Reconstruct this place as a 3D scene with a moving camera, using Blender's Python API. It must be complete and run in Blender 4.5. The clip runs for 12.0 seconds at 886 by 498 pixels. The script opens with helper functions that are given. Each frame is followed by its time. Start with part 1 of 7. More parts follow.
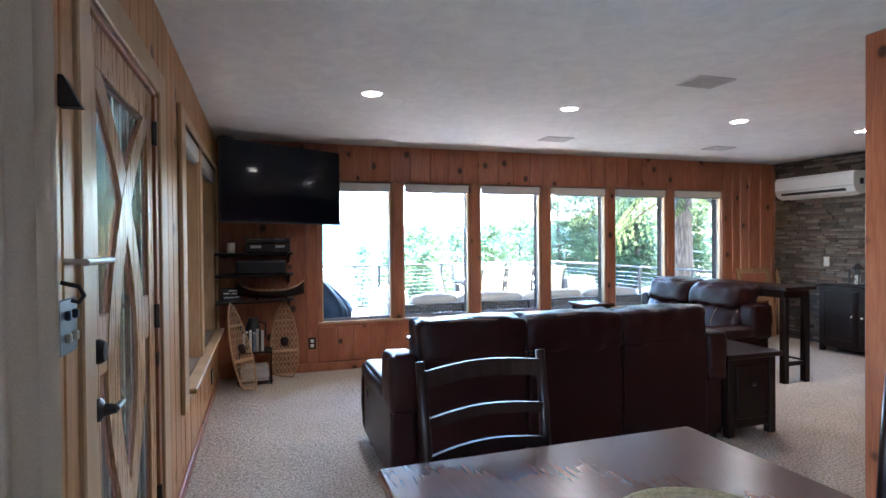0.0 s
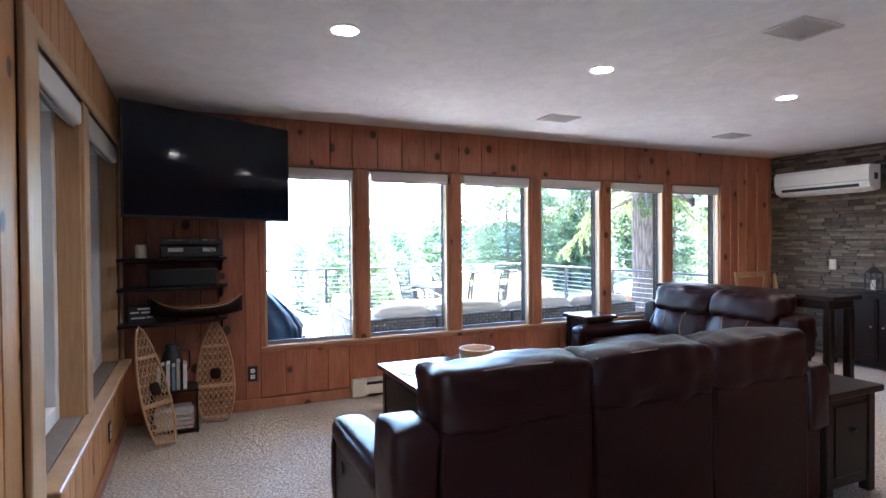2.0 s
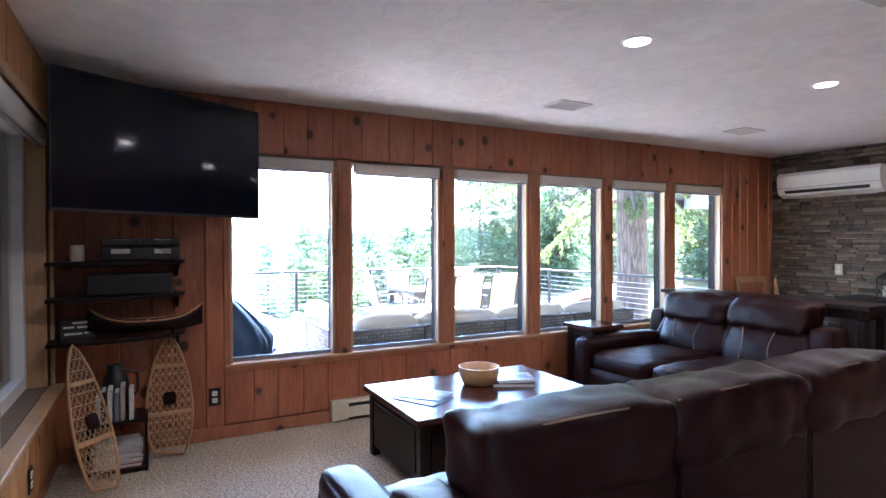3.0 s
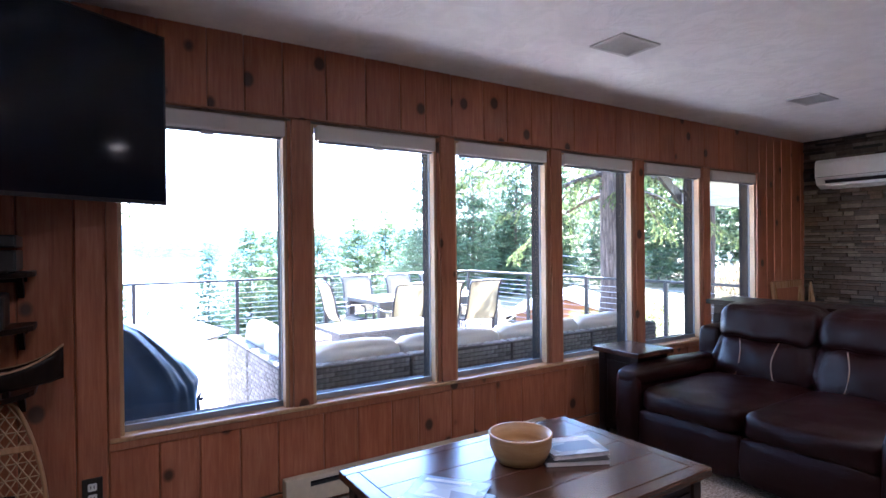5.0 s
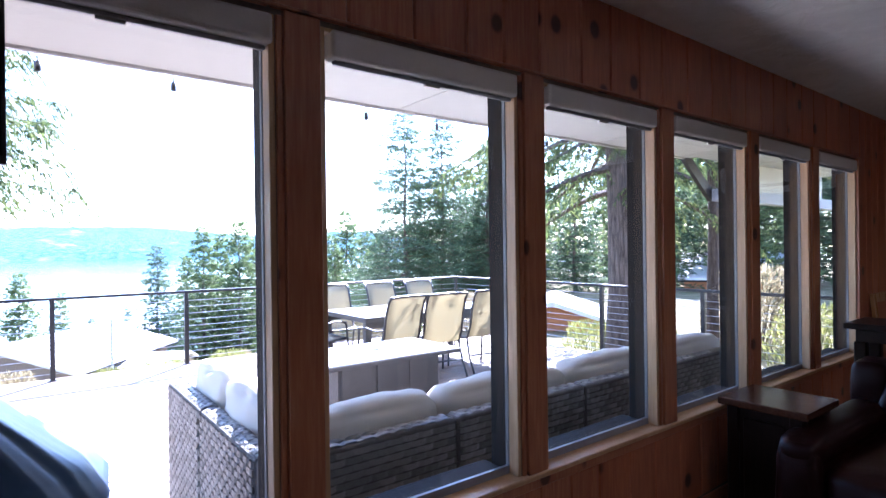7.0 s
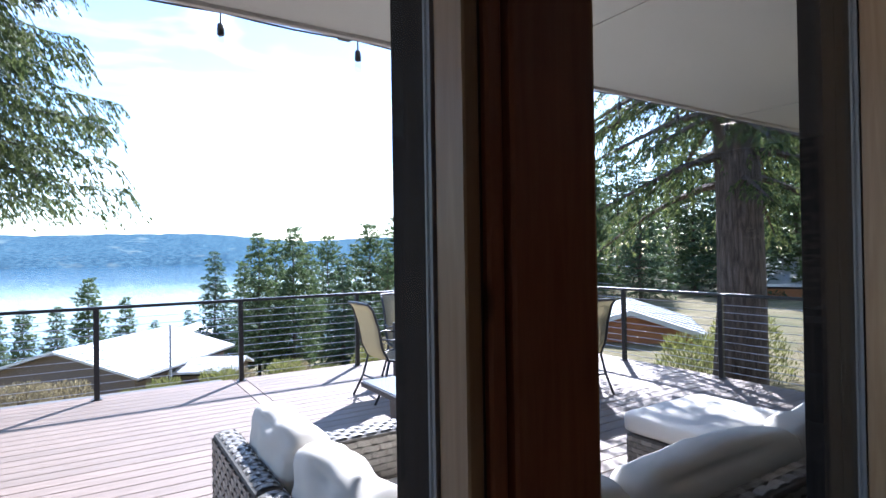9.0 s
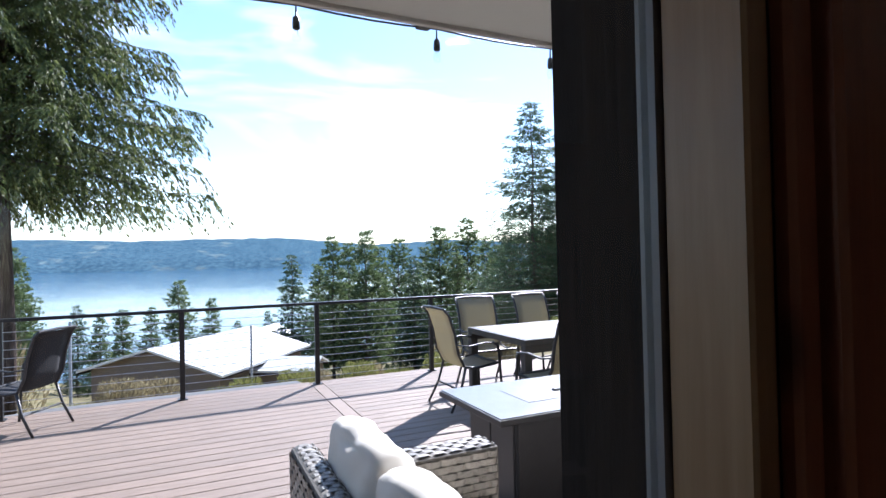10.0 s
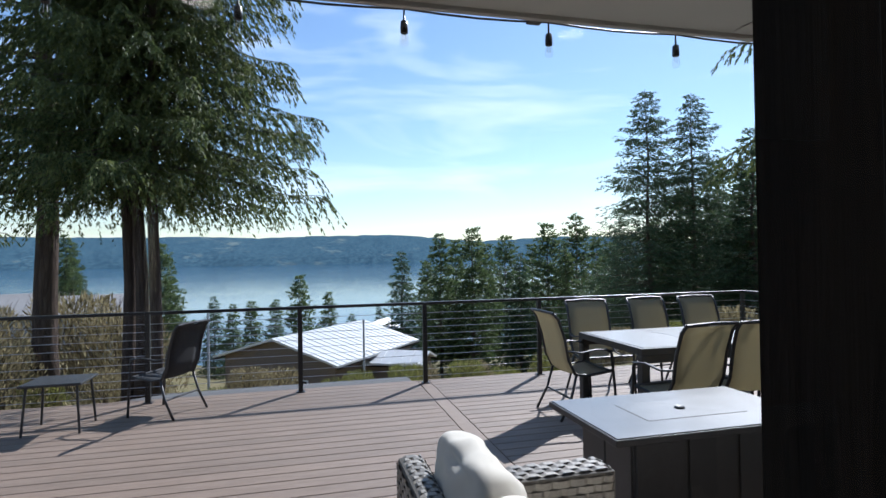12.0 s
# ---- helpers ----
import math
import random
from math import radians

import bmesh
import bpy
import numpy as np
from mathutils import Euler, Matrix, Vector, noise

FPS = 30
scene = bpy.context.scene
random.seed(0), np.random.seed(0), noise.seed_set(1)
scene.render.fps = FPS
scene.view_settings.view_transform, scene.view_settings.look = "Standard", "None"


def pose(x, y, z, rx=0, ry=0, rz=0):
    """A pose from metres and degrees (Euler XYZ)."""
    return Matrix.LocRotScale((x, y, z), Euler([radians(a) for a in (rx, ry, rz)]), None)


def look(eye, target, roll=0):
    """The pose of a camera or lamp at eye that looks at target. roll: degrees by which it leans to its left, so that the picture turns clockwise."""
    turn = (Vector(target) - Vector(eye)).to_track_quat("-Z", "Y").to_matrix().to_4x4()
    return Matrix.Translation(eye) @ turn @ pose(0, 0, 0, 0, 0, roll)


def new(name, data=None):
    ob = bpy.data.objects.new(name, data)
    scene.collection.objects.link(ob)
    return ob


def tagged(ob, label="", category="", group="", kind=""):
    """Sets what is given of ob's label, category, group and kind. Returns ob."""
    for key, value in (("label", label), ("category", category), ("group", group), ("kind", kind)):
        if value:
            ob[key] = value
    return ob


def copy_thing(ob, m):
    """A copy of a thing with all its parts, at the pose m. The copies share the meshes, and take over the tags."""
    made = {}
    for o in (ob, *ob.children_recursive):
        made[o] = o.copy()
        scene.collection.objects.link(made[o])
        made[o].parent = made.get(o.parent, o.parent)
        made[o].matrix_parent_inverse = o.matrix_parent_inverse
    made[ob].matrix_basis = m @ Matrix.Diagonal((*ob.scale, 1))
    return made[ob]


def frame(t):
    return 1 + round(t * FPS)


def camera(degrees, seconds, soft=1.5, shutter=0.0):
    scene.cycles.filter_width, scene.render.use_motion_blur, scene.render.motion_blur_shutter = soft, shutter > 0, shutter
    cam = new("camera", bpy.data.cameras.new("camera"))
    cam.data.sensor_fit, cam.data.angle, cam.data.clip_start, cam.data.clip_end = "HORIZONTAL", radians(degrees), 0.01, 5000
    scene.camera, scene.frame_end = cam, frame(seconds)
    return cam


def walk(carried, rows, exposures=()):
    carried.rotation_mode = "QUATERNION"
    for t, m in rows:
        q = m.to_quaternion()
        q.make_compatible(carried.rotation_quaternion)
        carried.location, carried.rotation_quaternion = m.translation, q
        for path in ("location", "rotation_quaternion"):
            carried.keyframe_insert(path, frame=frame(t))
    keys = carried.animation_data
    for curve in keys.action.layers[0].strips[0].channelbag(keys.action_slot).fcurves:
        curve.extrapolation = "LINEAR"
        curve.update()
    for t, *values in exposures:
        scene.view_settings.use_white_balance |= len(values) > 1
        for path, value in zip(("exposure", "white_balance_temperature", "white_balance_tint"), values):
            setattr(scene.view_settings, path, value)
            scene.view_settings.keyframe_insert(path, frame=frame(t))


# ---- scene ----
cam = camera(77.6, 12.0)
PATH = [
    (0, (0.494, -5.935, 1.353), (1.119, -4.035, 1.327), -0.5),
    (0.5, (0.489, -5.68, 1.355), (1.138, -3.789, 1.329), -0.4),
    (1, (0.444, -5.375, 1.361), (1.157, -3.506, 1.336), -0.3),
    (1.5, (0.474, -5.068, 1.351), (1.26, -3.229, 1.329), -0.4),
    (2, (0.549, -4.746, 1.362), (1.378, -2.925, 1.336), -0.5),
    (2.5, (0.578, -4.442, 1.354), (1.45, -2.643, 1.335), -0.5),
    (2.7, (0.582, -4.324, 1.359), (1.481, -2.538, 1.34), -0.3),
    (4.3, (0.859, -3.316, 1.369), (1.885, -1.6, 1.346), -0.6),
    (4.5, (0.875, -3.177, 1.364), (1.925, -1.475, 1.344), -0.4),
    (5, (0.97, -2.83, 1.346), (2.06, -1.153, 1.334), -0.6),
    (5.5, (1.057, -2.465, 1.36), (2.174, -0.805, 1.349), -0.7),
    (6, (1.085, -2.108, 1.362), (2.233, -0.47, 1.358), -0.6),
    (6.5, (1.174, -1.805, 1.362), (2.371, -0.203, 1.356), -0.7),
    (6.7, (1.233, -1.662, 1.369), (2.445, -0.071, 1.361), -0.7),
    (8.3, (1.482, -0.705, 1.342), (2.686, 0.891, 1.345), -1.0),
    (8.6, (1.529, -0.569, 1.343), (2.7, 1.052, 1.347), -0.8),
    (8.8, (1.545, -0.477, 1.341), (2.665, 1.18, 1.354), -1.0),
    (9, (1.561, -0.392, 1.342), (2.63, 1.299, 1.358), -0.9),
    (9.5, (1.581, -0.236, 1.344), (2.543, 1.517, 1.365), -1.0),
    (10, (1.602, -0.165, 1.345), (2.452, 1.645, 1.374), -1.2),
    (10.5, (1.635, -0.11, 1.374), (2.355, 1.755, 1.4), -1.0),
    (11, (1.635, -0.094, 1.38), (2.318, 1.786, 1.406), -1.0),
    (11.5, (1.629, -0.082, 1.382), (2.218, 1.829, 1.408), -1.0),
    (12, (1.629, -0.066, 1.393), (2.116, 1.873, 1.417), -0.9),
]
EXPOSURE = [(0, 5.45, 5130, 16), (2.7, 5.47, 5180, 21), (4.5, 5.03, 5080, 26), (6.5, 4.07, 5100, 31), (8.5, 2.3, 5400, 25), (9.5, 1.72, 5500, 20), (10.5, 1.38, 5850, 22), (11.2, 1.05, 5950, 21), (12, 0.60, 5700, 16)]
walk(cam, [(t, look(eye, target, roll)) for t, eye, target, roll in PATH], EXPOSURE)

# ---- sky and sun ----
SUN = Vector((0.70, 0.72, 0.88)).normalized()
world = bpy.data.worlds.new("sky")
scene.world = world
world.use_nodes = True
wn = world.node_tree.nodes
wl = world.node_tree.links
wn.clear()
w_out = wn.new("ShaderNodeOutputWorld")
w_bg = wn.new("ShaderNodeBackground")
w_sky = wn.new("ShaderNodeTexSky")
w_sky.sky_type = "NISHITA"
w_sky.sun_disc = False
w_sky.sun_elevation = math.asin(SUN.z)
w_sky.sun_rotation = math.atan2(SUN.x, SUN.y)
w_sky.air_density, w_sky.dust_density, w_sky.ozone_density = 1.2, 0.15, 2.2
w_bg.inputs["Strength"].default_value = 0.095
# thin high cloud
w_tc = wn.new("ShaderNodeTexCoord")
w_map = wn.new("ShaderNodeMapping")
w_map.inputs["Scale"].default_value = (1.0, 1.6, 6.0)
w_map.inputs["Rotation"].default_value = (0.25, 0.35, 0.3)
w_noise = wn.new("ShaderNodeTexNoise")
w_noise.inputs["Scale"].default_value = 1.7
w_noise.inputs["Detail"].default_value = 7
w_noise.inputs["Roughness"].default_value = 0.55
w_noise.inputs["Distortion"].default_value = 0.5
w_ramp = wn.new("ShaderNodeValToRGB")
w_ramp.color_ramp.elements[0].position, w_ramp.color_ramp.elements[1].position = 0.52, 0.88
w_mix = wn.new("ShaderNodeMixRGB")
w_mix.inputs[2].default_value = (10.5, 10.8, 11.2, 1)
wl.new(w_tc.outputs["Generated"], w_map.inputs["Vector"])
wl.new(w_map.outputs["Vector"], w_noise.inputs["Vector"])
wl.new(w_noise.outputs["Fac"], w_ramp.inputs["Fac"])
wl.new(w_ramp.outputs["Color"], w_mix.inputs[0])
wl.new(w_sky.outputs["Color"], w_mix.inputs[1])
wl.new(w_mix.outputs["Color"], w_bg.inputs["Color"])
wl.new(w_bg.outputs["Background"], w_out.inputs["Surface"])
sun_data = bpy.data.lights.new("sun", "SUN")
sun_data.energy, sun_data.angle, sun_data.color = 5.0, radians(0.55), (1.0, 0.94, 0.86)
sun = new("sun", sun_data)
sun.matrix_world = look(SUN * 40, (0, 0, 0))
# added fill lamp in the slider opening beside the dining table, brightens the west side
fill_data = bpy.data.lights.new("slider_fill_lamp", "AREA")
fill_data.shape, fill_data.size, fill_data.size_y, fill_data.energy, fill_data.color = "RECTANGLE", 1.7, 1.8, 0.65, (0.95, 0.97, 1.0)
fill_lamp = new("slider_fill_lamp", fill_data)
fill_lamp.matrix_world = look((-0.17, -6.12, 1.03), (2.0, -6.1, 1.10))

# ---- materials ----
class Mat:
    """A node material: principled surface with helpers for textures."""

    def __init__(self, name, color=(0.5, 0.5, 0.5), rough=0.6, metal=0.0, spec=0.5):
        self.m = bpy.data.materials.new(name)
        self.m.use_nodes = True
        self.nodes, self.links = self.m.node_tree.nodes, self.m.node_tree.links
        self.b = self.nodes["Principled BSDF"]
        self.out = self.nodes["Material Output"]
        self.b.inputs["Base Color"].default_value = (*color, 1)
        self.b.inputs["Roughness"].default_value = rough
        self.b.inputs["Metallic"].default_value = metal
        self.b.inputs["Specular IOR Level"].default_value = spec
        self.co = None

    def coords(self, scale=(1, 1, 1), vary=0.0, world=False, rot=(0, 0, 0)):
        if world:
            src = self.nodes.new("ShaderNodeNewGeometry").outputs["Position"]
        else:
            src = self.nodes.new("ShaderNodeTexCoord").outputs["Object"]
        if vary:
            info = self.nodes.new("ShaderNodeObjectInfo")
            mul = self.nodes.new("ShaderNodeVectorMath")
            mul.operation = "SCALE"
            mul.inputs[0].default_value = (17.3, 31.7, 23.1)
            self.links.new(info.outputs["Random"], mul.inputs["Scale"])
            add = self.nodes.new("ShaderNodeVectorMath")
            self.links.new(src, add.inputs[0])
            self.links.new(mul.outputs[0], add.inputs[1])
            src = add.outputs[0]
        mp = self.nodes.new("ShaderNodeMapping")
        mp.inputs["Scale"].default_value = scale
        mp.inputs["Rotation"].default_value = rot
        self.links.new(src, mp.inputs["Vector"])
        return mp.outputs["Vector"]

    def noise(self, co, scale=5, detail=4, rough=0.55, dist=0.0):
        n = self.nodes.new("ShaderNodeTexNoise")
        n.inputs["Scale"].default_value, n.inputs["Detail"].default_value = scale, detail
        n.inputs["Roughness"].default_value, n.inputs["Distortion"].default_value = rough, dist
        self.links.new(co, n.inputs["Vector"])
        return n.outputs["Fac"]

    def voronoi(self, co, scale=5, feature="F1"):
        n = self.nodes.new("ShaderNodeTexVoronoi")
        n.feature = feature
        n.inputs["Scale"].default_value = scale
        self.links.new(co, n.inputs["Vector"])
        return n

    def wave(self, co, scale=5, dist=3, detail=2, axis="X"):
        n = self.nodes.new("ShaderNodeTexWave")
        n.bands_direction = axis
        n.inputs["Scale"].default_value, n.inputs["Distortion"].default_value, n.inputs["Detail"].default_value = scale, dist, detail
        self.links.new(co, n.inputs["Vector"])
        return n.outputs["Fac"]

    def ramp(self, fac, stops):
        n = self.nodes.new("ShaderNodeValToRGB")
        e = n.color_ramp.elements
        while len(e) < len(stops):
            e.new(0.5)
        for k, (p, c) in enumerate(stops):
            e[k].position = p
            e[k].color = (*c, 1) if len(c) == 3 else (c[0], c[0], c[0], 1)
        self.links.new(fac, n.inputs["Fac"])
        return n.outputs["Color"]

    def mix(self, fac, a, b, mode="MIX"):
        n = self.nodes.new("ShaderNodeMixRGB")
        n.blend_type = mode
        for k, v in ((0, fac), (1, a), (2, b)):
            if isinstance(v, (int, float)):
                n.inputs[k].default_value = v if k == 0 else (v, v, v, 1)
            elif isinstance(v, tuple):
                n.inputs[k].default_value = (*v, 1)
            else:
                self.links.new(v, n.inputs[k])
        return n.outputs["Color"]

    def random(self):
        return self.nodes.new("ShaderNodeObjectInfo").outputs["Random"]

    def island(self):
        return self.nodes.new("ShaderNodeNewGeometry").outputs["Random Per Island"]

    def color(self, sock):
        self.links.new(sock, self.b.inputs["Base Color"])
        return self

    def rough(self, fac, lo, hi):
        self.links.new(self.ramp(fac, [(0, (lo,)), (1, (hi,))]), self.b.inputs["Roughness"])
        return self

    def bump(self, fac, strength=0.3, dist=0.01, after=None):
        n = self.nodes.new("ShaderNodeBump")
        n.inputs["Strength"].default_value, n.inputs["Distance"].default_value = strength, dist
        self.links.new(fac, n.inputs["Height"])
        if after is not None:
            self.links.new(after, n.inputs["Normal"])
        self.links.new(n.outputs["Normal"], self.b.inputs["Normal"])
        return n.outputs["Normal"]


def wood(name, dark, mid, light, rough=0.35, grain=(26, 26, 1.6), knots=0.0, vary=1.0, bump=0.15, spec=0.5, sheen=(-0.07, 0.12)):
    w = Mat(name, mid, rough, spec=spec)
    co = w.coords(grain, vary)
    fine = w.noise(co, 3.0, 6, 0.6, 0.4)
    co2 = w.coords((3, 3, 0.6), vary)
    broad = w.noise(co2, 2.0, 3)
    c = w.ramp(fine, [(0.25, dark), (0.5, mid), (0.75, light)])
    c = w.mix(0.6, c, w.ramp(broad, [(0.3, (0.62, 0.55, 0.5)), (0.7, (1.0, 1.0, 1.0))]), "MULTIPLY")
    tint = w.ramp(w.random(), [(0, (0.78, 0.74, 0.70)), (0.5, (1, 1, 1)), (1, (0.92, 0.80, 0.70))])
    c = w.mix(0.8, c, tint, "MULTIPLY")
    if knots:
        ck = w.coords((5.0, 5.0, 4.0), vary)
        v = w.voronoi(ck, 1.0)
        k = w.ramp(v.outputs["Distance"], [(0.12, (1,)), (0.12 + knots, (0,))])
        halo = w.ramp(v.outputs["Distance"], [(0.12, (1,)), (0.36, (0,))])
        c = w.mix(w.mix(0.35, 0.0, halo), c, (mid[0] * 0.55, mid[1] * 0.45, mid[2] * 0.4))
        c = w.mix(k, c, (0.055, 0.022, 0.012))
    w.color(c)
    w.rough(fine, rough + sheen[0], rough + sheen[1])
    if bump:
        w.bump(fine, bump, 0.004)
    return w.m


PINE = wood("knotty_pine", (0.30, 0.095, 0.045), (0.42, 0.152, 0.072), (0.52, 0.225, 0.11), 0.36, knots=0.06)
PINE_TRIM = wood("pine_trim", (0.30, 0.108, 0.05), (0.40, 0.158, 0.075), (0.49, 0.22, 0.108), 0.34, knots=0.045)
# knotty pine again, with the daylight on the west wall put into its colour
PINE_WEST_LIT = wood("lit_knotty_pine", (0.42, 0.18, 0.06), (0.55, 0.285, 0.105), (0.64, 0.375, 0.16), 0.38, knots=0.05, spec=0.3)
# pale boards; on jambs and side-window trim the paleness is light put into colour
PINE_PALE_LIT = wood("pale_lit_pine", (0.46, 0.29, 0.14), (0.54, 0.36, 0.19), (0.62, 0.44, 0.25), 0.38)
PINE_DOOR = wood("varnished_fir", (0.43, 0.245, 0.11), (0.52, 0.32, 0.155), (0.59, 0.39, 0.205), 0.26)
ESPRESSO = wood("espresso_wood", (0.009, 0.005, 0.004), (0.015, 0.008, 0.006), (0.022, 0.011, 0.008), 0.3, bump=0.08, spec=0.15)
TABLE_TOP = wood("dark_walnut_top", (0.035, 0.012, 0.007), (0.065, 0.024, 0.013), (0.10, 0.04, 0.021), 0.2, grain=(1.6, 26, 26), bump=0.06)
DINING_TOP = wood("mahogany_top", (0.105, 0.037, 0.021), (0.12, 0.043, 0.025), (0.135, 0.051, 0.029), 0.24, grain=(26, 1.6, 26), bump=0, sheen=(0.0, 0.02))
ASH = wood("bent_ash", (0.40, 0.22, 0.10), (0.52, 0.31, 0.15), (0.62, 0.40, 0.22), 0.42)
BOWL = wood("maple_bowl", (0.50, 0.27, 0.10), (0.60, 0.35, 0.14), (0.68, 0.43, 0.19), 0.35, grain=(3, 3, 18))
SILL_EXT = wood("weathered_trim", (0.012, 0.010, 0.010), (0.022, 0.019, 0.018), (0.04, 0.034, 0.03), 0.7, bump=0.5, spec=0.12)


def carpet():
    w = Mat("carpet", (0.5, 0.43, 0.33), 0.95, spec=0.1)
    co = w.coords((1, 1, 1), world=True)
    tuft = w.noise(co, 70, 4, 0.75)
    patch = w.noise(co, 2.6, 4)
    c = w.ramp(tuft, [(0.34, (0.17, 0.14, 0.10)), (0.5, (0.54, 0.455, 0.355)), (0.68, (0.86, 0.77, 0.64))])
    c = w.mix(0.45, c, w.ramp(patch, [(0.3, (0.72, 0.70, 0.68)), (0.7, (1, 1, 1))]), "MULTIPLY")
    w.color(c)
    n1 = w.bump(w.noise(co, 22, 3), 0.8, 0.03)
    w.bump(tuft, 1.0, 0.012, n1)
    return w.m


def plaster(name, color, scale=9, strength=0.35):
    w = Mat(name, color, 0.9, spec=0.2)
    co = w.coords((1, 1, 1), world=True)
    a = w.noise(co, scale, 5, 0.6, 0.8)
    b = w.noise(co, 1.2, 3)
    w.color(w.mix(0.5, w.ramp(a, [(0.3, tuple(c * 0.9 for c in color)), (0.65, color)]), w.ramp(b, [(0.3, (0.9, 0.89, 0.87)), (0.7, (1, 1, 1))]), "MULTIPLY"))
    w.bump(w.ramp(a, [(0.42, (0,)), (0.55, (1,))]), strength, 0.012, w.bump(w.noise(co, 60, 2), 0.15, 0.004))
    return w.m


def leather(name, base):
    w = Mat(name, base, 0.3, spec=0.15)
    co = w.coords((1, 1, 1), 1.0)
    cells = w.voronoi(co, 190, "DISTANCE_TO_EDGE").outputs["Distance"]
    mott = w.noise(co, 4.5, 5, 0.6)
    crease = w.noise(w.coords((1, 1, 3), 1.0), 9, 4, 0.6, 1.5)
    w.color(w.ramp(mott, [(0.3, tuple(c * 0.82 for c in base)), (0.5, base), (0.75, tuple(min(1, c * 1.2) for c in base))]))
    w.rough(mott, 0.27, 0.33)
    n1 = w.bump(crease, 0.12, 0.02)
    w.bump(w.ramp(cells, [(0, (0,)), (0.12, (1,))]), 0.25, 0.002, n1)
    return w.m


def plain(name, color, rough=0.5, metal=0.0, var=0.12, scale=30, bump=0.05, spec=0.5, vary=1.0):
    w = Mat(name, color, rough, metal, spec)
    co = w.coords((1, 1, 1), vary)
    f = w.noise(co, scale, 4)
    g = w.noise(co, scale * 0.12, 3)
    c = w.ramp(f, [(0.3, tuple(c * (1 - var) for c in color)), (0.7, tuple(min(1, c * (1 + var)) for c in color))])
    c = w.mix(0.5, c, w.ramp(g, [(0.3, (1 - var,) * 3), (0.7, (1, 1, 1))]), "MULTIPLY")
    w.color(c)
    w.rough(g, max(0.03, rough - 0.08), min(1, rough + 0.1))
    if bump:
        w.bump(f, bump, 0.003)
    return w.m


def stone_mat():
    w = Mat("ledger_stone", (0.3, 0.27, 0.24), 0.8)
    co = w.coords((1, 1, 1), world=True)
    f = w.noise(co, 22, 6, 0.65, 0.5)
    pick = w.ramp(w.mix(0.5, w.random(), w.island()), [(0.1, (0.035, 0.03, 0.027)), (0.3, (0.085, 0.07, 0.057)), (0.42, (0.16, 0.105, 0.07)), (0.52, (0.05, 0.036, 0.028)), (0.66, (0.235, 0.19, 0.145)), (0.76, (0.09, 0.07, 0.054)), (0.9, (0.045, 0.041, 0.039))])
    w.color(w.mix(0.75, pick, w.ramp(f, [(0.3, (0.55, 0.52, 0.5)), (0.7, (1.15, 1.1, 1.05))]), "MULTIPLY"))
    w.bump(f, 0.7, 0.012)
    return w.m


def foliage(name, dark, light, rough=0.6):
    w = Mat(name, dark, rough, spec=0.25)
    pick = w.island()
    big = w.noise(w.coords((1, 1, 1), 1.0), 0.7, 3)
    c = w.ramp(pick, [(0.0, dark), (0.6, tuple((a + b) / 2 for a, b in zip(dark, light))), (1.0, light)])
    w.color(w.mix(0.5, c, w.ramp(big, [(0.3, (0.6, 0.62, 0.6)), (0.7, (1.1, 1.08, 1.0))]), "MULTIPLY"))
    tr = w.nodes.new("ShaderNodeBsdfTranslucent")
    w.links.new(c, tr.inputs["Color"])
    mx = w.nodes.new("ShaderNodeMixShader")
    mx.inputs["Fac"].default_value = 0.42
    w.links.new(w.b.outputs["BSDF"], mx.inputs[1])
    w.links.new(tr.outputs["BSDF"], mx.inputs[2])
    w.links.new(mx.outputs["Shader"], w.out.inputs["Surface"])
    return w.m


def bark(name, dark, light):
    w = Mat(name, dark, 0.9, spec=0.15)
    co = w.coords((7, 7, 1.0), 1.0)
    f = w.noise(co, 2.5, 6, 0.65, 1.0)
    r = w.voronoi(co, 2.2, "DISTANCE_TO_EDGE").outputs["Distance"]
    w.color(w.mix(0.6, w.ramp(f, [(0.3, dark), (0.7, light)]), w.ramp(r, [(0.0, (0.35, 0.33, 0.32)), (0.25, (1, 1, 1))]), "MULTIPLY"))
    w.bump(w.mix(0.5, f, r), 1.0, 0.05)
    return w.m


def clear_glass(name="window_glass", tint=(0.96, 0.985, 0.98)):
    m = bpy.data.materials.new(name)
    m.use_nodes = True
    n, l = m.node_tree.nodes, m.node_tree.links
    n.clear()
    out = n.new("ShaderNodeOutputMaterial")
    t, g, mx, lw = n.new("ShaderNodeBsdfTransparent"), n.new("ShaderNodeBsdfGlossy"), n.new("ShaderNodeMixShader"), n.new("ShaderNodeLayerWeight")
    t.inputs["Color"].default_value = (*tint, 1)
    g.inputs["Roughness"].default_value = 0.0
    lw.inputs["Blend"].default_value = 0.5
    p, q = n.new("ShaderNodeMath"), n.new("ShaderNodeMath")
    p.operation, q.operation = "POWER", "MULTIPLY_ADD"
    p.inputs[1].default_value = 5.0
    q.inputs[1].default_value, q.inputs[2].default_value = 0.9, 0.022
    l.new(lw.outputs["Facing"], p.inputs[0])
    l.new(p.outputs[0], q.inputs[0])
    l.new(q.outputs[0], mx.inputs["Fac"])
    l.new(t.outputs["BSDF"], mx.inputs[1])
    l.new(g.outputs["BSDF"], mx.inputs[2])
    l.new(mx.outputs["Shader"], out.inputs["Surface"])
    return m


def glow(name, color, strength):
    m = bpy.data.materials.new(name)
    m.use_nodes = True
    b = m.node_tree.nodes["Principled BSDF"]
    b.inputs["Base Color"].default_value = (*color, 1)
    b.inputs["Emission Color"].default_value = (*color, 1)
    b.inputs["Emission Strength"].default_value = strength
    return m


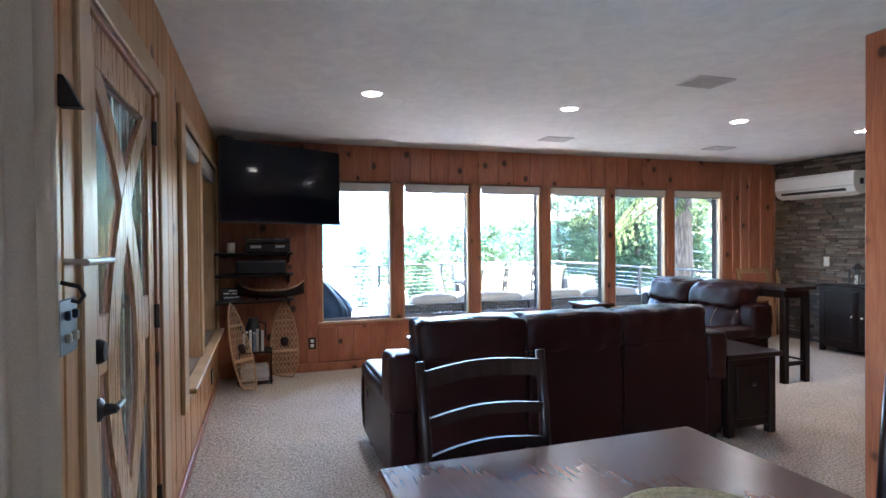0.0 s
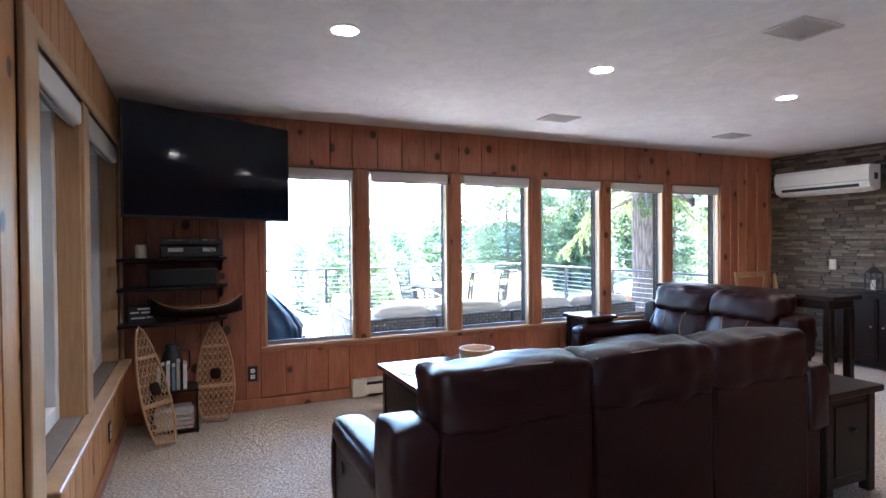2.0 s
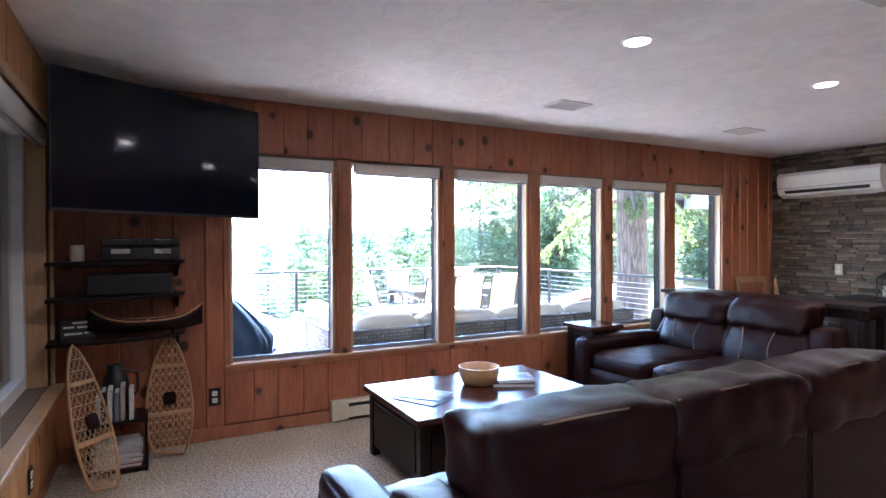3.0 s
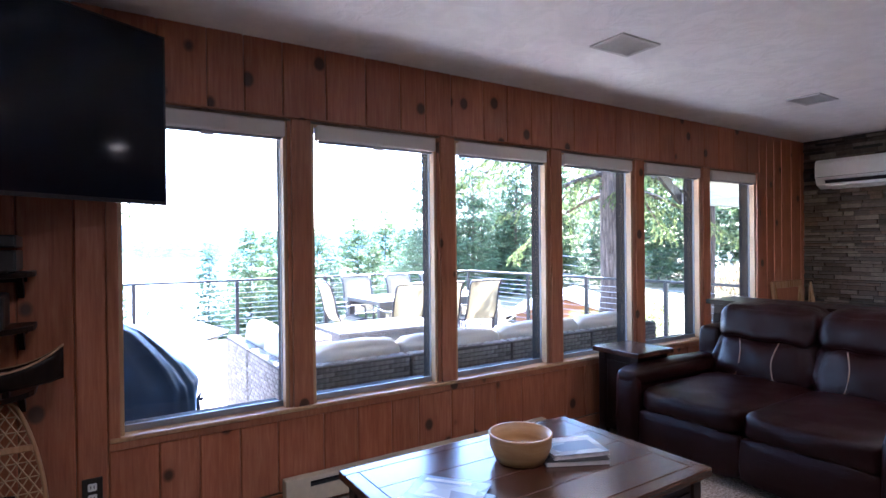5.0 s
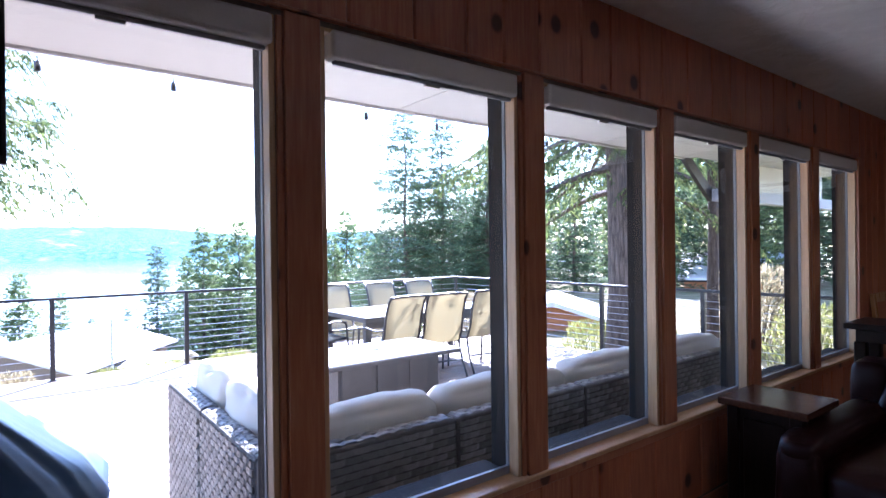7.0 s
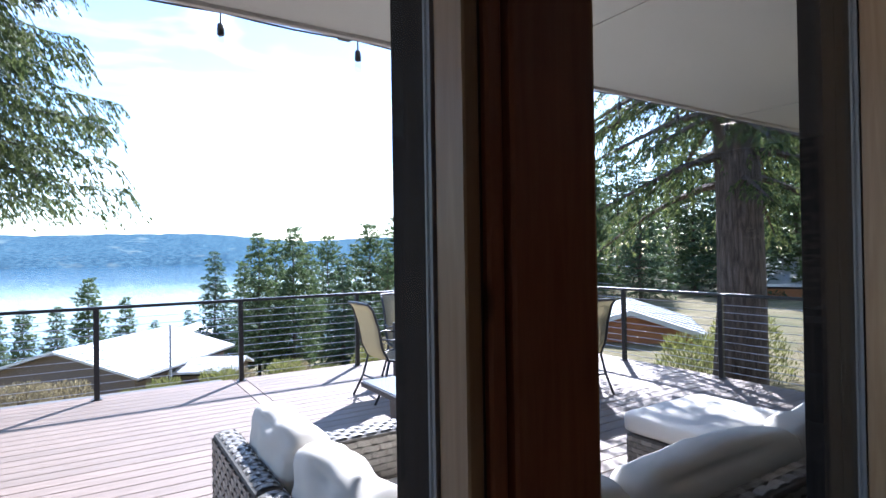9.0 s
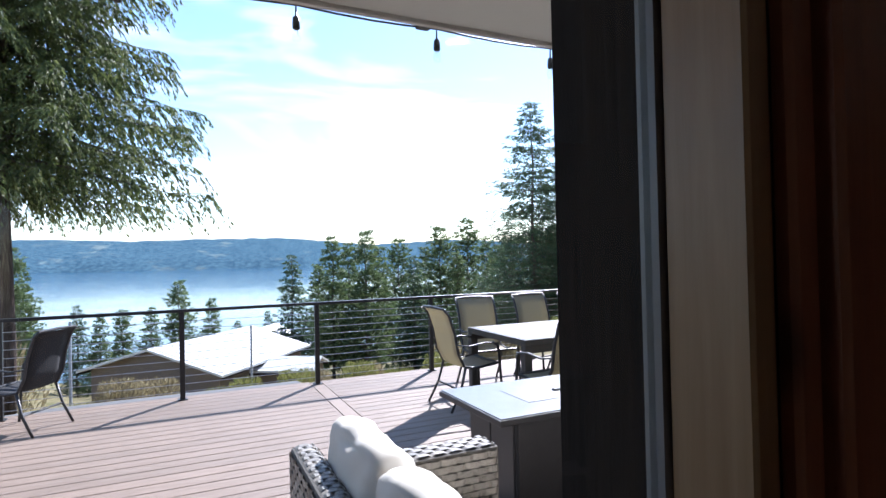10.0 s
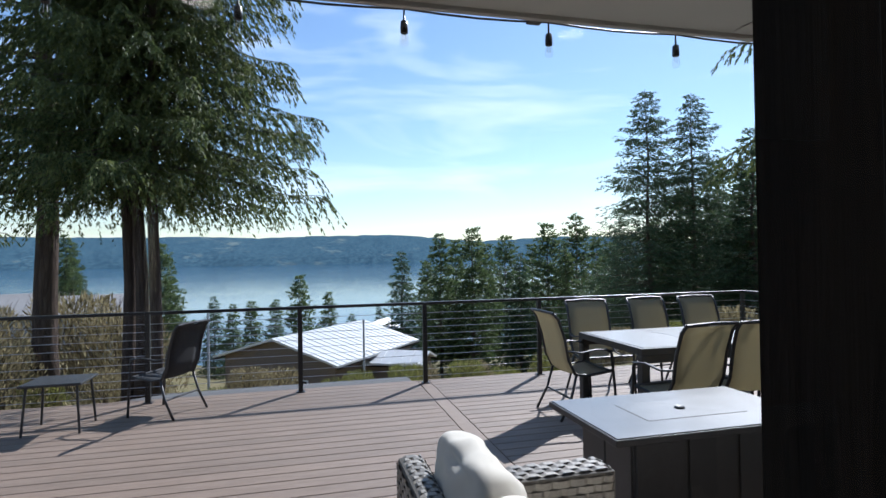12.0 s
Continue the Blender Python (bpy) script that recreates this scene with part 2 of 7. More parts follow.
def deck_mat():
    w = Mat("composite_deck", (0.25, 0.19, 0.15), 0.65)
    co = w.coords((1.2, 40, 40), 1.0)
    f = w.noise(co, 2.5, 6, 0.6)
    g = w.noise(w.coords((1, 1, 1), world=True), 1.5, 4)
    c = w.ramp(f, [(0.3, (0.16, 0.115, 0.085)), (0.55, (0.23, 0.17, 0.128)), (0.8, (0.30, 0.235, 0.185))])
    c = w.mix(0.6, c, w.ramp(w.random(), [(0, (0.78, 0.77, 0.76)), (1, (1.05, 1.02, 1.0))]), "MULTIPLY")
    w.color(w.mix(0.4, c, w.ramp(g, [(0.3, (0.75, 0.75, 0.75)), (0.7, (1, 1, 1))]), "MULTIPLY"))
    w.bump(f, 0.3, 0.003)
    return w.m


def ground_mat():
    """Meadow and forest floor near by, wooded slopes across the lake."""
    w = Mat("ground_cover", (0.1, 0.1, 0.05), 0.95, spec=0.1)
    co = w.coords((1, 1, 1), world=True)
    near = w.ramp(w.noise(co, 0.6, 6, 0.65), [(0.3, (0.075, 0.085, 0.03)), (0.5, (0.16, 0.135, 0.07)), (0.7, (0.22, 0.185, 0.11))])
    grit = w.noise(co, 7, 4)
    near = w.mix(0.5, near, w.ramp(grit, [(0.3, (0.5, 0.5, 0.5)), (0.7, (1.1, 1.1, 1.1))]), "MULTIPLY")
    v = w.voronoi(co, 0.075)
    woods = w.ramp(v.outputs["Distance"], [(0.05, (0.055, 0.085, 0.055)), (0.6, (0.02, 0.035, 0.03))])
    clear = w.ramp(w.noise(co, 0.0035, 5, 0.6), [(0.60, (0,)), (0.66, (1,))])
    woods = w.mix(clear, woods, (0.15, 0.15, 0.08))
    sep = w.nodes.new("ShaderNodeSeparateXYZ")
    w.links.new(w.nodes.new("ShaderNodeNewGeometry").outputs["Position"], sep.inputs[0])
    far = w.nodes.new("ShaderNodeMapRange")
    far.inputs["From Min"].default_value, far.inputs["From Max"].default_value = 300, 900
    w.links.new(sep.outputs["Y"], far.inputs["Value"])
    w.color(w.mix(far.outputs["Result"], near, woods))
    w.bump(grit, 0.6, 0.1)
    return w.m


def water_mat():
    w = Mat("lake_water", (0.02, 0.07, 0.13), 0.08, spec=0.5)
    co = w.coords((0.02, 0.05, 1), world=True)
    streak = w.noise(w.coords((0.0012, 0.012, 1), world=True), 1.0, 5, 0.6)
    w.rough(streak, 0.03, 0.16)
    w.bump(w.noise(co, 8.0, 4), 0.07, 0.5)
    return w.m


def fabric(name, color, scale=320, var=0.12, rough=0.85):
    w = Mat(name, color, rough, spec=0.2)
    co = w.coords((1, 1, 1), 1.0)
    f = w.noise(co, scale, 2)
    g = w.noise(co, 6, 4)
    w.color(w.mix(0.6, w.ramp(f, [(0.3, tuple(c * (1 - var) for c in color)), (0.7, color)]), w.ramp(g, [(0.3, (1 - var,) * 3), (0.7, (1, 1, 1))]), "MULTIPLY"))
    w.bump(f, 0.3, 0.002, w.bump(g, 0.25, 0.02))
    return w.m


def sling():
    w = Mat("sling_mesh", (0.5, 0.45, 0.33), 0.7, spec=0.3)
    co = w.coords((1, 1, 1))
    a = w.noise(w.coords((420, 420, 14)), 1.0, 2)
    w.color(w.ramp(a, [(0.3, (0.17, 0.15, 0.095)), (0.5, (0.33, 0.29, 0.20)), (0.7, (0.48, 0.43, 0.31))]))
    tr = w.nodes.new("ShaderNodeBsdfTranslucent")
    tr.inputs["Color"].default_value = (0.55, 0.5, 0.36, 1)
    mx = w.nodes.new("ShaderNodeMixShader")
    mx.inputs["Fac"].default_value = 0.4
    w.links.new(w.b.outputs["BSDF"], mx.inputs[1])
    w.links.new(tr.outputs["BSDF"], mx.inputs[2])
    w.links.new(mx.outputs["Shader"], w.out.inputs["Surface"])
    return w.m


def wicker():
    w = Mat("resin_wicker", (0.4, 0.36, 0.31), 0.5)
    pick = w.ramp(w.island(), [(0, (0.16, 0.145, 0.125)), (0.5, (0.23, 0.21, 0.18)), (1, (0.32, 0.29, 0.25))])
    co = w.coords((1, 1, 1), 1.0)
    w.color(w.mix(0.5, pick, w.ramp(w.noise(co, 120, 3), [(0.3, (0.7, 0.7, 0.7)), (0.7, (1.1, 1.1, 1.1))]), "MULTIPLY"))
    return w.m


def magazine(name, a, b, c):
    w = Mat(name, a, 0.28)
    v = w.voronoi(w.coords((9, 14, 3), 1.0), 1.0)
    w.color(w.ramp(v.outputs["Color"], [(0.2, a), (0.5, b), (0.8, c)]))
    return w.m


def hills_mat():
    """Wooded slopes kilometres away; air haze is put into the blue colour and a faint glow."""
    w = Mat("hazy_woods_backdrop", (0.06, 0.11, 0.15), 1.0, spec=0.0)
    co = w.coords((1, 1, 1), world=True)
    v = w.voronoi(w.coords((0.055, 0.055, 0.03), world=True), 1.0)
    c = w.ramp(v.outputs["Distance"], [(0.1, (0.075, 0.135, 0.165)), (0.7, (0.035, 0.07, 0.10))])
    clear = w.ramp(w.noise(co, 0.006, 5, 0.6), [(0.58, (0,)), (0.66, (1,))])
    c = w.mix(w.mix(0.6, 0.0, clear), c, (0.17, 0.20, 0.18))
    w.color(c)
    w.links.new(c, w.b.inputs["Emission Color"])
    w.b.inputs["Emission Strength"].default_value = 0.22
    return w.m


CARPET, CEILING, WALL_PLAIN = carpet(), plaster("knockdown_ceiling", (0.90, 0.885, 0.86), 7, 0.22), plaster("painted_wall", (0.36, 0.29, 0.21), 20, 0.15)
LEATHER = leather("brown_leather", (0.0135, 0.0034, 0.0029))
STITCH = plain("thread", (0.22, 0.13, 0.08), 0.7)
STONE = stone_mat()
MORTAR = plain("stone_backing", (0.09, 0.08, 0.07), 0.95)
BLACK = plain("black_plastic", (0.012, 0.012, 0.013), 0.4)
BLACK_SOFT = plain("black_fabric", (0.02, 0.02, 0.022), 0.85)
SCREEN = Mat("tv_screen", (0.006, 0.008, 0.016), 0.07, spec=0.2).m
BRONZE = plain("dark_bronze", (0.022, 0.020, 0.019), 0.4, 0.3)
RAIL = plain("black_rail_paint", (0.018, 0.018, 0.019), 0.38, 0.2)
STEEL = plain("steel_cable", (0.55, 0.55, 0.55), 0.35, 0.9)
NICKEL = plain("brushed_nickel", (0.55, 0.53, 0.5), 0.28, 0.95)
PEWTER = plain("dark_pewter", (0.10, 0.11, 0.13), 0.35, 0.7)
WHITE_PLASTIC = plain("white_plastic", (0.78, 0.78, 0.76), 0.32, var=0.03)
VENT_WHITE = plain("vent_enamel", (0.55, 0.53, 0.50), 0.5, var=0.05)
ALMOND = plain("almond_enamel", (0.60, 0.53, 0.40), 0.45, var=0.06)
SHADE = fabric("shade_cassette", (0.60, 0.58, 0.55), 200, 0.06)
VINYL = plain("grey_vinyl", (0.24, 0.24, 0.25), 0.4, var=0.05)
GLASS = clear_glass()
DOOR_GLASS = clear_glass("bevelled_glass", (0.68, 0.70, 0.66))
REED_GLASS = clear_glass("reeded_glass", (0.74, 0.76, 0.73))
BEAD_RED = wood("red_glazing_bead", (0.13, 0.045, 0.025), (0.19, 0.07, 0.04), (0.25, 0.10, 0.055), 0.4)
LAMP_GLASS = clear_glass("lamp_glass", (0.98, 0.97, 0.94))
LAMP_ON = glow("lamp_disc", (1.0, 0.86, 0.66), 3)
BULB_ON = glow("warm_bulb", (1.0, 0.75, 0.42), 6)
DRAPE = fabric("linen_drape", (0.55, 0.44, 0.32), 260)
DECK = deck_mat()
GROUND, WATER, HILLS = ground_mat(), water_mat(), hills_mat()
ASPHALT = plain("asphalt", (0.10, 0.10, 0.10), 0.9, scale=60, bump=0.3)
CONCRETE = plain("worn_concrete", (0.36, 0.34, 0.31), 0.85, scale=12, bump=0.2)
SOFFIT = plain("soffit_panel", (0.40, 0.40, 0.36), 0.7, var=0.06)
FASCIA = plain("fascia_paint", (0.40, 0.38, 0.34), 0.6)
SIDING = plain("house_siding", (0.18, 0.14, 0.11), 0.8)
SIDING_GREY = plain("grey_siding", (0.33, 0.35, 0.38), 0.8)
ROOF_METAL = plain("pale_metal_roof", (0.62, 0.62, 0.60), 0.4, 0.15)
ROOF_GREY = plain("grey_shingle", (0.24, 0.23, 0.22), 0.9)
SHED_RED = plain("orange_cedar_siding", (0.36, 0.15, 0.06), 0.8)
WICKER = wicker()
# dark core: shade in the gaps of the weave, put into its colour
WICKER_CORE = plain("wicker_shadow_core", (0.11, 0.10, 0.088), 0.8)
CUSHION = fabric("outdoor_cushion", (0.66, 0.62, 0.55), 240)
SLING = sling()
TABLE_METAL = plain("charcoal_metal", (0.045, 0.045, 0.047), 0.45, 0.3)
FIRE_TILE = plain("slate_fire_table_tile", (0.15, 0.158, 0.17), 0.32, var=0.14, scale=14)
TABLE_TILE = plain("grey_table_tile", (0.40, 0.40, 0.39), 0.3, var=0.1, scale=14)
COVER = plain("navy_vinyl_cover", (0.016, 0.04, 0.085), 0.42, var=0.3, scale=5, bump=0.3)
BARK = bark("conifer_bark", (0.06, 0.045, 0.035), (0.19, 0.15, 0.12))
BARK_DARK = bark("cedar_bark", (0.04, 0.03, 0.025), (0.13, 0.095, 0.075))
CEDAR = foliage("cedar_sprays", (0.026, 0.05, 0.016), (0.19, 0.215, 0.07))
SPRUCE = foliage("spruce_needles", (0.03, 0.06, 0.032), (0.12, 0.17, 0.08))
PINE_LEAF = foliage("pine_needles", (0.045, 0.08, 0.03), (0.18, 0.225, 0.09))
BRUSH = foliage("dry_brush", (0.15, 0.12, 0.065), (0.38, 0.32, 0.18))
SHRUB = foliage("yellow_green_shrub", (0.10, 0.11, 0.03), (0.30, 0.30, 0.09))
LACING = plain("rawhide", (0.52, 0.36, 0.20), 0.6)
CERAMIC = plain("cream_ceramic", (0.62, 0.56, 0.46), 0.4)
RED = plain("red_cover", (0.35, 0.03, 0.03), 0.5)
PAPER = plain("paper", (0.62, 0.60, 0.56), 0.7)
CHALK = plain("chalkboard", (0.03, 0.03, 0.032), 0.8)
MAG_A = magazine("glossy_cover_blue", (0.06, 0.10, 0.16), (0.30, 0.36, 0.42), (0.16, 0.13, 0.10))
MAG_B = magazine("glossy_cover_grey", (0.45, 0.45, 0.44), (0.12, 0.12, 0.13), (0.62, 0.62, 0.60))
JUTE = fabric("woven_jute", (0.42, 0.28, 0.13), 90, 0.4)

# ---- building helpers ----
def mesh_of(name, bm, material, smooth=False):
    me = bpy.data.meshes.new(name)
    bm.to_mesh(me)
    bm.free()
    me.materials.append(material)
    if smooth:
        for p in me.polygons:
            p.use_smooth = True
    return me


def thing(name, at=(0, 0, 0), label="", category="", group="", kind="", rz=0.0):
    ob = new(name)
    ob.matrix_basis = pose(*at, 0, 0, rz)
    ob.empty_display_size = 0.1
    return tagged(ob, label, category, group, kind)


def part(name, bm, material, parent, label="", smooth=False):
    ob = new(name, mesh_of(name, bm, material, smooth))
    ob.parent = parent
    return tagged(ob, label)


def single(name, bm, material, label="", category="", group="", kind="", at=(0, 0, 0), rz=0.0, smooth=False):
    ob = new(name, mesh_of(name, bm, material, smooth))
    ob.matrix_basis = pose(*at, 0, 0, rz)
    return tagged(ob, label, category, group, kind)


def box(lo, hi, bevel=0.0, seg=1, bm=None):
    bm = bm or bmesh.new()
    vs = [bm.verts.new((x, y, z)) for x in (lo[0], hi[0]) for y in (lo[1], hi[1]) for z in (lo[2], hi[2])]
    fs = [bm.faces.new([vs[i] for i in f]) for f in ((0, 1, 3, 2), (4, 6, 7, 5), (0, 4, 5, 1), (2, 3, 7, 6), (0, 2, 6, 4), (1, 5, 7, 3))]
    if bevel:
        es = list({e for f in fs for e in f.edges})
        bmesh.ops.bevel(bm, geom=es, offset=bevel, segments=seg, affect="EDGES", profile=0.5)
    return bm


def tube(points, r, n=8, bm=None, closed=False, flat=None):
    """A round bar along points. r: one radius or one for each point; flat: scale of the section's second axis."""
    bm = bm or bmesh.new()
    pts = [Vector(p) for p in points]
    rings = []
    count = len(pts)
    up = None
    for k, p in enumerate(pts):
        a = pts[k - 1] if (k or closed) else p
        b = pts[(k + 1) % count] if (k < count - 1 or closed) else p
        d = (b - a).normalized()
        if up is None:
            up = Vector((0, 0, 1)) if abs(d.z) < 0.9 else Vector((1, 0, 0))
        s = d.cross(up).normalized()
        up = s.cross(d).normalized()
        rad = r[k] if isinstance(r, (list, tuple)) else r
        rings.append([bm.verts.new(p + rad * (math.cos(t) * s + (flat or 1) * math.sin(t) * up)) for t in (2 * math.pi * i / n for i in range(n))])
    for k in range(count if closed else count - 1):
        A, B = rings[k], rings[(k + 1) % count]
        for i in range(n):
            bm.faces.new((A[i], A[(i + 1) % n], B[(i + 1) % n], B[i]))
    if not closed:
        bm.faces.new(rings[0][::-1])
        bm.faces.new(rings[-1])
    return bm


def lathe(profile, n=24, bm=None, at=(0, 0, 0), caps=True):
    bm = bm or bmesh.new()
    rings = [[bm.verts.new((at[0] + r * math.cos(t), at[1] + r * math.sin(t), at[2] + z)) for t in (2 * math.pi * i / n for i in range(n))] for r, z in profile]
    for A, B in zip(rings, rings[1:]):
        for i in range(n):
            bm.faces.new((A[i], A[(i + 1) % n], B[(i + 1) % n], B[i]))
    if caps:
        bm.faces.new(rings[0][::-1])
        bm.faces.new(rings[-1])
    return bm


def prism(outline, depth, axis="y", at=0.0, bm=None, bevel=0.0):
    """An outline in two axes, given a thickness along the third."""
    bm = bm or bmesh.new()

    def put(u, v, w):
        return {"x": (w, u, v), "y": (u, w, v), "z": (u, v, w)}[axis]

    a = [bm.verts.new(put(u, v, at)) for u, v in outline]
    b = [bm.verts.new(put(u, v, at + depth)) for u, v in outline]
    n = len(a)
    fs = [bm.faces.new(a), bm.faces.new(b[::-1])]
    for i in range(n):
        fs.append(bm.faces.new((a[i], b[i], b[(i + 1) % n], a[(i + 1) % n])))
    bmesh.ops.recalc_face_normals(bm, faces=fs)
    if bevel:
        bmesh.ops.bevel(bm, geom=list({e for f in fs[:2] for e in f.edges}), offset=bevel, segments=2, affect="EDGES", profile=0.5)
    return bm


def cushion(lo, hi, puff=0.03, n=8, soft=0.28, seed=0, wrinkle=0.006, bm=None):
    """A stuffed block: rounded corners, bulging sides, slight wrinkles."""
    bm = bm or bmesh.new()
    lo, hi = Vector(lo), Vector(hi)
    mid, half = (lo + hi) / 2, (hi - lo) / 2
    r = min(half) * soft * 2
    made = {}

    def vert(u, v, w):
        key = (round(u, 4), round(v, 4), round(w, 4))
        if key not in made:
            p = Vector((u * half.x, v * half.y, w * half.z))
            core = Vector([max(-(h - r), min(h - r, c)) for c, h in zip(p, half)])
            d = p - core
            if d.length > 1e-6:
                m = max(abs(d.x), abs(d.y), abs(d.z))
                p = core + d.normalized() * m
            bulge = puff * (1 - u * u) * (1 - v * v) + puff * (1 - u * u) * (1 - w * w) + puff * (1 - v * v) * (1 - w * w)
            p += Vector((u, v, w)).normalized() * bulge if (u or v or w) else p
            q = mid + p
            q += Vector((u, v, w)) * wrinkle * noise.noise(q * 9 + Vector((seed, seed * 2, 0)))
            made[key] = bm.verts.new(q)
        return made[key]

    g = [-1 + 2 * i / n for i in range(n + 1)]
    for i in range(n):
        for j in range(n):
            a, b, c, d = g[i], g[i + 1], g[j], g[j + 1]
            for s in (-1, 1):
                for q in ([(s, a, c), (s, b, c), (s, b, d), (s, a, d)], [(a, s, c), (a, s, d), (b, s, d), (b, s, c)], [(a, c, s), (b, c, s), (b, d, s), (a, d, s)]):
                    vs = [vert(*k) for k in (q if s > 0 else q[::-1])]
                    bm.faces.new(vs)
    return bm


def soup(name, verts, faces, material, parent=None, smooth=False):
    me = bpy.data.meshes.new(name)
    me.from_pydata(verts, [], faces)
    me.materials.append(material)
    if smooth:
        me.polygons.foreach_set("use_smooth", [True] * len(me.polygons))
    ob = new(name, me)
    if parent:
        ob.parent = parent
    return ob


# ---- room: sizes ----
XL, XR, YB, CEIL = 0.06, 7.40, -8.0, 2.40
WIN_X0, PITCH, WIN_W = 1.092, 0.9157, 0.757
SILL_Z, HEAD_Z = 0.515, 2.0
WALL_T = 0.15
rng = random.Random(5)

floor = single("floor", box((XL - 0.3, YB - 0.2, -0.12), (XR + 0.3, 0.0, 0.0)), CARPET, "beige cut-pile carpet over the living room floor", "floor", kind="structure")
ceiling = single("ceiling", box((XL - 0.3, YB - 0.2, CEIL), (XR + 0.3, 0.0, CEIL + 0.15)), CEILING, "off-white knockdown textured ceiling", "ceiling", kind="structure")


# window wall: backing with six openings
wall_n = thing("wall_north", label="knotty pine plank wall with six tall windows", category="wall", kind="structure")
openings = [(WIN_X0 + PITCH * k - (0.028 if k else 0.0), WIN_X0 + PITCH * k + WIN_W) for k in range(6)]
bm = bmesh.new()
box((XL - 0.3, 0.004, -0.3), (XR + 0.3, WALL_T, SILL_Z - 0.02), bm=bm)
box((XL - 0.3, 0.004, HEAD_Z + 0.0), (XR + 0.3, WALL_T, CEIL + 0.15), bm=bm)
edges = [XL - 0.3] + [v for o in openings for v in o] + [XR + 0.3]
for a, b in zip(edges[::2], edges[1::2]):
    box((a, 0.004, SILL_Z - 0.02), (b, WALL_T, HEAD_Z), bm=bm)
part("wall_core", bm, SIDING, wall_n)


def plank(lo, hi, parent, name="plank", mat=PINE, bevel=0.006):
    return part(name, box(lo, hi, bevel), mat, parent)


def plank_run(a, b, z0, z1, parent, wide=(0.16, 0.24), axis="x", face=0.0, depth=-0.016, mat=PINE):
    """Vertical boards between a and b along a wall; depth is signed, from the wall's face into the room."""
    x = a
    while x < b - 0.01:
        w = rng.uniform(*wide)
        if b - (x + w) < 0.09:
            w = b - x
        w = min(w, b - x)
        lo, hi = sorted((face, face + depth + rng.uniform(-0.001, 0.001)))
        if axis == "x":
            plank((x + 0.001, lo, z0), (x + w - 0.001, hi, z1), parent, mat=mat)
        else:
            plank((lo, x + 0.0015, z0), (hi, x + w - 0.0015, z1), parent, mat=mat)
        x += w


FIRST, LAST = openings[0][0], openings[-1][1]
plank_run(XL, FIRST - 0.045, 0.0, CEIL, wall_n, (0.13, 0.2))
plank_run(FIRST - 0.045, LAST + 0.045, HEAD_Z + 0.012, CEIL, wall_n, (0.17, 0.25))
plank_run(FIRST - 0.045, LAST + 0.045, 0.09, SILL_Z - 0.055, wall_n, (0.17, 0.25))
plank_run(LAST + 0.045, XR, 0.0, CEIL, wall_n, (0.13, 0.2))
# posts between the windows, with thin beads
for k in range(7):
    a = openings[k - 1][1] if k else FIRST - 0.045
    b = openings[k][0] if k < 6 else LAST + 0.045
    if 0 < k < 6:
        part("post_face", box((a + 0.022, -0.018, SILL_Z), (b - 0.004, 0.004, HEAD_Z + 0.012), 0.003), PINE_TRIM, wall_n)
        part("bead", box((a + 0.002, -0.008, SILL_Z), (a + 0.021, 0.004, HEAD_Z), 0.003), PINE_TRIM, wall_n)
    else:
        part("casing", box((a, -0.02, SILL_Z - 0.05), (b, 0.004, HEAD_Z + 0.012), 0.003), PINE_TRIM, wall_n)
part("window_apron", box((FIRST - 0.045, -0.022, SILL_Z - 0.055), (LAST + 0.045, 0.004, SILL_Z - 0.021), 0.003), PINE_TRIM, wall_n)
part("stool", box((FIRST - 0.04, -0.028, SILL_Z - 0.02), (LAST + 0.04, 0.075, SILL_Z), 0.004), PINE_PALE_LIT, wall_n, "pale pine window stool")
part("header_bead", box((FIRST - 0.045, -0.026, HEAD_Z + 0.012), (LAST + 0.045, -0.017, HEAD_Z + 0.022), 0.002), PINE_TRIM, wall_n)
baseboard = single("baseboard", box((XL + 0.02, -0.03, 0.0), (XR, -0.017, 0.088), 0.003), PINE_TRIM, "pine baseboard along the window wall", "baseboard", kind="structure")


def window_unit(name, x0, x1):
    w = thing(name, (x0, 0, SILL_Z), "fixed tall window with pine jambs and grey vinyl frame", "window", "windows of the lake wall", "structure")
    W, H = x1 - x0, HEAD_Z - SILL_Z
    for u in (0.0, W - 0.017):
        part("jamb", box((u, 0.0, 0), (u + 0.017, 0.049, H), 0.002), PINE_PALE_LIT, w, "pine jamb with the light on it put into a paler colour")
    part("head_jamb", box((0.017, 0.0, H - 0.012), (W - 0.017, 0.049, H), 0.002), PINE_PALE_LIT, w)
    f = 0.020
    part("vinyl_frame", box((0, 0.050, 0), (f, 0.063, H)), VINYL, w)
    part("vinyl_frame", box((W - f, 0.050, 0), (W, 0.063, H)), VINYL, w)
    part("vinyl_frame", box((f, 0.050, 0), (W - f, 0.063, 0.03)), VINYL, w)
    part("vinyl_frame", box((f, 0.050, H - f), (W - f, 0.063, H)), VINYL, w)
    g = part("pane", box((f, 0.055, 0.03), (W - f, 0.060, H - f)), GLASS, w)
    g.visible_shadow = False
    for u, v in ((0.0, 0.0), (W - 0.016, W - 0.006)):
        part("gasket", box((u, 0.064, 0), (u + 0.016, 0.090, H), 0.002), SILL_EXT, w)
        part("outer_casing", box((v, 0.0905, 0), (v + 0.006, 0.158, H), 0.001), SILL_EXT, w, "weathered dark outer casing")
    part("outer_casing", box((0.016, 0.064, H - 0.018), (W - 0.016, 0.158, H), 0.002), SILL_EXT, w)
    part("outer_sill", box((0.0165, 0.064, -0.02), (W - 0.0165, 0.19, 0.012), 0.002), SILL_EXT, w)
    return w


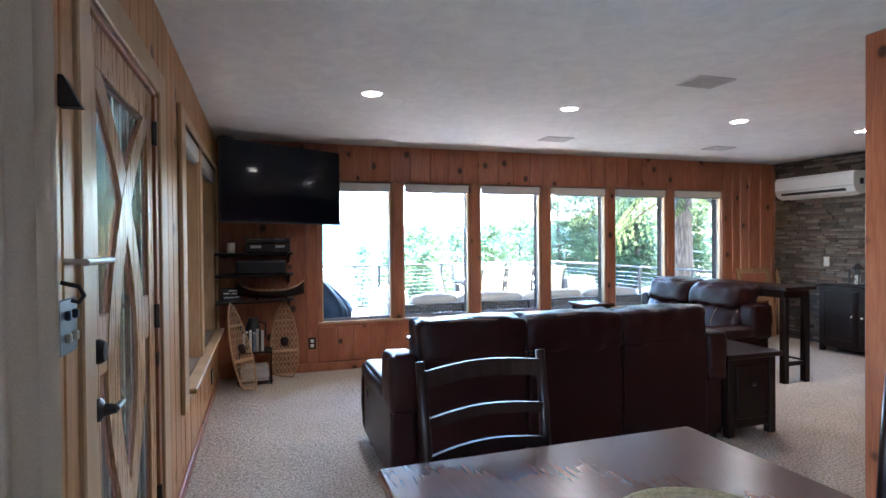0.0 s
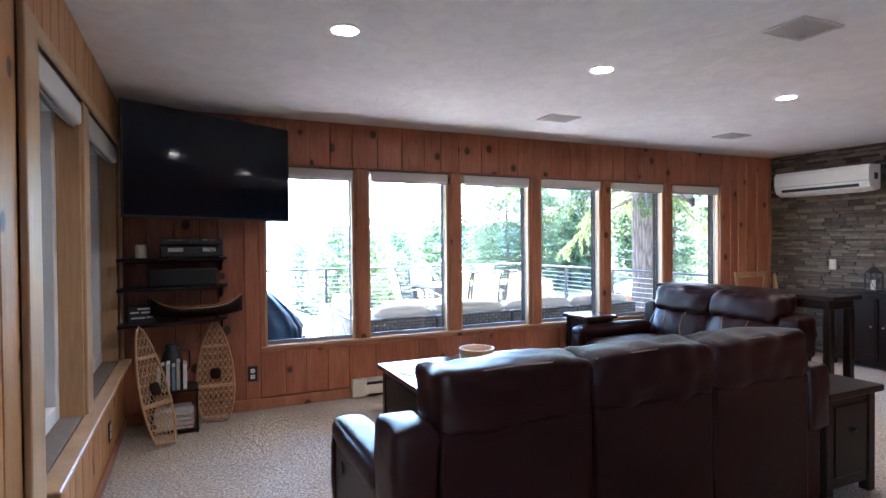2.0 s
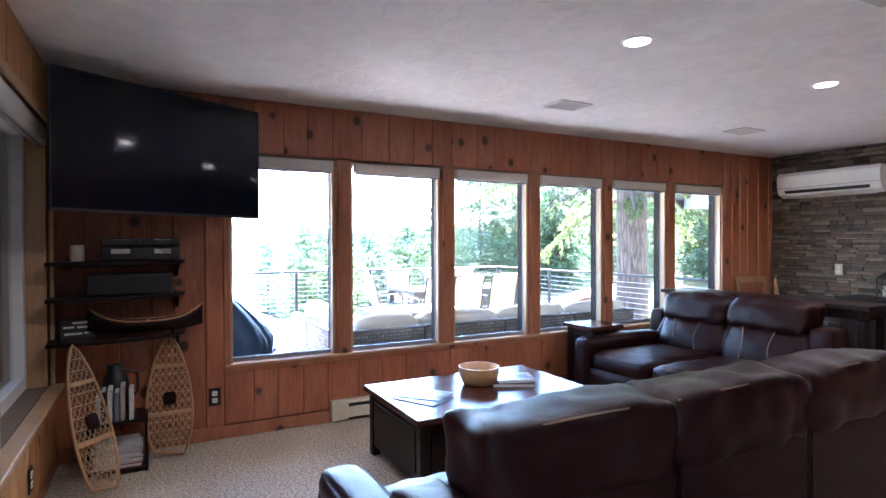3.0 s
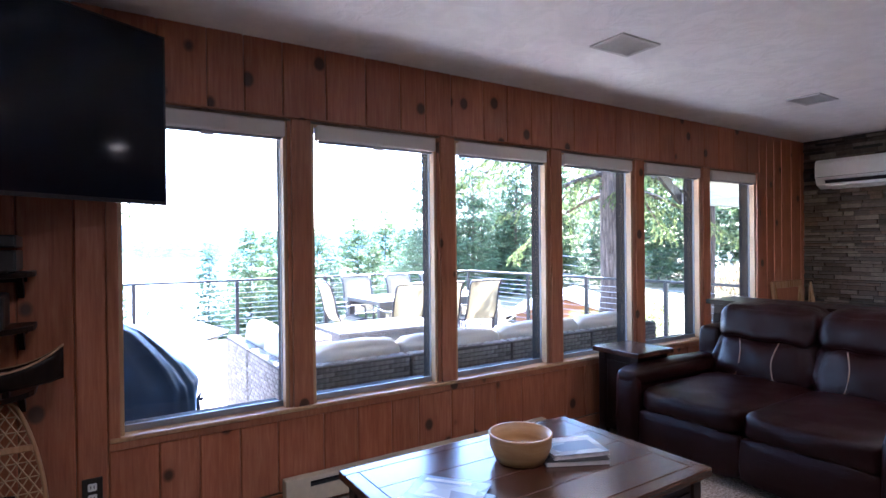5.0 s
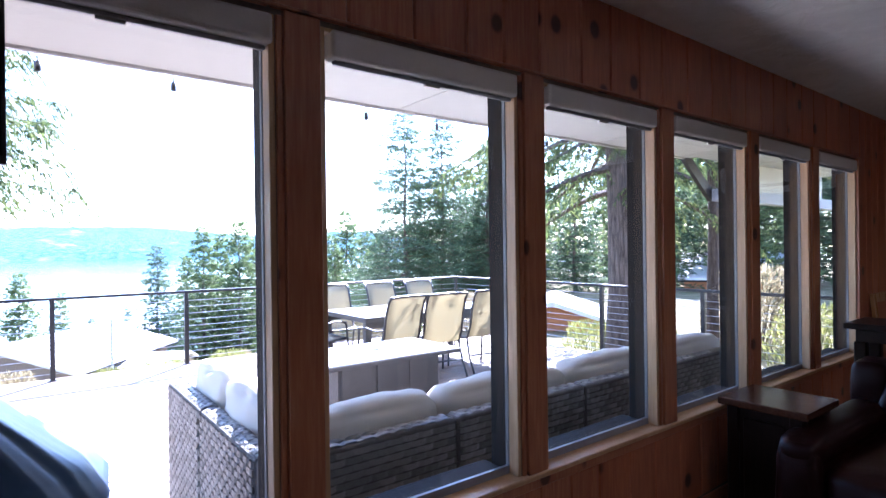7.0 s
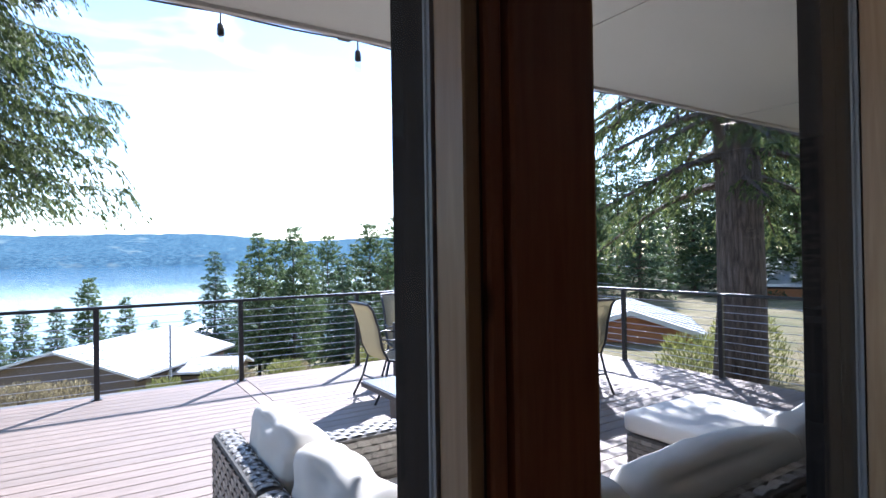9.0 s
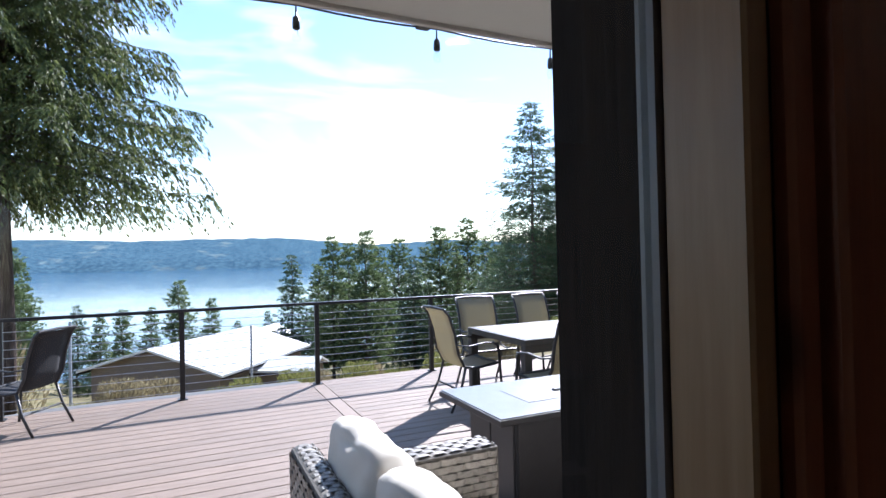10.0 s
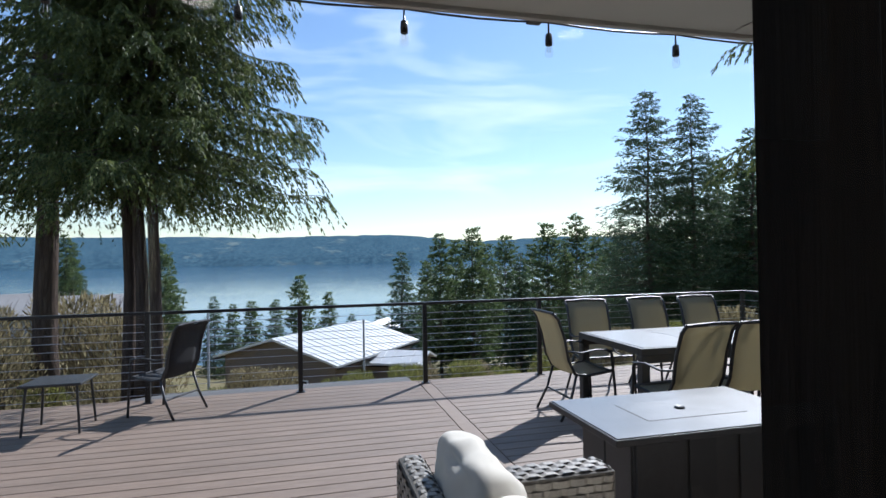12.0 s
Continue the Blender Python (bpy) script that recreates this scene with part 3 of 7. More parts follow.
for k, (a, b) in enumerate(openings):
    window_unit("window_%d" % (k + 1), a, b)
    s = thing("roller_shade", (b - WIN_W, 0, 0), "rolled-up grey roller shade in a cassette", "roller shade", "window shades")
    part("cassette", box((0.006, -0.014, HEAD_Z - 0.085), (WIN_W - 0.006, 0.05, HEAD_Z - 0.002), 0.012, 3), SHADE, s)
    part("bottom_bar", box((0.02, 0.008, HEAD_Z - 0.098), (WIN_W - 0.02, 0.026, HEAD_Z - 0.084), 0.004), VINYL, s)
    part("pull", tube([(WIN_W / 2 - 0.03, 0.017, HEAD_Z - 0.1), (WIN_W / 2 + 0.03, 0.017, HEAD_Z - 0.1)], 0.006), NICKEL, s)

# left wall with entrance door, double window and a glazed slider behind the drape
wall_w = thing("wall_west", label="vertical knotty pine plank wall", category="wall", kind="structure")
DY0, DY1, DTOP = -4.28, -3.34, 1.98
LW = [(-2.52, -1.57), (-1.42, -0.20)]
LZ0, LZ1 = 0.53, 2.06
SY0, SY1 = -7.1, -5.15
bm = bmesh.new()
T0, T1 = XL - 0.17, XL - 0.005
for y0, y1, z0, z1 in ((YB - 0.2, SY0, -0.3, CEIL + 0.15), (SY0, SY1, 2.05, CEIL + 0.15), (SY0, SY1, -0.3, 0.0), (SY1, DY0 - 0.03, -0.3, CEIL + 0.15), (DY0 - 0.03, DY1 + 0.03, DTOP + 0.03, CEIL + 0.15),
                       (DY0 - 0.03, DY1 + 0.03, -0.3, 0.0), (DY1 + 0.03, LW[0][0], -0.3, CEIL + 0.15), (LW[0][0], LW[1][1], -0.3, LZ0), (LW[0][0], LW[1][1], LZ1, CEIL + 0.15), (LW[0][1], LW[1][0], LZ0, LZ1), (LW[1][1], 0.15, -0.3, CEIL + 0.15)):
    box((T0, y0, z0), (T1, y1, z1), bm=bm)
part("wall_core", bm, SIDING, wall_w)
plank_run(YB, SY0 - 0.06, 0.0, CEIL, wall_w, (0.1, 0.17), "y", XL - 0.005, 0.016, PINE_WEST_LIT)
plank_run(SY0 - 0.06, SY1 + 0.06, 2.11, CEIL, wall_w, (0.1, 0.17), "y", XL - 0.005, 0.016, PINE_WEST_LIT)
plank_run(SY1 + 0.06, DY0 - 0.12, 0.0, CEIL, wall_w, (0.1, 0.17), "y", XL - 0.005, 0.016, PINE_WEST_LIT)
plank_run(DY0 - 0.12, DY1 + 0.21, DTOP + 0.13, CEIL, wall_w, (0.1, 0.17), "y", XL - 0.005, 0.016, PINE_WEST_LIT)
plank_run(DY1 + 0.21, LW[0][0] - 0.17, 0.0, CEIL, wall_w, (0.1, 0.17), "y", XL - 0.005, 0.016, PINE_WEST_LIT)
plank_run(LW[0][0] - 0.17, LW[1][1] + 0.05, LZ1 + 0.05, CEIL, wall_w, (0.1, 0.17), "y", XL - 0.005, 0.016, PINE_WEST_LIT)
plank_run(LW[0][0] - 0.17, LW[1][1] + 0.05, 0.0, LZ0 - 0.07, wall_w, (0.1, 0.17), "y", XL - 0.005, 0.016, PINE_WEST_LIT)
plank_run(LW[1][1] + 0.05, -0.002, 0.0, CEIL, wall_w, (0.1, 0.16), "y", XL - 0.005, 0.016, PINE_WEST_LIT)
single("baseboard_west", box((XL + 0.012, DY1 + 0.13, 0.0), (XL + 0.026, -0.03, 0.07), 0.003), PINE_TRIM, "narrow pine baseboard", "baseboard", kind="structure")


def side_window(y0, y1, name):
    w = thing(name, (XL, y0, LZ0), "side window with pine jambs and white frame", "window", "side windows", "structure")
    W, H = y1 - y0, LZ1 - LZ0
    for u in (0.0, W - 0.015):
        part("jamb", box((-0.10, u, 0), (0.0, u + 0.015, H), 0.002), PINE_PALE_LIT, w)
    part("head_jamb", box((-0.10, 0.015, H - 0.015), (0.0, W - 0.015, H), 0.002), PINE_PALE_LIT, w)
    f = 0.075
    for lo, hi in (((-0.165, 0, 0), (-0.101, f, H)), ((-0.165, W - f, 0), (-0.101, W, H)), ((-0.165, f, 0), (-0.101, W - f, f)), ((-0.165, f, H - f), (-0.101, W - f, H))):
        part("vinyl_frame", box(lo, hi, 0.003), WHITE_PLASTIC, w)
    g = part("pane", box((-0.154, f, f), (-0.149, W - f, H - f)), GLASS, w)
    g.visible_shadow = False
    s = thing("roller_shade", (XL, y0, LZ0), "rolled-up white roller shade in a cassette", "roller shade", "window shades")
    part("cassette", box((-0.055, 0.017, H - 0.12), (0.012, W - 0.017, H - 0.016), 0.015, 3), SHADE, s)
    part("bottom_bar", box((-0.03, 0.03, H - 0.135), (-0.012, W - 0.03, H - 0.119), 0.004), VINYL, s)


for k, (a, b) in enumerate(LW):
    side_window(a, b, "window_%d" % (k + 7))
part("mullion", box((XL - 0.004, LW[0][1], LZ0), (XL + 0.016, LW[1][0], LZ1), 0.004), PINE_PALE_LIT, wall_w)
part("casing", box((XL + 0.0115, LW[0][0] - 0.17, LZ0 - 0.1), (XL + 0.035, LW[0][0] - 0.002, LZ1 + 0.05), 0.004), PINE_PALE_LIT, wall_w)
part("casing", box((XL + 0.0115, LW[1][1] + 0.0, LZ0), (XL + 0.03, LW[1][1] + 0.05, LZ1 + 0.05), 0.004), PINE_PALE_LIT, wall_w)
part("window_head", box((XL + 0.0115, LW[0][0], LZ1 + 0.0), (XL + 0.03, LW[1][1], LZ1 + 0.05), 0.004), PINE_PALE_LIT, wall_w)
part("stool", box((XL - 0.004, LW[0][0] - 0.002, LZ0 - 0.03), (XL + 0.075, LW[1][1] + 0.06, LZ0 - 0.001), 0.006), PINE_PALE_LIT, wall_w, "pale pine window stool")
part("window_apron", box((XL + 0.0115, LW[0][0], LZ0 - 0.07), (XL + 0.03, LW[1][1] + 0.05, LZ0 - 0.031), 0.003), PINE_PALE_LIT, wall_w)

# glazed sliding door beside the drape
slider = thing("door_2", (XL, 0, 0), "white-framed sliding glass door behind a drape", "sliding door", kind="structure")
for y0, y1 in ((SY0, (SY0 + SY1) / 2), ((SY0 + SY1) / 2, SY1)):
    for lo, hi in (((-0.1, y0, 0.0), (-0.06, y0 + 0.06, 2.05)), ((-0.1, y1 - 0.06, 0.0), (-0.06, y1, 2.05)), ((-0.1, y0 + 0.06, 0.0), (-0.06, y1 - 0.06, 0.08)), ((-0.1, y0 + 0.06, 1.97), (-0.06, y1 - 0.06, 2.05))):
        part("slider_frame", box(lo, hi, 0.004), WHITE_PLASTIC, slider)
    g = part("pane", box((-0.083, y0 + 0.06, 0.08), (-0.077, y1 - 0.06, 1.97)), GLASS, slider)
    g.visible_shadow = False

# right wall: ledger stone in front of a core
wall_e = thing("wall_east", label="stacked ledger stone accent wall in browns and greys", category="wall", kind="structure")
PART_Y = -3.92
part("wall_core", box((XR, YB - 0.2, -0.3), (XR + 0.2, 0.0, CEIL + 0.15)), MORTAR, wall_e)
# partition whose pine-clad end stands in the room
wall_p = thing("wall_partition", label="pine-clad partition end beside the dining area", category="wall", kind="structure")
part("wall_core", box((3.49, PART_Y - 0.15, 0.0), (XR, PART_Y - 0.01, CEIL)), WALL_PLAIN, wall_p)
part("plank", box((3.462, PART_Y - 0.17, 0.0), (3.488, PART_Y + 0.015, CEIL), 0.006), PINE, wall_p)
plank_run(3.489, XR - 0.06, 0.0, CEIL, wall_p, (0.13, 0.2), "x", PART_Y - 0.01, 0.016)
wall_s = single("wall_south", box((XL - 0.2, YB - 0.2, 0.0), (XR + 0.2, YB, CEIL)), WALL_PLAIN, "plain painted back wall", "wall", kind="structure")

# ---- ceiling fixtures ----
for x, y in ((1.24, -2.10), (2.82, -2.10), (4.52, -2.11), (6.07, -2.11)):
    d = thing("recessed_light", (x, y, CEIL), "lit recessed ceiling downlight with white trim", "downlight", "recessed ceiling lights")
    part("trim_ring", lathe([(0.062, -0.001), (0.078, -0.001), (0.078, -0.006), (0.066, -0.010), (0.062, -0.006), (0.062, -0.001)], 28, caps=False), WHITE_PLASTIC, d)
    part("lens", lathe([(0.060, -0.0005), (0.0605, -0.003), (0.03, -0.0045)], 28), LAMP_ON, d)
    ld = bpy.data.lights.new("downlight", "AREA")
    ld.shape, ld.size, ld.energy, ld.color, ld.spread = "DISK", 0.12, 0.25, (1.0, 0.88, 0.72), radians(140)
    lo = new("downlight", ld)
    lo.matrix_world = look((x, y, CEIL - 0.012), (x, y + 0.0001, 0))


def ceiling_vent(x, y, w=0.30, d=0.22):
    v = thing("ceiling_vent", (x, y, CEIL), "white louvred ceiling register", "vent", "ceiling vents")
    for lo, hi in (((-w / 2, -d / 2), (w / 2, -d / 2 + 0.025)), ((-w / 2, d / 2 - 0.025), (w / 2, d / 2)), ((-w / 2, -d / 2 + 0.025), (-w / 2 + 0.025, d / 2 - 0.025)), ((w / 2 - 0.025, -d / 2 + 0.025), (w / 2, d / 2 - 0.025))):
        part("frame", box((*lo, -0.010), (*hi, 0.0), 0.002), VENT_WHITE, v)
    part("backing", box((-w / 2 + 0.025, -d / 2 + 0.025, -0.002), (w / 2 - 0.025, d / 2 - 0.025, 0.0)), BLACK, v)
    n = 9
    for k in range(n):
        yy = -d / 2 + 0.03 + (d - 0.06) * k / (n - 1)
        part("slat", prism([(yy - 0.008, -0.003), (yy + 0.006, -0.009), (yy + 0.007, -0.0085), (yy - 0.007, -0.0025)], w - 0.052, "x", -w / 2 + 0.026), VENT_WHITE, v)


ceiling_vent(3.30, -3.0)
ceiling_vent(3.38, -0.91)
ceiling_vent(5.48, -0.91)

# ---- entrance door on the left wall ----
door = thing("door_1", (XL - 0.045, DY0, 0.0), "varnished wooden entrance door with curved rails and bevelled glass", "door", kind="structure")
DW, DH = DY1 - DY0, DTOP
for u0, u1, z0, z1 in ((0.0, 0.11, 0.012, DH), (DW - 0.11, DW, 0.012, DH), (0.11, DW - 0.11, 0.012, 0.24), (0.11, DW - 0.11, DH - 0.13, DH)):
    part("stile", box((0.0, u0, z0), (0.045, u1, z1), 0.003), PINE_DOOR, door)
g = part("glass", box((0.018, 0.11, 0.24), (0.026, DW - 0.11, DH - 0.13)), DOOR_GLASS, door, "reeded bevelled glass")
g.visible_shadow = False
for side in (-1, 1):
    pts = []
    for k in range(25):
        z = 0.20 + (DH - 0.30) * k / 24
        up = z - 1.50
        off = 0.21 * math.sin(math.pi * (z - 0.42) / 1.08) if up < 0 else -(0.61 * up + 1.2 * up * up)
        pts.append((DW / 2 + side * off, z))
    bm = bmesh.new()
    for k in range(24):
        (u0, z0), (u1, z1) = pts[k], pts[k + 1]
        quad = [(u0 - 0.066, z0), (u0 + 0.066, z0), (u1 + 0.066, z1), (u1 - 0.066, z1)]
        vs = [bm.verts.new((x, u, z)) for x in (0.002 if side > 0 else 0.004, 0.043 if side > 0 else 0.0445) for u, z in quad]
        for f in ((0, 1, 2, 3), (7, 6, 5, 4), (0, 4, 5, 1), (2, 6, 7, 3), (1, 5, 6, 2), (0, 3, 7, 4)):
            bm.faces.new([vs[i] for i in f])
    part("curved_rail", bm, PINE_DOOR, door)
    bm = bmesh.new()
    for k in range(24):
        (u0, z0), (u1, z1) = pts[k], pts[k + 1]
        quad = [(u0 - 0.082, z0), (u0 + 0.082, z0), (u1 + 0.082, z1), (u1 - 0.082, z1)]
        vs = [bm.verts.new((x, u, z)) for x in (0.009 if side > 0 else 0.010, 0.034 if side > 0 else 0.035) for u, z in quad]
        for f in ((0, 1, 2, 3), (7, 6, 5, 4), (0, 4, 5, 1), (2, 6, 7, 3), (1, 5, 6, 2), (0, 3, 7, 4)):
            bm.faces.new([vs[i] for i in f])
    part("glazing_bead", bm, BEAD_RED, door, "dark red-brown glazing bead")
    u0, u1 = (0.11, 0.29) if side < 0 else (DW - 0.29, DW - 0.11)
    part("lock_rail", box((0.003, u0, 0.98), (0.042, u1, 1.15), 0.003), PINE_DOOR, door)
for u0 in (0.1105, DW - 0.1305):
    part("glazing_bead", box((0.009, u0, 0.24), (0.034, u0 + 0.02, DH - 0.13), 0.002), BEAD_RED, door)
part("glazing_bead", box((0.009, 0.131, DH - 0.15), (0.034, DW - 0.131, DH - 0.1305), 0.002), BEAD_RED, door)
for k in range(26):
    u = 0.14 + (DW - 0.28) * k / 25
    part("reed", tube([(0.0275, u, 0.25), (0.0275, u, DH - 0.155)], 0.0075, 6), REED_GLASS, door, "vertical glass reed").visible_shadow = False
for k in range(7):
    u = 0.16 + (DW - 0.32) * k / 6
    part("came", tube([(0.028, u, 0.25), (0.028, u, DH - 0.14)], 0.0022, 5), NICKEL, door)
for z in (0.28, 1.05, 1.82):
    h = part("hinge", box((0.044, DW - 0.012, z - 0.05), (0.056, DW + 0.012, z + 0.05), 0.002), BRONZE, door)
    part("knuckle", tube([(0.056, DW, z - 0.05), (0.056, DW, z + 0.05)], 0.008, 8), BRONZE, h)
part("deadbolt", lathe([(0.034, 0.0), (0.034, 0.012), (0.026, 0.024), (0.008, 0.026)], 20), BRONZE, door).matrix_basis = pose(0.045, 0.07, 1.06, 0, 90, 0)
lv = part("lever_rose", lathe([(0.032, 0.0), (0.032, 0.010), (0.018, 0.02), (0.012, 0.05)], 20), BRONZE, door)
lv.matrix_basis = pose(0.045, 0.07, 0.90, 0, 90, 0)
part("lever", tube([(0.09, 0.07, 0.90), (0.092, 0.12, 0.902), (0.088, 0.18, 0.895)], [0.010, 0.009, 0.007], 8), BRONZE, door)
jamb = thing("door_casing", (0, 0, 0), "pale pine casing around the entrance door", "door casing", kind="structure")
for y0, y1, z0, z1 in ((DY0 - 0.12, DY0 - 0.022, 0, DTOP + 0.13), (DY1 + 0.06, DY1 + 0.21, 0, DTOP + 0.13), (DY0 - 0.022, DY1 + 0.06, DTOP + 0.025, DTOP + 0.13)):
    part("casing", box((XL + 0.0, y0, z0), (XL + 0.024, y1, z1), 0.005), PINE_PALE_LIT, jamb)
for y0, y1 in ((DY0 - 0.022, DY0 - 0.003), (DY1 + 0.003, DY1 + 0.06)):
    part("jamb", box((XL - 0.15, y0, 0), (XL + 0.012, y1, DTOP + 0.003), 0.002), PINE_TRIM, jamb)
part("head_jamb", box((XL - 0.15, DY0 - 0.022, DTOP + 0.004), (XL + 0.012, DY1 + 0.022, DTOP + 0.024), 0.002), PINE_TRIM, jamb)
part("threshold", box((XL - 0.15, DY0 - 0.003, 0), (XL + 0.01, DY1 + 0.003, 0.011), 0.002), BRONZE, jamb)

# drape, switch plate and small wall things by the door
bm = bmesh.new()
cols = 44
lo_row, hi_row = [], []
for k in range(cols + 1):
    y = -5.32 + 0.47 * k / cols
    x = XL + 0.068 + 0.046 * math.sin(k * 0.62) + 0.010 * math.sin(k * 1.7 + 1)
    lo_row.append(bm.verts.new((x, y, 0.03)))
    hi_row.append(bm.verts.new((x * 0.9 + 0.012, y, 2.24)))
for k in range(cols):
    bm.faces.new((lo_row[k], lo_row[k + 1], hi_row[k + 1], hi_row[k]))
drape = thing("drape", label="beige linen drape gathered beside the sliding door", category="curtain")
dp = part("panel", bm, DRAPE, drape, smooth=True)
dp.modifiers.new("thick", "SOLIDIFY").thickness = 0.006
part("rod", tube([(XL + 0.09, -7.4, 2.27), (XL + 0.09, -4.80, 2.27)], 0.012, 10), NICKEL, drape)
for y in (-7.3, -4.83):
    part("bracket", box((XL + 0.011, y - 0.02, 2.25), (XL + 0.09, y, 2.285), 0.004), NICKEL, drape)
sw = thing("light_switch", (XL + 0.011, -4.49, 1.17), "dark pewter double switch plate on the pine wall", "switch")
part("plate", box((0.0, -0.06, -0.062), (0.007, 0.06, 0.062), 0.003), PEWTER, sw)
for u in (-0.025, 0.025):
    for z in (-0.025, 0.025):
        part("toggle", box((0.007, u - 0.006, z - 0.01), (0.02, u + 0.006, z + 0.012), 0.003), ALMOND if z < 0 else PEWTER, sw)
rk = thing("wall_rail", (XL + 0.011, -4.44, 1.315), "short polished steel wall rail by the door", "wall rail")
part("bar", tube([(0.06, -0.12, 0), (0.06, 0.10, 0)], 0.008, 10), NICKEL, rk)
part("post", tube([(0, -0.05, 0), (0.06, -0.05, 0)], 0.007, 8), NICKEL, rk)
hk = thing("coat_hook", (XL + 0.011, -4.515, 1.27), "small black coat hook on the pine wall", "hook")
part("hook", tube([(0.0, 0, 0), (0.035, 0, -0.01), (0.045, 0, -0.03), (0.035, 0, -0.045), (0.02, 0, -0.04)], 0.005, 8), BRONZE, hk)
br = thing("shelf_bracket", (XL + 0.011, -4.50, 1.66), "small dark wedge-shaped wall bracket", "bracket")
part("wedge", prism([(0.0, 0.0), (0.045, 0.0), (0.01, 0.07), (0.0, 0.07)], 0.03, "y", -0.015), BRONZE, br)


def outlet(at, axis, label, mat=BRONZE, parent=None):
    o = thing("wall_outlet", at, label, "outlet", "wall outlets", rz={"y": 0, "x": 90, "w": -90}[axis])
    part("plate", box((-0.038, -0.008, -0.062), (0.038, 0.0, 0.062), 0.003), mat, o)
    for z in (-0.024, 0.024):
        r = part("receptacle", box((-0.017, -0.011, z - 0.016), (0.017, -0.008, z + 0.016), 0.004), WHITE_PLASTIC, o)
        for u in (-0.006, 0.006):
            part("slot", box((u - 0.0015, -0.0118, z - 0.006), (u + 0.0015, -0.0112, z + 0.007)), BLACK, r)
    return o


outlet((0.985, -0.017, 0.30), "y", "dark bronze outlet plate on the pine wall")
outlet((4.62, -0.017, 0.40), "y", "white outlet plate under the window", WHITE_PLASTIC)
outlet((XL + 0.012, -0.85, 0.22), "x", "dark bronze outlet plate on the pine wall")

# ---- baseboard heater ----
ht = thing("baseboard_heater", (1.80, 0, 0), "almond enamel electric baseboard heater below the windows", "heater")
HW = 1.78
part("back", box((0, -0.034, 0.015), (HW, -0.031, 0.16)), ALMOND, ht)
part("hood", prism([(-0.031, 0.165), (-0.072, 0.160), (-0.080, 0.140), (-0.076, 0.140), (-0.069, 0.155), (-0.031, 0.160)], HW, "x", 0.0), ALMOND, ht)
part("front", box((0.0, -0.080, 0.03), (HW, -0.074, 0.112), 0.003), ALMOND, ht)
part("heating_element", box((0.14, -0.072, 0.05), (HW - 0.14, -0.035, 0.125)), BLACK, ht)
for u in (0.0, HW - 0.13):
    part("end_cap", box((u, -0.083, 0.012), (u + 0.13, -0.0305, 0.168), 0.004), ALMOND, ht)

# ---- television in the corner ----
tv = thing("television", (0.712, -0.385, 1.54), "large black flat television mounted across the corner", "television", rz=math.degrees(math.atan2(0.63, 1.136)))
TW, TH = 1.30, 0.755
part("back_shell", box((-TW / 2 + 0.02, 0.012, 0.02), (TW / 2 - 0.02, 0.05, TH - 0.02), 0.012, 2), BLACK, tv)
part("screen", box((-TW / 2 + 0.008, -0.002, 0.016), (TW / 2 - 0.008, 0.004, TH - 0.008)), SCREEN, tv)
for lo, hi in (((-TW / 2, 0.0), (-TW / 2 + 0.008, TH)), ((TW / 2 - 0.008, 0.0), (TW / 2, TH)), ((-TW / 2 + 0.008, 0.0), (TW / 2 - 0.008, 0.016)), ((-TW / 2 + 0.008, TH - 0.008), (TW / 2 - 0.008, TH))):
    part("bezel", box((lo[0], -0.004, lo[1]), (hi[0], 0.014, hi[1]), 0.001), BLACK, tv)
part("mount", box((-0.2, 0.05, 0.2), (0.2, 0.12, 0.56), 0.01), BRONZE, tv)
part("arm", box((-0.04, 0.12, 0.33), (0.04, 0.40, 0.43), 0.01), BRONZE, tv)
wb = thing("corner_speaker", (0.17, -0.16, 2.29), "small dark speaker box high in the corner", "speaker", rz=35)
part("cabinet", box((-0.06, -0.06, 0.0), (0.06, 0.06, 0.105), 0.008, 2), BLACK, wb)
part("grille", box((-0.05, -0.066, 0.008), (0.05, -0.061, 0.097), 0.002), BLACK_SOFT, wb)

# ---- corner shelves ----
def corner_shelf(z, reach=0.73, deep=0.30):
    s = thing("corner_shelf", (XL + 0.012, -0.017, z), "dark curved corner shelf below the television", "shelf", "corner shelves")
    out = [(0.0, 0.0), (reach, 0.0), (reach, -0.10)]
    for k in range(1, 12):
        t = k / 12 * math.pi / 2
        out.append((0.16 + (reach - 0.16) * math.cos(t), -0.10 - (deep - 0.0) * math.sin(t) * 0.9))
    out += [(0.0, -0.10 - deep * 0.9)]
    part("board", prism(out, 0.022, "z", -0.022, bevel=0.003), ESPRESSO, s)
    part("cleat", box((0.02, -0.02, -0.045), (reach - 0.03, 0.0, -0.0225), 0.002), ESPRESSO, s)
    part("bracket", prism([(0.0, -0.023), (-0.10, -0.023), (-0.015, -0.11), (0.0, -0.11)], 0.02, "x", reach - 0.06), ESPRESSO, s)


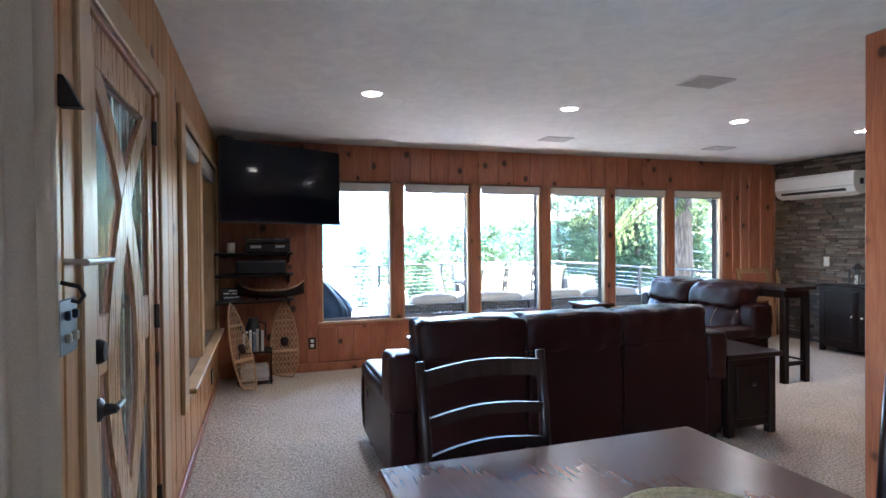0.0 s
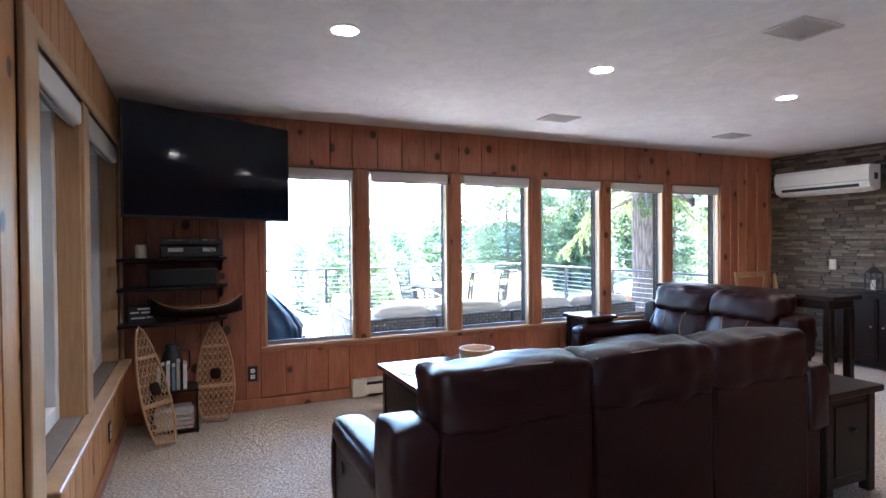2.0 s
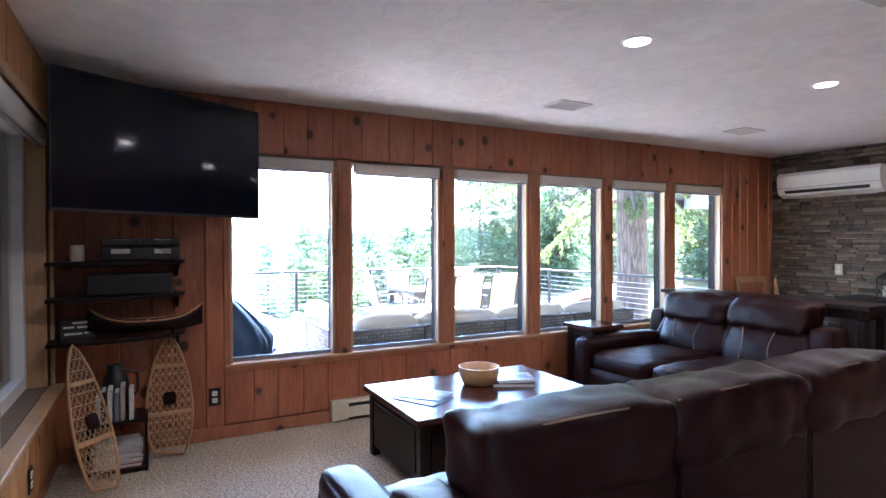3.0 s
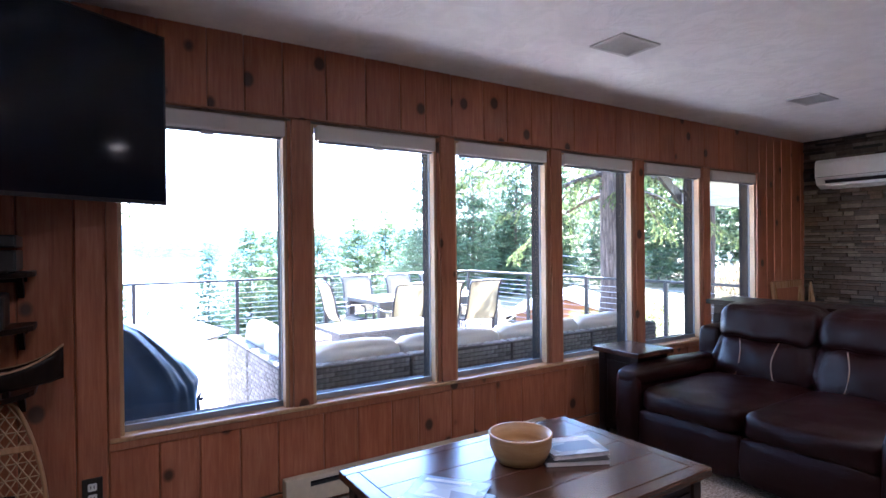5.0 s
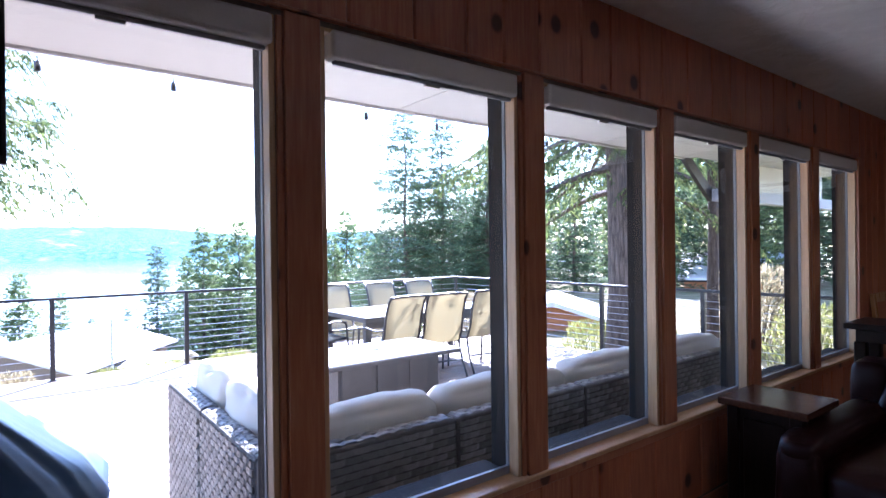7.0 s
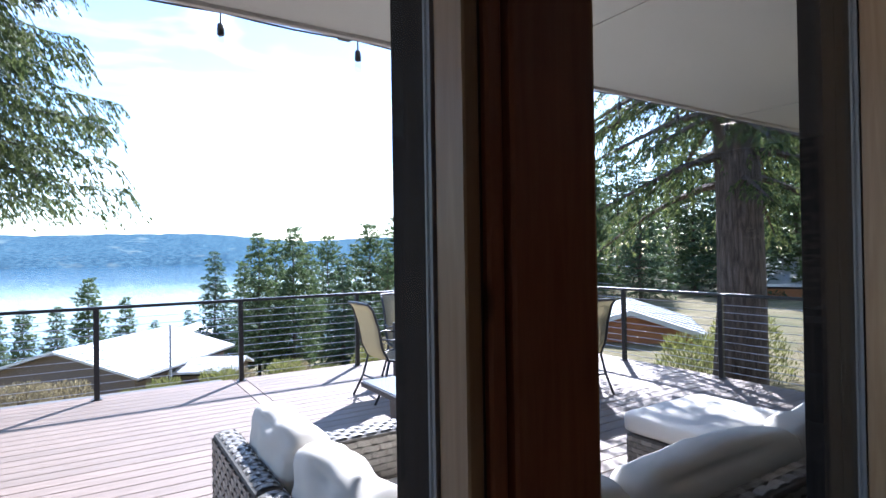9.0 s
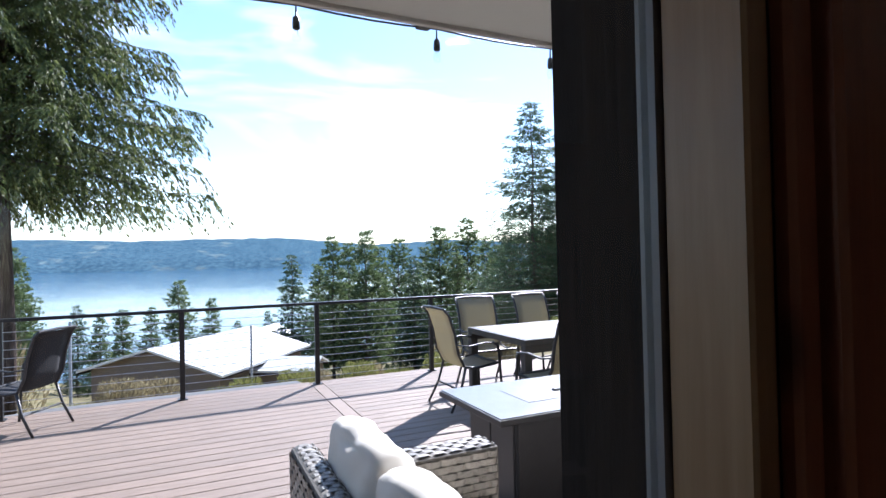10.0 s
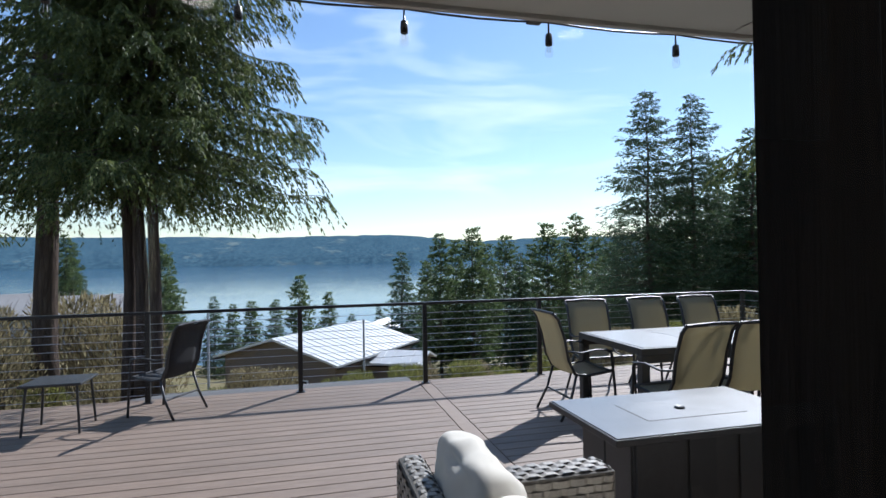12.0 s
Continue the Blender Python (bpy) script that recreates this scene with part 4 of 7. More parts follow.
for z in (1.262, 1.052, 0.80):
    corner_shelf(z)
st = thing("stereo_receiver", (0.55, -0.18, 1.262), "black stereo receiver on the top corner shelf", "stereo")
for k, (z0, z1) in enumerate(((0.0, 0.085), (0.088, 0.14))):
    c = part("case", box((-0.21, -0.13, z0 + 0.006), (0.21, 0.14, z1), 0.004), BLACK, st)
    part("faceplate", box((-0.205, -0.137, z0 + 0.010), (0.205, -0.1305, z1 - 0.004), 0.002), BLACK, c)
    part("display", box((-0.16, -0.1385, z0 + 0.045), (-0.06, -0.1372, z1 - 0.012)), NICKEL, c)
    part("display", box((0.07, -0.1385, z0 + 0.045), (0.16, -0.1372, z1 - 0.012)), NICKEL, c)
    for u in (-0.02, 0.02):
        part("knob", lathe([(0.012, 0), (0.011, 0.014), (0.004, 0.016)], 14), BRONZE, c).matrix_basis = pose(u, -0.137, z0 + 0.03, 90, 0, 0)
for u in (-0.17, 0.17):
    part("foot", lathe([(0.014, 0), (0.016, 0.0065)], 10), BLACK, st).location = (u, -0.1, 0)
cd = thing("candle", (0.21, -0.2, 1.262), "cream pillar candle on the top corner shelf", "candle")
part("wax", lathe([(0.036, 0.0), (0.038, 0.004), (0.037, 0.095), (0.030, 0.098), (0.026, 0.088)], 24), CERAMIC, cd, smooth=True)
part("wick", tube([(0, 0, 0.085), (0.002, 0, 0.106)], 0.0015, 5), BLACK, cd)
sp = thing("soundbar_speaker", (0.50, -0.19, 1.052), "black cloth-fronted speaker on the middle shelf", "speaker")
part("cabinet", box((-0.24, -0.1, 0.0), (0.22, 0.11, 0.13), 0.01, 2), BLACK, sp)
part("grille", box((-0.23, -0.108, 0.01), (0.21, -0.101, 0.12), 0.003), BLACK_SOFT, sp)
cn = thing("model_canoe", (0.58, -0.22, 0.80), "dark model canoe with pale gunwales", "model boat")
cn.scale = (1.26, 1.2, 1.2)
bm = bmesh.new()
rings = []
for k in range(17):
    t = -1 + 2 * k / 16
    w, rise = 0.055 * (1 - t * t) ** 0.7 + 0.002, 0.045 * abs(t) ** 3.2
    rings.append([bm.verts.new((0.25 * t, w * math.cos(a), 0.012 + rise * 0.6 + (0.062 + rise) * (1 - math.sin(a)))) for a in [math.pi * i / 8 for i in range(9)]])
for A, B in zip(rings, rings[1:]):
    for i in range(8):
        bm.faces.new((A[i], B[i], B[i + 1], A[i + 1]))
hull = part("hull", bm, ESPRESSO, cn, smooth=True)
hull.modifiers.new("thick", "SOLIDIFY").thickness = 0.004
for s in (-1, 1):
    part("gunwale", tube([(0.25 * t, s * (0.055 * (1 - t * t) ** 0.7 + 0.002), 0.075 + 0.072 * abs(t) ** 3.2) for t in [-1 + k / 8 for k in range(17)]], 0.0035, 6), ASH, cn)
for t in (-0.4, 0.0, 0.4):
    part("thwart", box((0.25 * t - 0.006, -0.05 * (1 - t * t), 0.066), (0.25 * t + 0.006, 0.05 * (1 - t * t), 0.07)), ASH, cn)
for u in (-0.11, 0.11):
    part("cradle", box((u - 0.008, -0.03, 0.0), (u + 0.008, 0.03, 0.02), 0.002), ESPRESSO, cn)
sg = thing("chalk_sign", (0.21, -0.2, 0.80), "small black block sign with white lettering", "sign", rz=12)
part("block", box((-0.09, -0.015, 0.0), (0.09, 0.015, 0.12), 0.003), CHALK, sg)
for k, (a, b) in enumerate(((-0.03, 0.05), (-0.075, -0.02), (-0.005, 0.075), (-0.07, 0.02), (0.03, 0.072))):
    z = (0.095, 0.07, 0.068, 0.03, 0.032)[k]
    part("lettering", box((a, -0.0165, z - 0.006), (b, -0.0152, z + 0.006)), PAPER, sg)

# ---- small stand with books below the shelves ----
sd = thing("low_stand", (0.42, -0.26, 0.0), "small dark two-tier stand in the corner", "stand")
for z in (0.02, 0.30):
    part("shelf", box((-0.16, -0.14, z), (0.16, 0.14, z + 0.016), 0.003), ESPRESSO, sd)
for sx in (-0.155, 0.14):
    for sy in (-0.135, 0.12):
        part("leg", box((sx, sy, 0.0), (sx + 0.015, sy + 0.015, 0.32), 0.002), ESPRESSO, sd)
z = 0.036
for k, (m, w, t) in enumerate(((RED, 0.27, 0.02), (MAG_A, 0.25, 0.012), (PAPER, 0.24, 0.016), (MAG_B, 0.26, 0.012), (PAPER, 0.25, 0.02), (MAG_A, 0.24, 0.012), (MAG_B, 0.25, 0.014), (PAPER, 0.23, 0.016))):
    bk = thing("magazine", (0.42 + 0.006 * (k % 3 - 1), -0.27, z), "magazine in a stack on the low stand", "magazine", "magazines on the stand", rz=(-3, 2, 0, 4, -2, 1, -4, 3)[k])
    part("pages", box((-w / 2 + 0.003, -0.105, 0.0015), (w / 2 - 0.003, 0.105, t - 0.0015)), PAPER, bk)
    part("cover", box((-w / 2, -0.108, t - 0.0014), (w / 2, 0.108, t), 0.0004), m, bk)
    part("back_cover", box((-w / 2, -0.108, 0), (w / 2, 0.108, 0.0014)), m, bk)
    z += t + 0.001
for k, (u, h, m) in enumerate(((-0.10, 0.16, MAG_B), (-0.075, 0.18, BLACK), (-0.04, 0.19, PAPER), (-0.005, 0.17, MAG_A), (0.025, 0.20, NICKEL), (0.07, 0.18, PAPER))):
    bk = thing("book", (0.42 + u, -0.30, 0.316), "upright book on the low stand", "book", "books on the stand")
    part("cover", box((-0.012, -0.07, 0.0), (0.012, 0.07, h), 0.002), m, bk)
    part("pages", box((-0.010, -0.066, 0.003), (0.010, 0.0705, h + 0.0005)), PAPER, bk)
pt = thing("dark_pitcher", (0.40, -0.17, 0.316), "dark metal coffee pot behind the books", "pitcher")
part("body", lathe([(0.06, 0), (0.075, 0.02), (0.085, 0.14), (0.06, 0.24), (0.04, 0.27), (0.05, 0.30)], 20), BLACK, pt, smooth=True)
part("handle", tube([(0.05, 0, 0.26), (0.12, 0, 0.24), (0.12, 0, 0.12), (0.08, 0, 0.08)], 0.008, 8), BLACK, pt)
part("spout", tube([(-0.07, 0, 0.12), (-0.11, 0, 0.2), (-0.13, 0, 0.28)], [0.018, 0.012, 0.008], 8), BLACK, pt)


def snowshoe(base, lean, rz, L=0.72, W=0.145):
    """A bent ash frame with rawhide lacing; stands on its tail and leans back."""
    s = new("snowshoe")
    s.matrix_basis = pose(*base, 0, 0, rz) @ pose(0, 0, 0, -lean, 0, 0)
    tagged(s, "old ash and rawhide snowshoe leaning in the corner", "snowshoe", "pair of snowshoes")

    def half(t):
        return W * (math.sin(math.pi * min(1, (t * 0.93 + 0.07) ** 0.75)) ** 0.62)

    right = [(half(k / 24), 0, L * k / 24) for k in range(25)]
    loop = right + [(-x, y, z) for x, y, z in right[::-1]][1:-1]
    part("frame", tube(loop, 0.0085, 7, closed=True), ASH, s, smooth=True)
    for t in (0.34, 0.74):
        part("crossbar", box((-half(t) + 0.004, -0.009, L * t - 0.013), (half(t) - 0.004, 0.009, L * t + 0.013), 0.004), ASH, s)
    bm = bmesh.new()

    def lace(step, lean_x):
        c = -1.2
        while c < 2.2:
            pts = [(x / 20 * W * 1.05, L * (c + lean_x * x / 20 * 0.30)) for x in range(-20, 21)]
            run = [p for p in pts if 0.03 * L < p[1] < 0.97 * L and abs(p[0]) < half(p[1] / L) - 0.002]
            if len(run) > 2:
                tube([(run[0][0], 0.002 * lean_x, run[0][1]), (run[-1][0], 0.002 * lean_x, run[-1][1])], 0.003, 4, bm)
            c += step

    for st, lx in ((0.078, 1.0), (0.078, -1.0), (0.078, 0.0)):
        lace(st, lx)
    tagged(part("lacing", bm, LACING, s), kind="stuff")
    part("binding", cushion((-0.035, -0.022, L * 0.42), (0.035, -0.008, L * 0.52), 0.004, 4), LEATHER, s, "dark leather binding", smooth=True)
    return s


snowshoe((0.38, -0.62, 0.012), 17, 46, 0.82, 0.115)
snowshoe((0.70, -0.22, 0.012), 11, 0, 0.76, 0.135)

# ---- leather recliners ----
def recliner_sofa(name, at, rz, seats, seat_w, label, depth=0.94, arm_w=0.16, back_h=0.915, lean=0.0, gap=0.004):
    """Faces local +y; the back's outer face is at y = 0."""
    W = seats * seat_w + 2 * arm_w

    def tilt(bm):
        for v in bm.verts:
            v.co.y += lean * (0.62 - v.co.z) * (1 if v.co.z > 0.35 else 0)
        return bm

    s = thing(name, at, label, "sofa", "leather reclining sofas", rz=rz)
    part("base", box((arm_w, 0.06, 0.05), (W - arm_w, depth - 0.10, 0.30), 0.02, 2), LEATHER, s)
    for k in range(seats):
        x0 = arm_w + k * seat_w
        b = part("back_panel", box((x0 + 0.006, 0.0, 0.09), (x0 + seat_w - 0.006, 0.09, back_h - 0.20), 0.015, 2), LEATHER, s)
        bm = bmesh.new()
        tube([(x0 + 0.012, -0.003, 0.12), (x0 + 0.012, -0.003, back_h - 0.22)], 0.0025, 5, bm)
        part("piping", bm, LEATHER, b)
        hr = part("headrest", tilt(cushion((x0 + gap, -0.005, back_h - 0.235), (x0 + seat_w - gap, 0.235 + lean * 0.35, back_h), 0.008 + lean * 0.05, 16, 0.30 if lean else 0.17, k + 3, 0.016)), LEATHER, s, smooth=True)
        bm = bmesh.new()
        tube([(x0 + 0.03 + (seat_w - 0.06) * i / 10, 0.028 - 0.02 * math.sin(math.pi * i / 10), back_h - 0.018 + 0.016 * math.sin(math.pi * i / 10)) for i in range(11)], 0.003, 5, bm)
        part("seam", tilt(bm), STITCH, hr)
        part("lumbar", tilt(cushion((x0 + gap + 0.002, 0.09, 0.40), (x0 + seat_w - gap - 0.002, 0.30, back_h - 0.20), 0.03 + lean * 0.08, 14, 0.3, k + 9, 0.014)), LEATHER, s, smooth=True)
        for f in (0.3, 0.7):
            pts = [(x0 + seat_w * (f + 0.04 * math.sin(math.pi * i / 8) * (1 if f < 0.5 else -1)), 0.333 - 0.018 * abs(i - 4) / 4, 0.44 + 0.30 * (back_h - 0.66) / 0.30 * i / 8) for i in range(9)]
            part("seam", tilt(tube([(x, y + lean * 0.06, z) for x, y, z in pts], 0.0026 + lean * 0.006, 5)), STITCH, s)
        part("seat_cushion", cushion((x0 + 0.004, 0.22, 0.29), (x0 + seat_w - 0.004, depth - 0.04, 0.45), 0.022, 12, 0.34, k + 5, 0.010), LEATHER, s, smooth=True)
        part("footrest", cushion((x0 + 0.006, depth - 0.10, 0.07), (x0 + seat_w - 0.006, depth - 0.03, 0.31), 0.012, 8, 0.4, k, 0.006), LEATHER, s, smooth=True)
    for x0 in (0.0, W - arm_w):
        a = part("arm", box((x0 + 0.006, 0.04, 0.05), (x0 + arm_w - 0.006, depth - 0.06, 0.46), 0.02, 2), LEATHER, s)
        part("arm_pad", cushion((x0 - 0.006, 0.20, 0.43), (x0 + arm_w + 0.006, depth - 0.02, 0.55), 0.014, 12, 0.4, 7, 0.006), LEATHER, a, smooth=True)
        part("arm_front", cushion((x0, depth - 0.09, 0.06), (x0 + arm_w, depth - 0.01, 0.51), 0.01, 8, 0.4, 2, 0.005), LEATHER, a, smooth=True)
        part("wing", cushion((x0 - 0.002, -0.004, 0.42), (x0 + arm_w + 0.002, 0.24, back_h - 0.175), 0.006, 10, 0.20, 4, 0.006), LEATHER, a, smooth=True)
        if x0 == 0.0:
            part("recline_latch", lathe([(0.03, 0.0), (0.03, 0.004), (0.022, 0.006)], 18), BLACK, a).matrix_basis = pose(x0 + 0.002, depth * 0.78, 0.36, 0, -90, 0)
    for x in (0.05, W - 0.05):
        for y in (0.08, depth - 0.16):
            part("foot", lathe([(0.022, 0.0), (0.028, 0.05)], 12), BLACK, s).location = (x, y, 0)
    return s


recliner_sofa("reclining_sofa", (1.14, -3.06, 0), 0, 3, 0.655, "dark brown leather three-seat reclining sofa", 0.93)
recliner_sofa("reclining_loveseat", (5.02, -2.02, 0), 90, 2, 0.635, "dark brown leather two-seat reclining sofa beside the windows", 1.18, lean=0.28, gap=0.016)


# ---- tables ----
def block_table(name, at, size, label, category, top_mat, planks=0, rz=0, drawer=False, over=0.03, top_t=0.035):
    w, d, h = size
    t = thing(name, at, label, category, rz=rz)
    if planks:
        step = (d - 0.12) / planks
        for k in range(planks):
            part("plank", box((0.062, 0.06 + step * k + 0.001, h - top_t), (w - 0.062, 0.06 + step * (k + 1) - 0.001, h), 0.002), top_mat, t)
        for y0 in (0.0, d - 0.059):
            part("edge_board", box((0.0, y0, h - top_t), (w, y0 + 0.059, h), 0.003), top_mat, t)
        for x0 in (0.0, w - 0.061):
            part("edge_board", box((x0, 0.06, h - top_t), (x0 + 0.061, d - 0.06, h), 0.003), top_mat, t)
    else:
        part("top", box((0, 0, h - top_t), (w, d, h), 0.006, 2), top_mat, t)
    part("carcass", box((over + 0.012, over + 0.012, 0.06), (w - over - 0.012, d - over - 0.012, h - top_t - 0.001), 0.003), ESPRESSO, t)
    for x0 in (over, w - over - 0.055):
        for y0 in (over, d - over - 0.055):
            part("leg", box((x0, y0, 0), (x0 + 0.055, y0 + 0.055, h - top_t - 0.0005), 0.004), ESPRESSO, t)
    for y0, y1 in ((over + 0.002, over + 0.0115), (d - over - 0.0115, d - over - 0.002)):
        p = part("panel", box((over + 0.075, y0, 0.12), (w - over - 0.075, y1, h - top_t - 0.05), 0.003), ESPRESSO, t)
        if drawer:
            part("pull", lathe([(0.010, 0.0), (0.014, 0.02), (0.006, 0.026)], 12), BRONZE, p).matrix_basis = pose(w / 2, y0 if y0 < d / 2 else y1, h * 0.62, 90 if y0 < d / 2 else -90, 0, 0)
    for x0, x1 in ((over + 0.002, over + 0.0115), (w - over - 0.0115, w - over - 0.002)):
        part("panel", box((x0, over + 0.075, 0.12), (x1, d - over - 0.075, h - top_t - 0.05), 0.003), ESPRESSO, t)
    return t


block_table("coffee_table", (1.82, -1.56, 0), (1.26, 0.83, 0.44), "dark wooden trunk-style coffee table with plank top", "coffee table", TABLE_TOP, 4, drawer=True)
block_table("side_table", (3.99, -0.51, 0), (0.38, 0.39, 0.625), "dark wooden side table under the windows", "side table", TABLE_TOP, 0)
block_table("end_table", (3.45, -3.04, 0), (0.48, 0.56, 0.575), "dark wooden end table at the sofa's end", "end table", ESPRESSO, 0, drawer=True)

con = thing("console_table", (5.06, -2.12, 0), "tall dark console table behind the loveseat", "console table")
part("top", box((0, 0, 0.87), (0.38, 1.80, 0.905), 0.005, 2), ESPRESSO, con)
part("apron", box((0.03, 0.05, 0.80), (0.35, 1.75, 0.869), 0.003), ESPRESSO, con)
for x0 in (0.03, 0.29):
    for y0 in (0.04, 1.70):
        part("leg", box((x0, y0, 0), (x0 + 0.06, y0 + 0.06, 0.80), 0.006), ESPRESSO, con)
for y0 in (0.06, 1.72):
    part("stretcher", box((0.09, y0, 0.16), (0.29, y0 + 0.025, 0.20), 0.003), ESPRESSO, con)
part("footrest", tube([(0.32, 0.09, 0.2), (0.32, 1.71, 0.2)], 0.011, 8), BRONZE, con)

# dining table and ladder-back chairs
dt = thing("dining_table", (0.78, -6.35, 0), "polished mahogany dining table", "dining table")
part("top", box((0, 0, 0.715), (1.02, 1.86, 0.75), 0.006, 2), DINING_TOP, dt)
part("apron", box((0.09, 0.09, 0.63), (0.93, 1.77, 0.714), 0.003), ESPRESSO, dt)
for x0 in (0.06, 0.88):
    for y0 in (0.06, 1.72):
        part("leg", box((x0, y0, 0), (x0 + 0.08, y0 + 0.08, 0.63), 0.008), ESPRESSO, dt)
pm = thing("woven_placemat", (1.36, -5.05, 0.75), "round woven jute placemat on the dining table", "placemat")
for k in range(16):
    r = 0.012 + 0.0125 * k
    part("coil", tube([(r * math.cos(a), r * math.sin(a), 0.006) for a in [2 * math.pi * i / 28 for i in range(28)]], 0.0062, 5, closed=True), JUTE, pm, smooth=True)


def ladder_chair(at, rz):
    """Faces local -y; the back is at y = 0.21."""
    c = thing("dining_chair", at, "dark ladder-back dining chair with curved slats", "chair", "dining chairs", rz=rz)
    part("seat", cushion((-0.225, -0.22, 0.43), (0.225, 0.20, 0.475), 0.004, 8, 0.4), ESPRESSO, c, smooth=True)
    for sx in (-1, 1):
        part("back_post", tube([(sx * 0.20, 0.17, 0), (sx * 0.205, 0.19, 0.45), (sx * 0.215, 0.225, 0.78), (sx * 0.22, 0.255, 0.985)], [0.019, 0.020, 0.018, 0.016], 8), ESPRESSO, c, smooth=True)
        part("front_leg", box((sx * 0.20 - 0.02, -0.20, 0), (sx * 0.20 + 0.02, -0.16, 0.43), 0.004), ESPRESSO, c)
        part("side_rail", box((sx * 0.20 - 0.012, -0.16, 0.2), (sx * 0.20 + 0.012, 0.17, 0.23), 0.003), ESPRESSO, c)
    for z, h, y in ((0.93, 0.055, 0.243), (0.80, 0.035, 0.222), (0.69, 0.035, 0.208), (0.58, 0.035, 0.196)):
        pts = [(-0.205 + 0.41 * i / 8, y + 0.030 * math.sin(math.pi * i / 8), z + 0.012 * math.sin(math.pi * i / 8)) for i in range(9)]
        bm = bmesh.new()
        rows = []
        for x, yy, zz in pts:
            rows.append([bm.verts.new((x, yy + a, zz + b)) for a, b in ((-0.008, -h / 2), (0.008, -h / 2), (0.008, h / 2), (-0.008, h / 2))])
        for A, B in zip(rows, rows[1:]):
            for i in range(4):
                bm.faces.new((A[i], A[(i + 1) % 4], B[(i + 1) % 4], B[i]))
        bm.faces.new(rows[0][::-1])
        bm.faces.new(rows[-1])
        part("slat", bm, ESPRESSO, c)
    return c


ch = ladder_chair((1.195, -4.54, 0), 6)
copy_thing(ch, pose(1.86, -5.12, 0, 0, 0, -90))
copy_thing(ch, pose(1.86, -5.85, 0, 0, 0, -90))

# things on the coffee table
bw = thing("wooden_bowl", (2.50, -1.06, 0.44), "round turned wooden bowl on the coffee table", "bowl")
part("bowl", lathe([(0.085, 0.0), (0.105, 0.006), (0.128, 0.06), (0.132, 0.11), (0.134, 0.118), (0.124, 0.118), (0.118, 0.06), (0.095, 0.015), (0.02, 0.012)], 40), BOWL, bw, smooth=True)


def booklet(name, at, rz, w, d, t, mat, label):
    b = thing(name, at, label, name.split("_")[-1], "books on the coffee table", rz=rz)
    part("cover", box((-w / 2, -d / 2, t - 0.002), (w / 2, d / 2, t), 0.0006), mat, b)
    part("pages", box((-w / 2 + 0.004, -d / 2 + 0.003, 0.002), (w / 2 - 0.004, d / 2 - 0.003, t - 0.0021)), PAPER, b)
    part("back_cover", box((-w / 2, -d / 2, 0), (w / 2, d / 2, 0.0019), 0.0005), mat, b)
    part("picture", box((-w * 0.38, -d * 0.30, t + 0.0003), (w * 0.38, d * 0.22, t + 0.0007)), MAG_B if mat is not MAG_B else MAG_A, b)
    part("title_bar", box((-w * 0.40, d * 0.30, t + 0.0003), (w * 0.25, d * 0.40, t + 0.0007)), PAPER, b)


booklet("magazine", (2.03, -1.19, 0.44), -62, 0.30, 0.22, 0.006, MAG_A, "blue-covered magazine lying on the coffee table")
booklet("magazine", (2.07, -1.15, 0.4465), -52, 0.28, 0.21, 0.005, MAG_A, "glossy magazine on top of another")
booklet("book", (2.70, -1.15, 0.44), -28, 0.27, 0.22, 0.022, BLACK, "dark hardcover book on the coffee table")
booklet("book", (2.72, -1.14, 0.4625), -20, 0.25, 0.20, 0.018, MAG_B, "grey picture-covered book on a stack")

# ---- mini-split, cabinet, lantern, leaning frame at the stone wall ----
ac = thing("mini_split", (XR - 0.045, 0, 0), "white wall-mounted mini-split air conditioner", "air conditioner")
prof = [(0.0, 1.90), (-0.10, 1.875), (-0.19, 1.915), (-0.225, 1.99), (-0.225, 2.12), (-0.20, 2.16), (0.0, 2.165)]
part("body", prism(prof, 1.05, "y", -1.27, bevel=0.008), WHITE_PLASTIC, ac)
part("louvre", prism([(-0.05, 1.882), (-0.185, 1.908), (-0.188, 1.900), (-0.05, 1.872)], 0.86, "y", -1.17), WHITE_PLASTIC, ac)
part("air_slot", prism([(-0.203, 1.928), (-0.2185, 1.957), (-0.222, 1.955), (-0.206, 1.924)], 0.86, "y", -1.17), BLACK, ac)
part("front_line", prism([(-0.2255, 1.985), (-0.2275, 1.985), (-0.2275, 1.99), (-0.2255, 1.99)], 1.03, "y", -1.26), VINYL, ac)
part("label_plate", box((-0.12, -1.2745, 2.0), (-0.06, -1.2705, 2.07)), BLACK, ac)

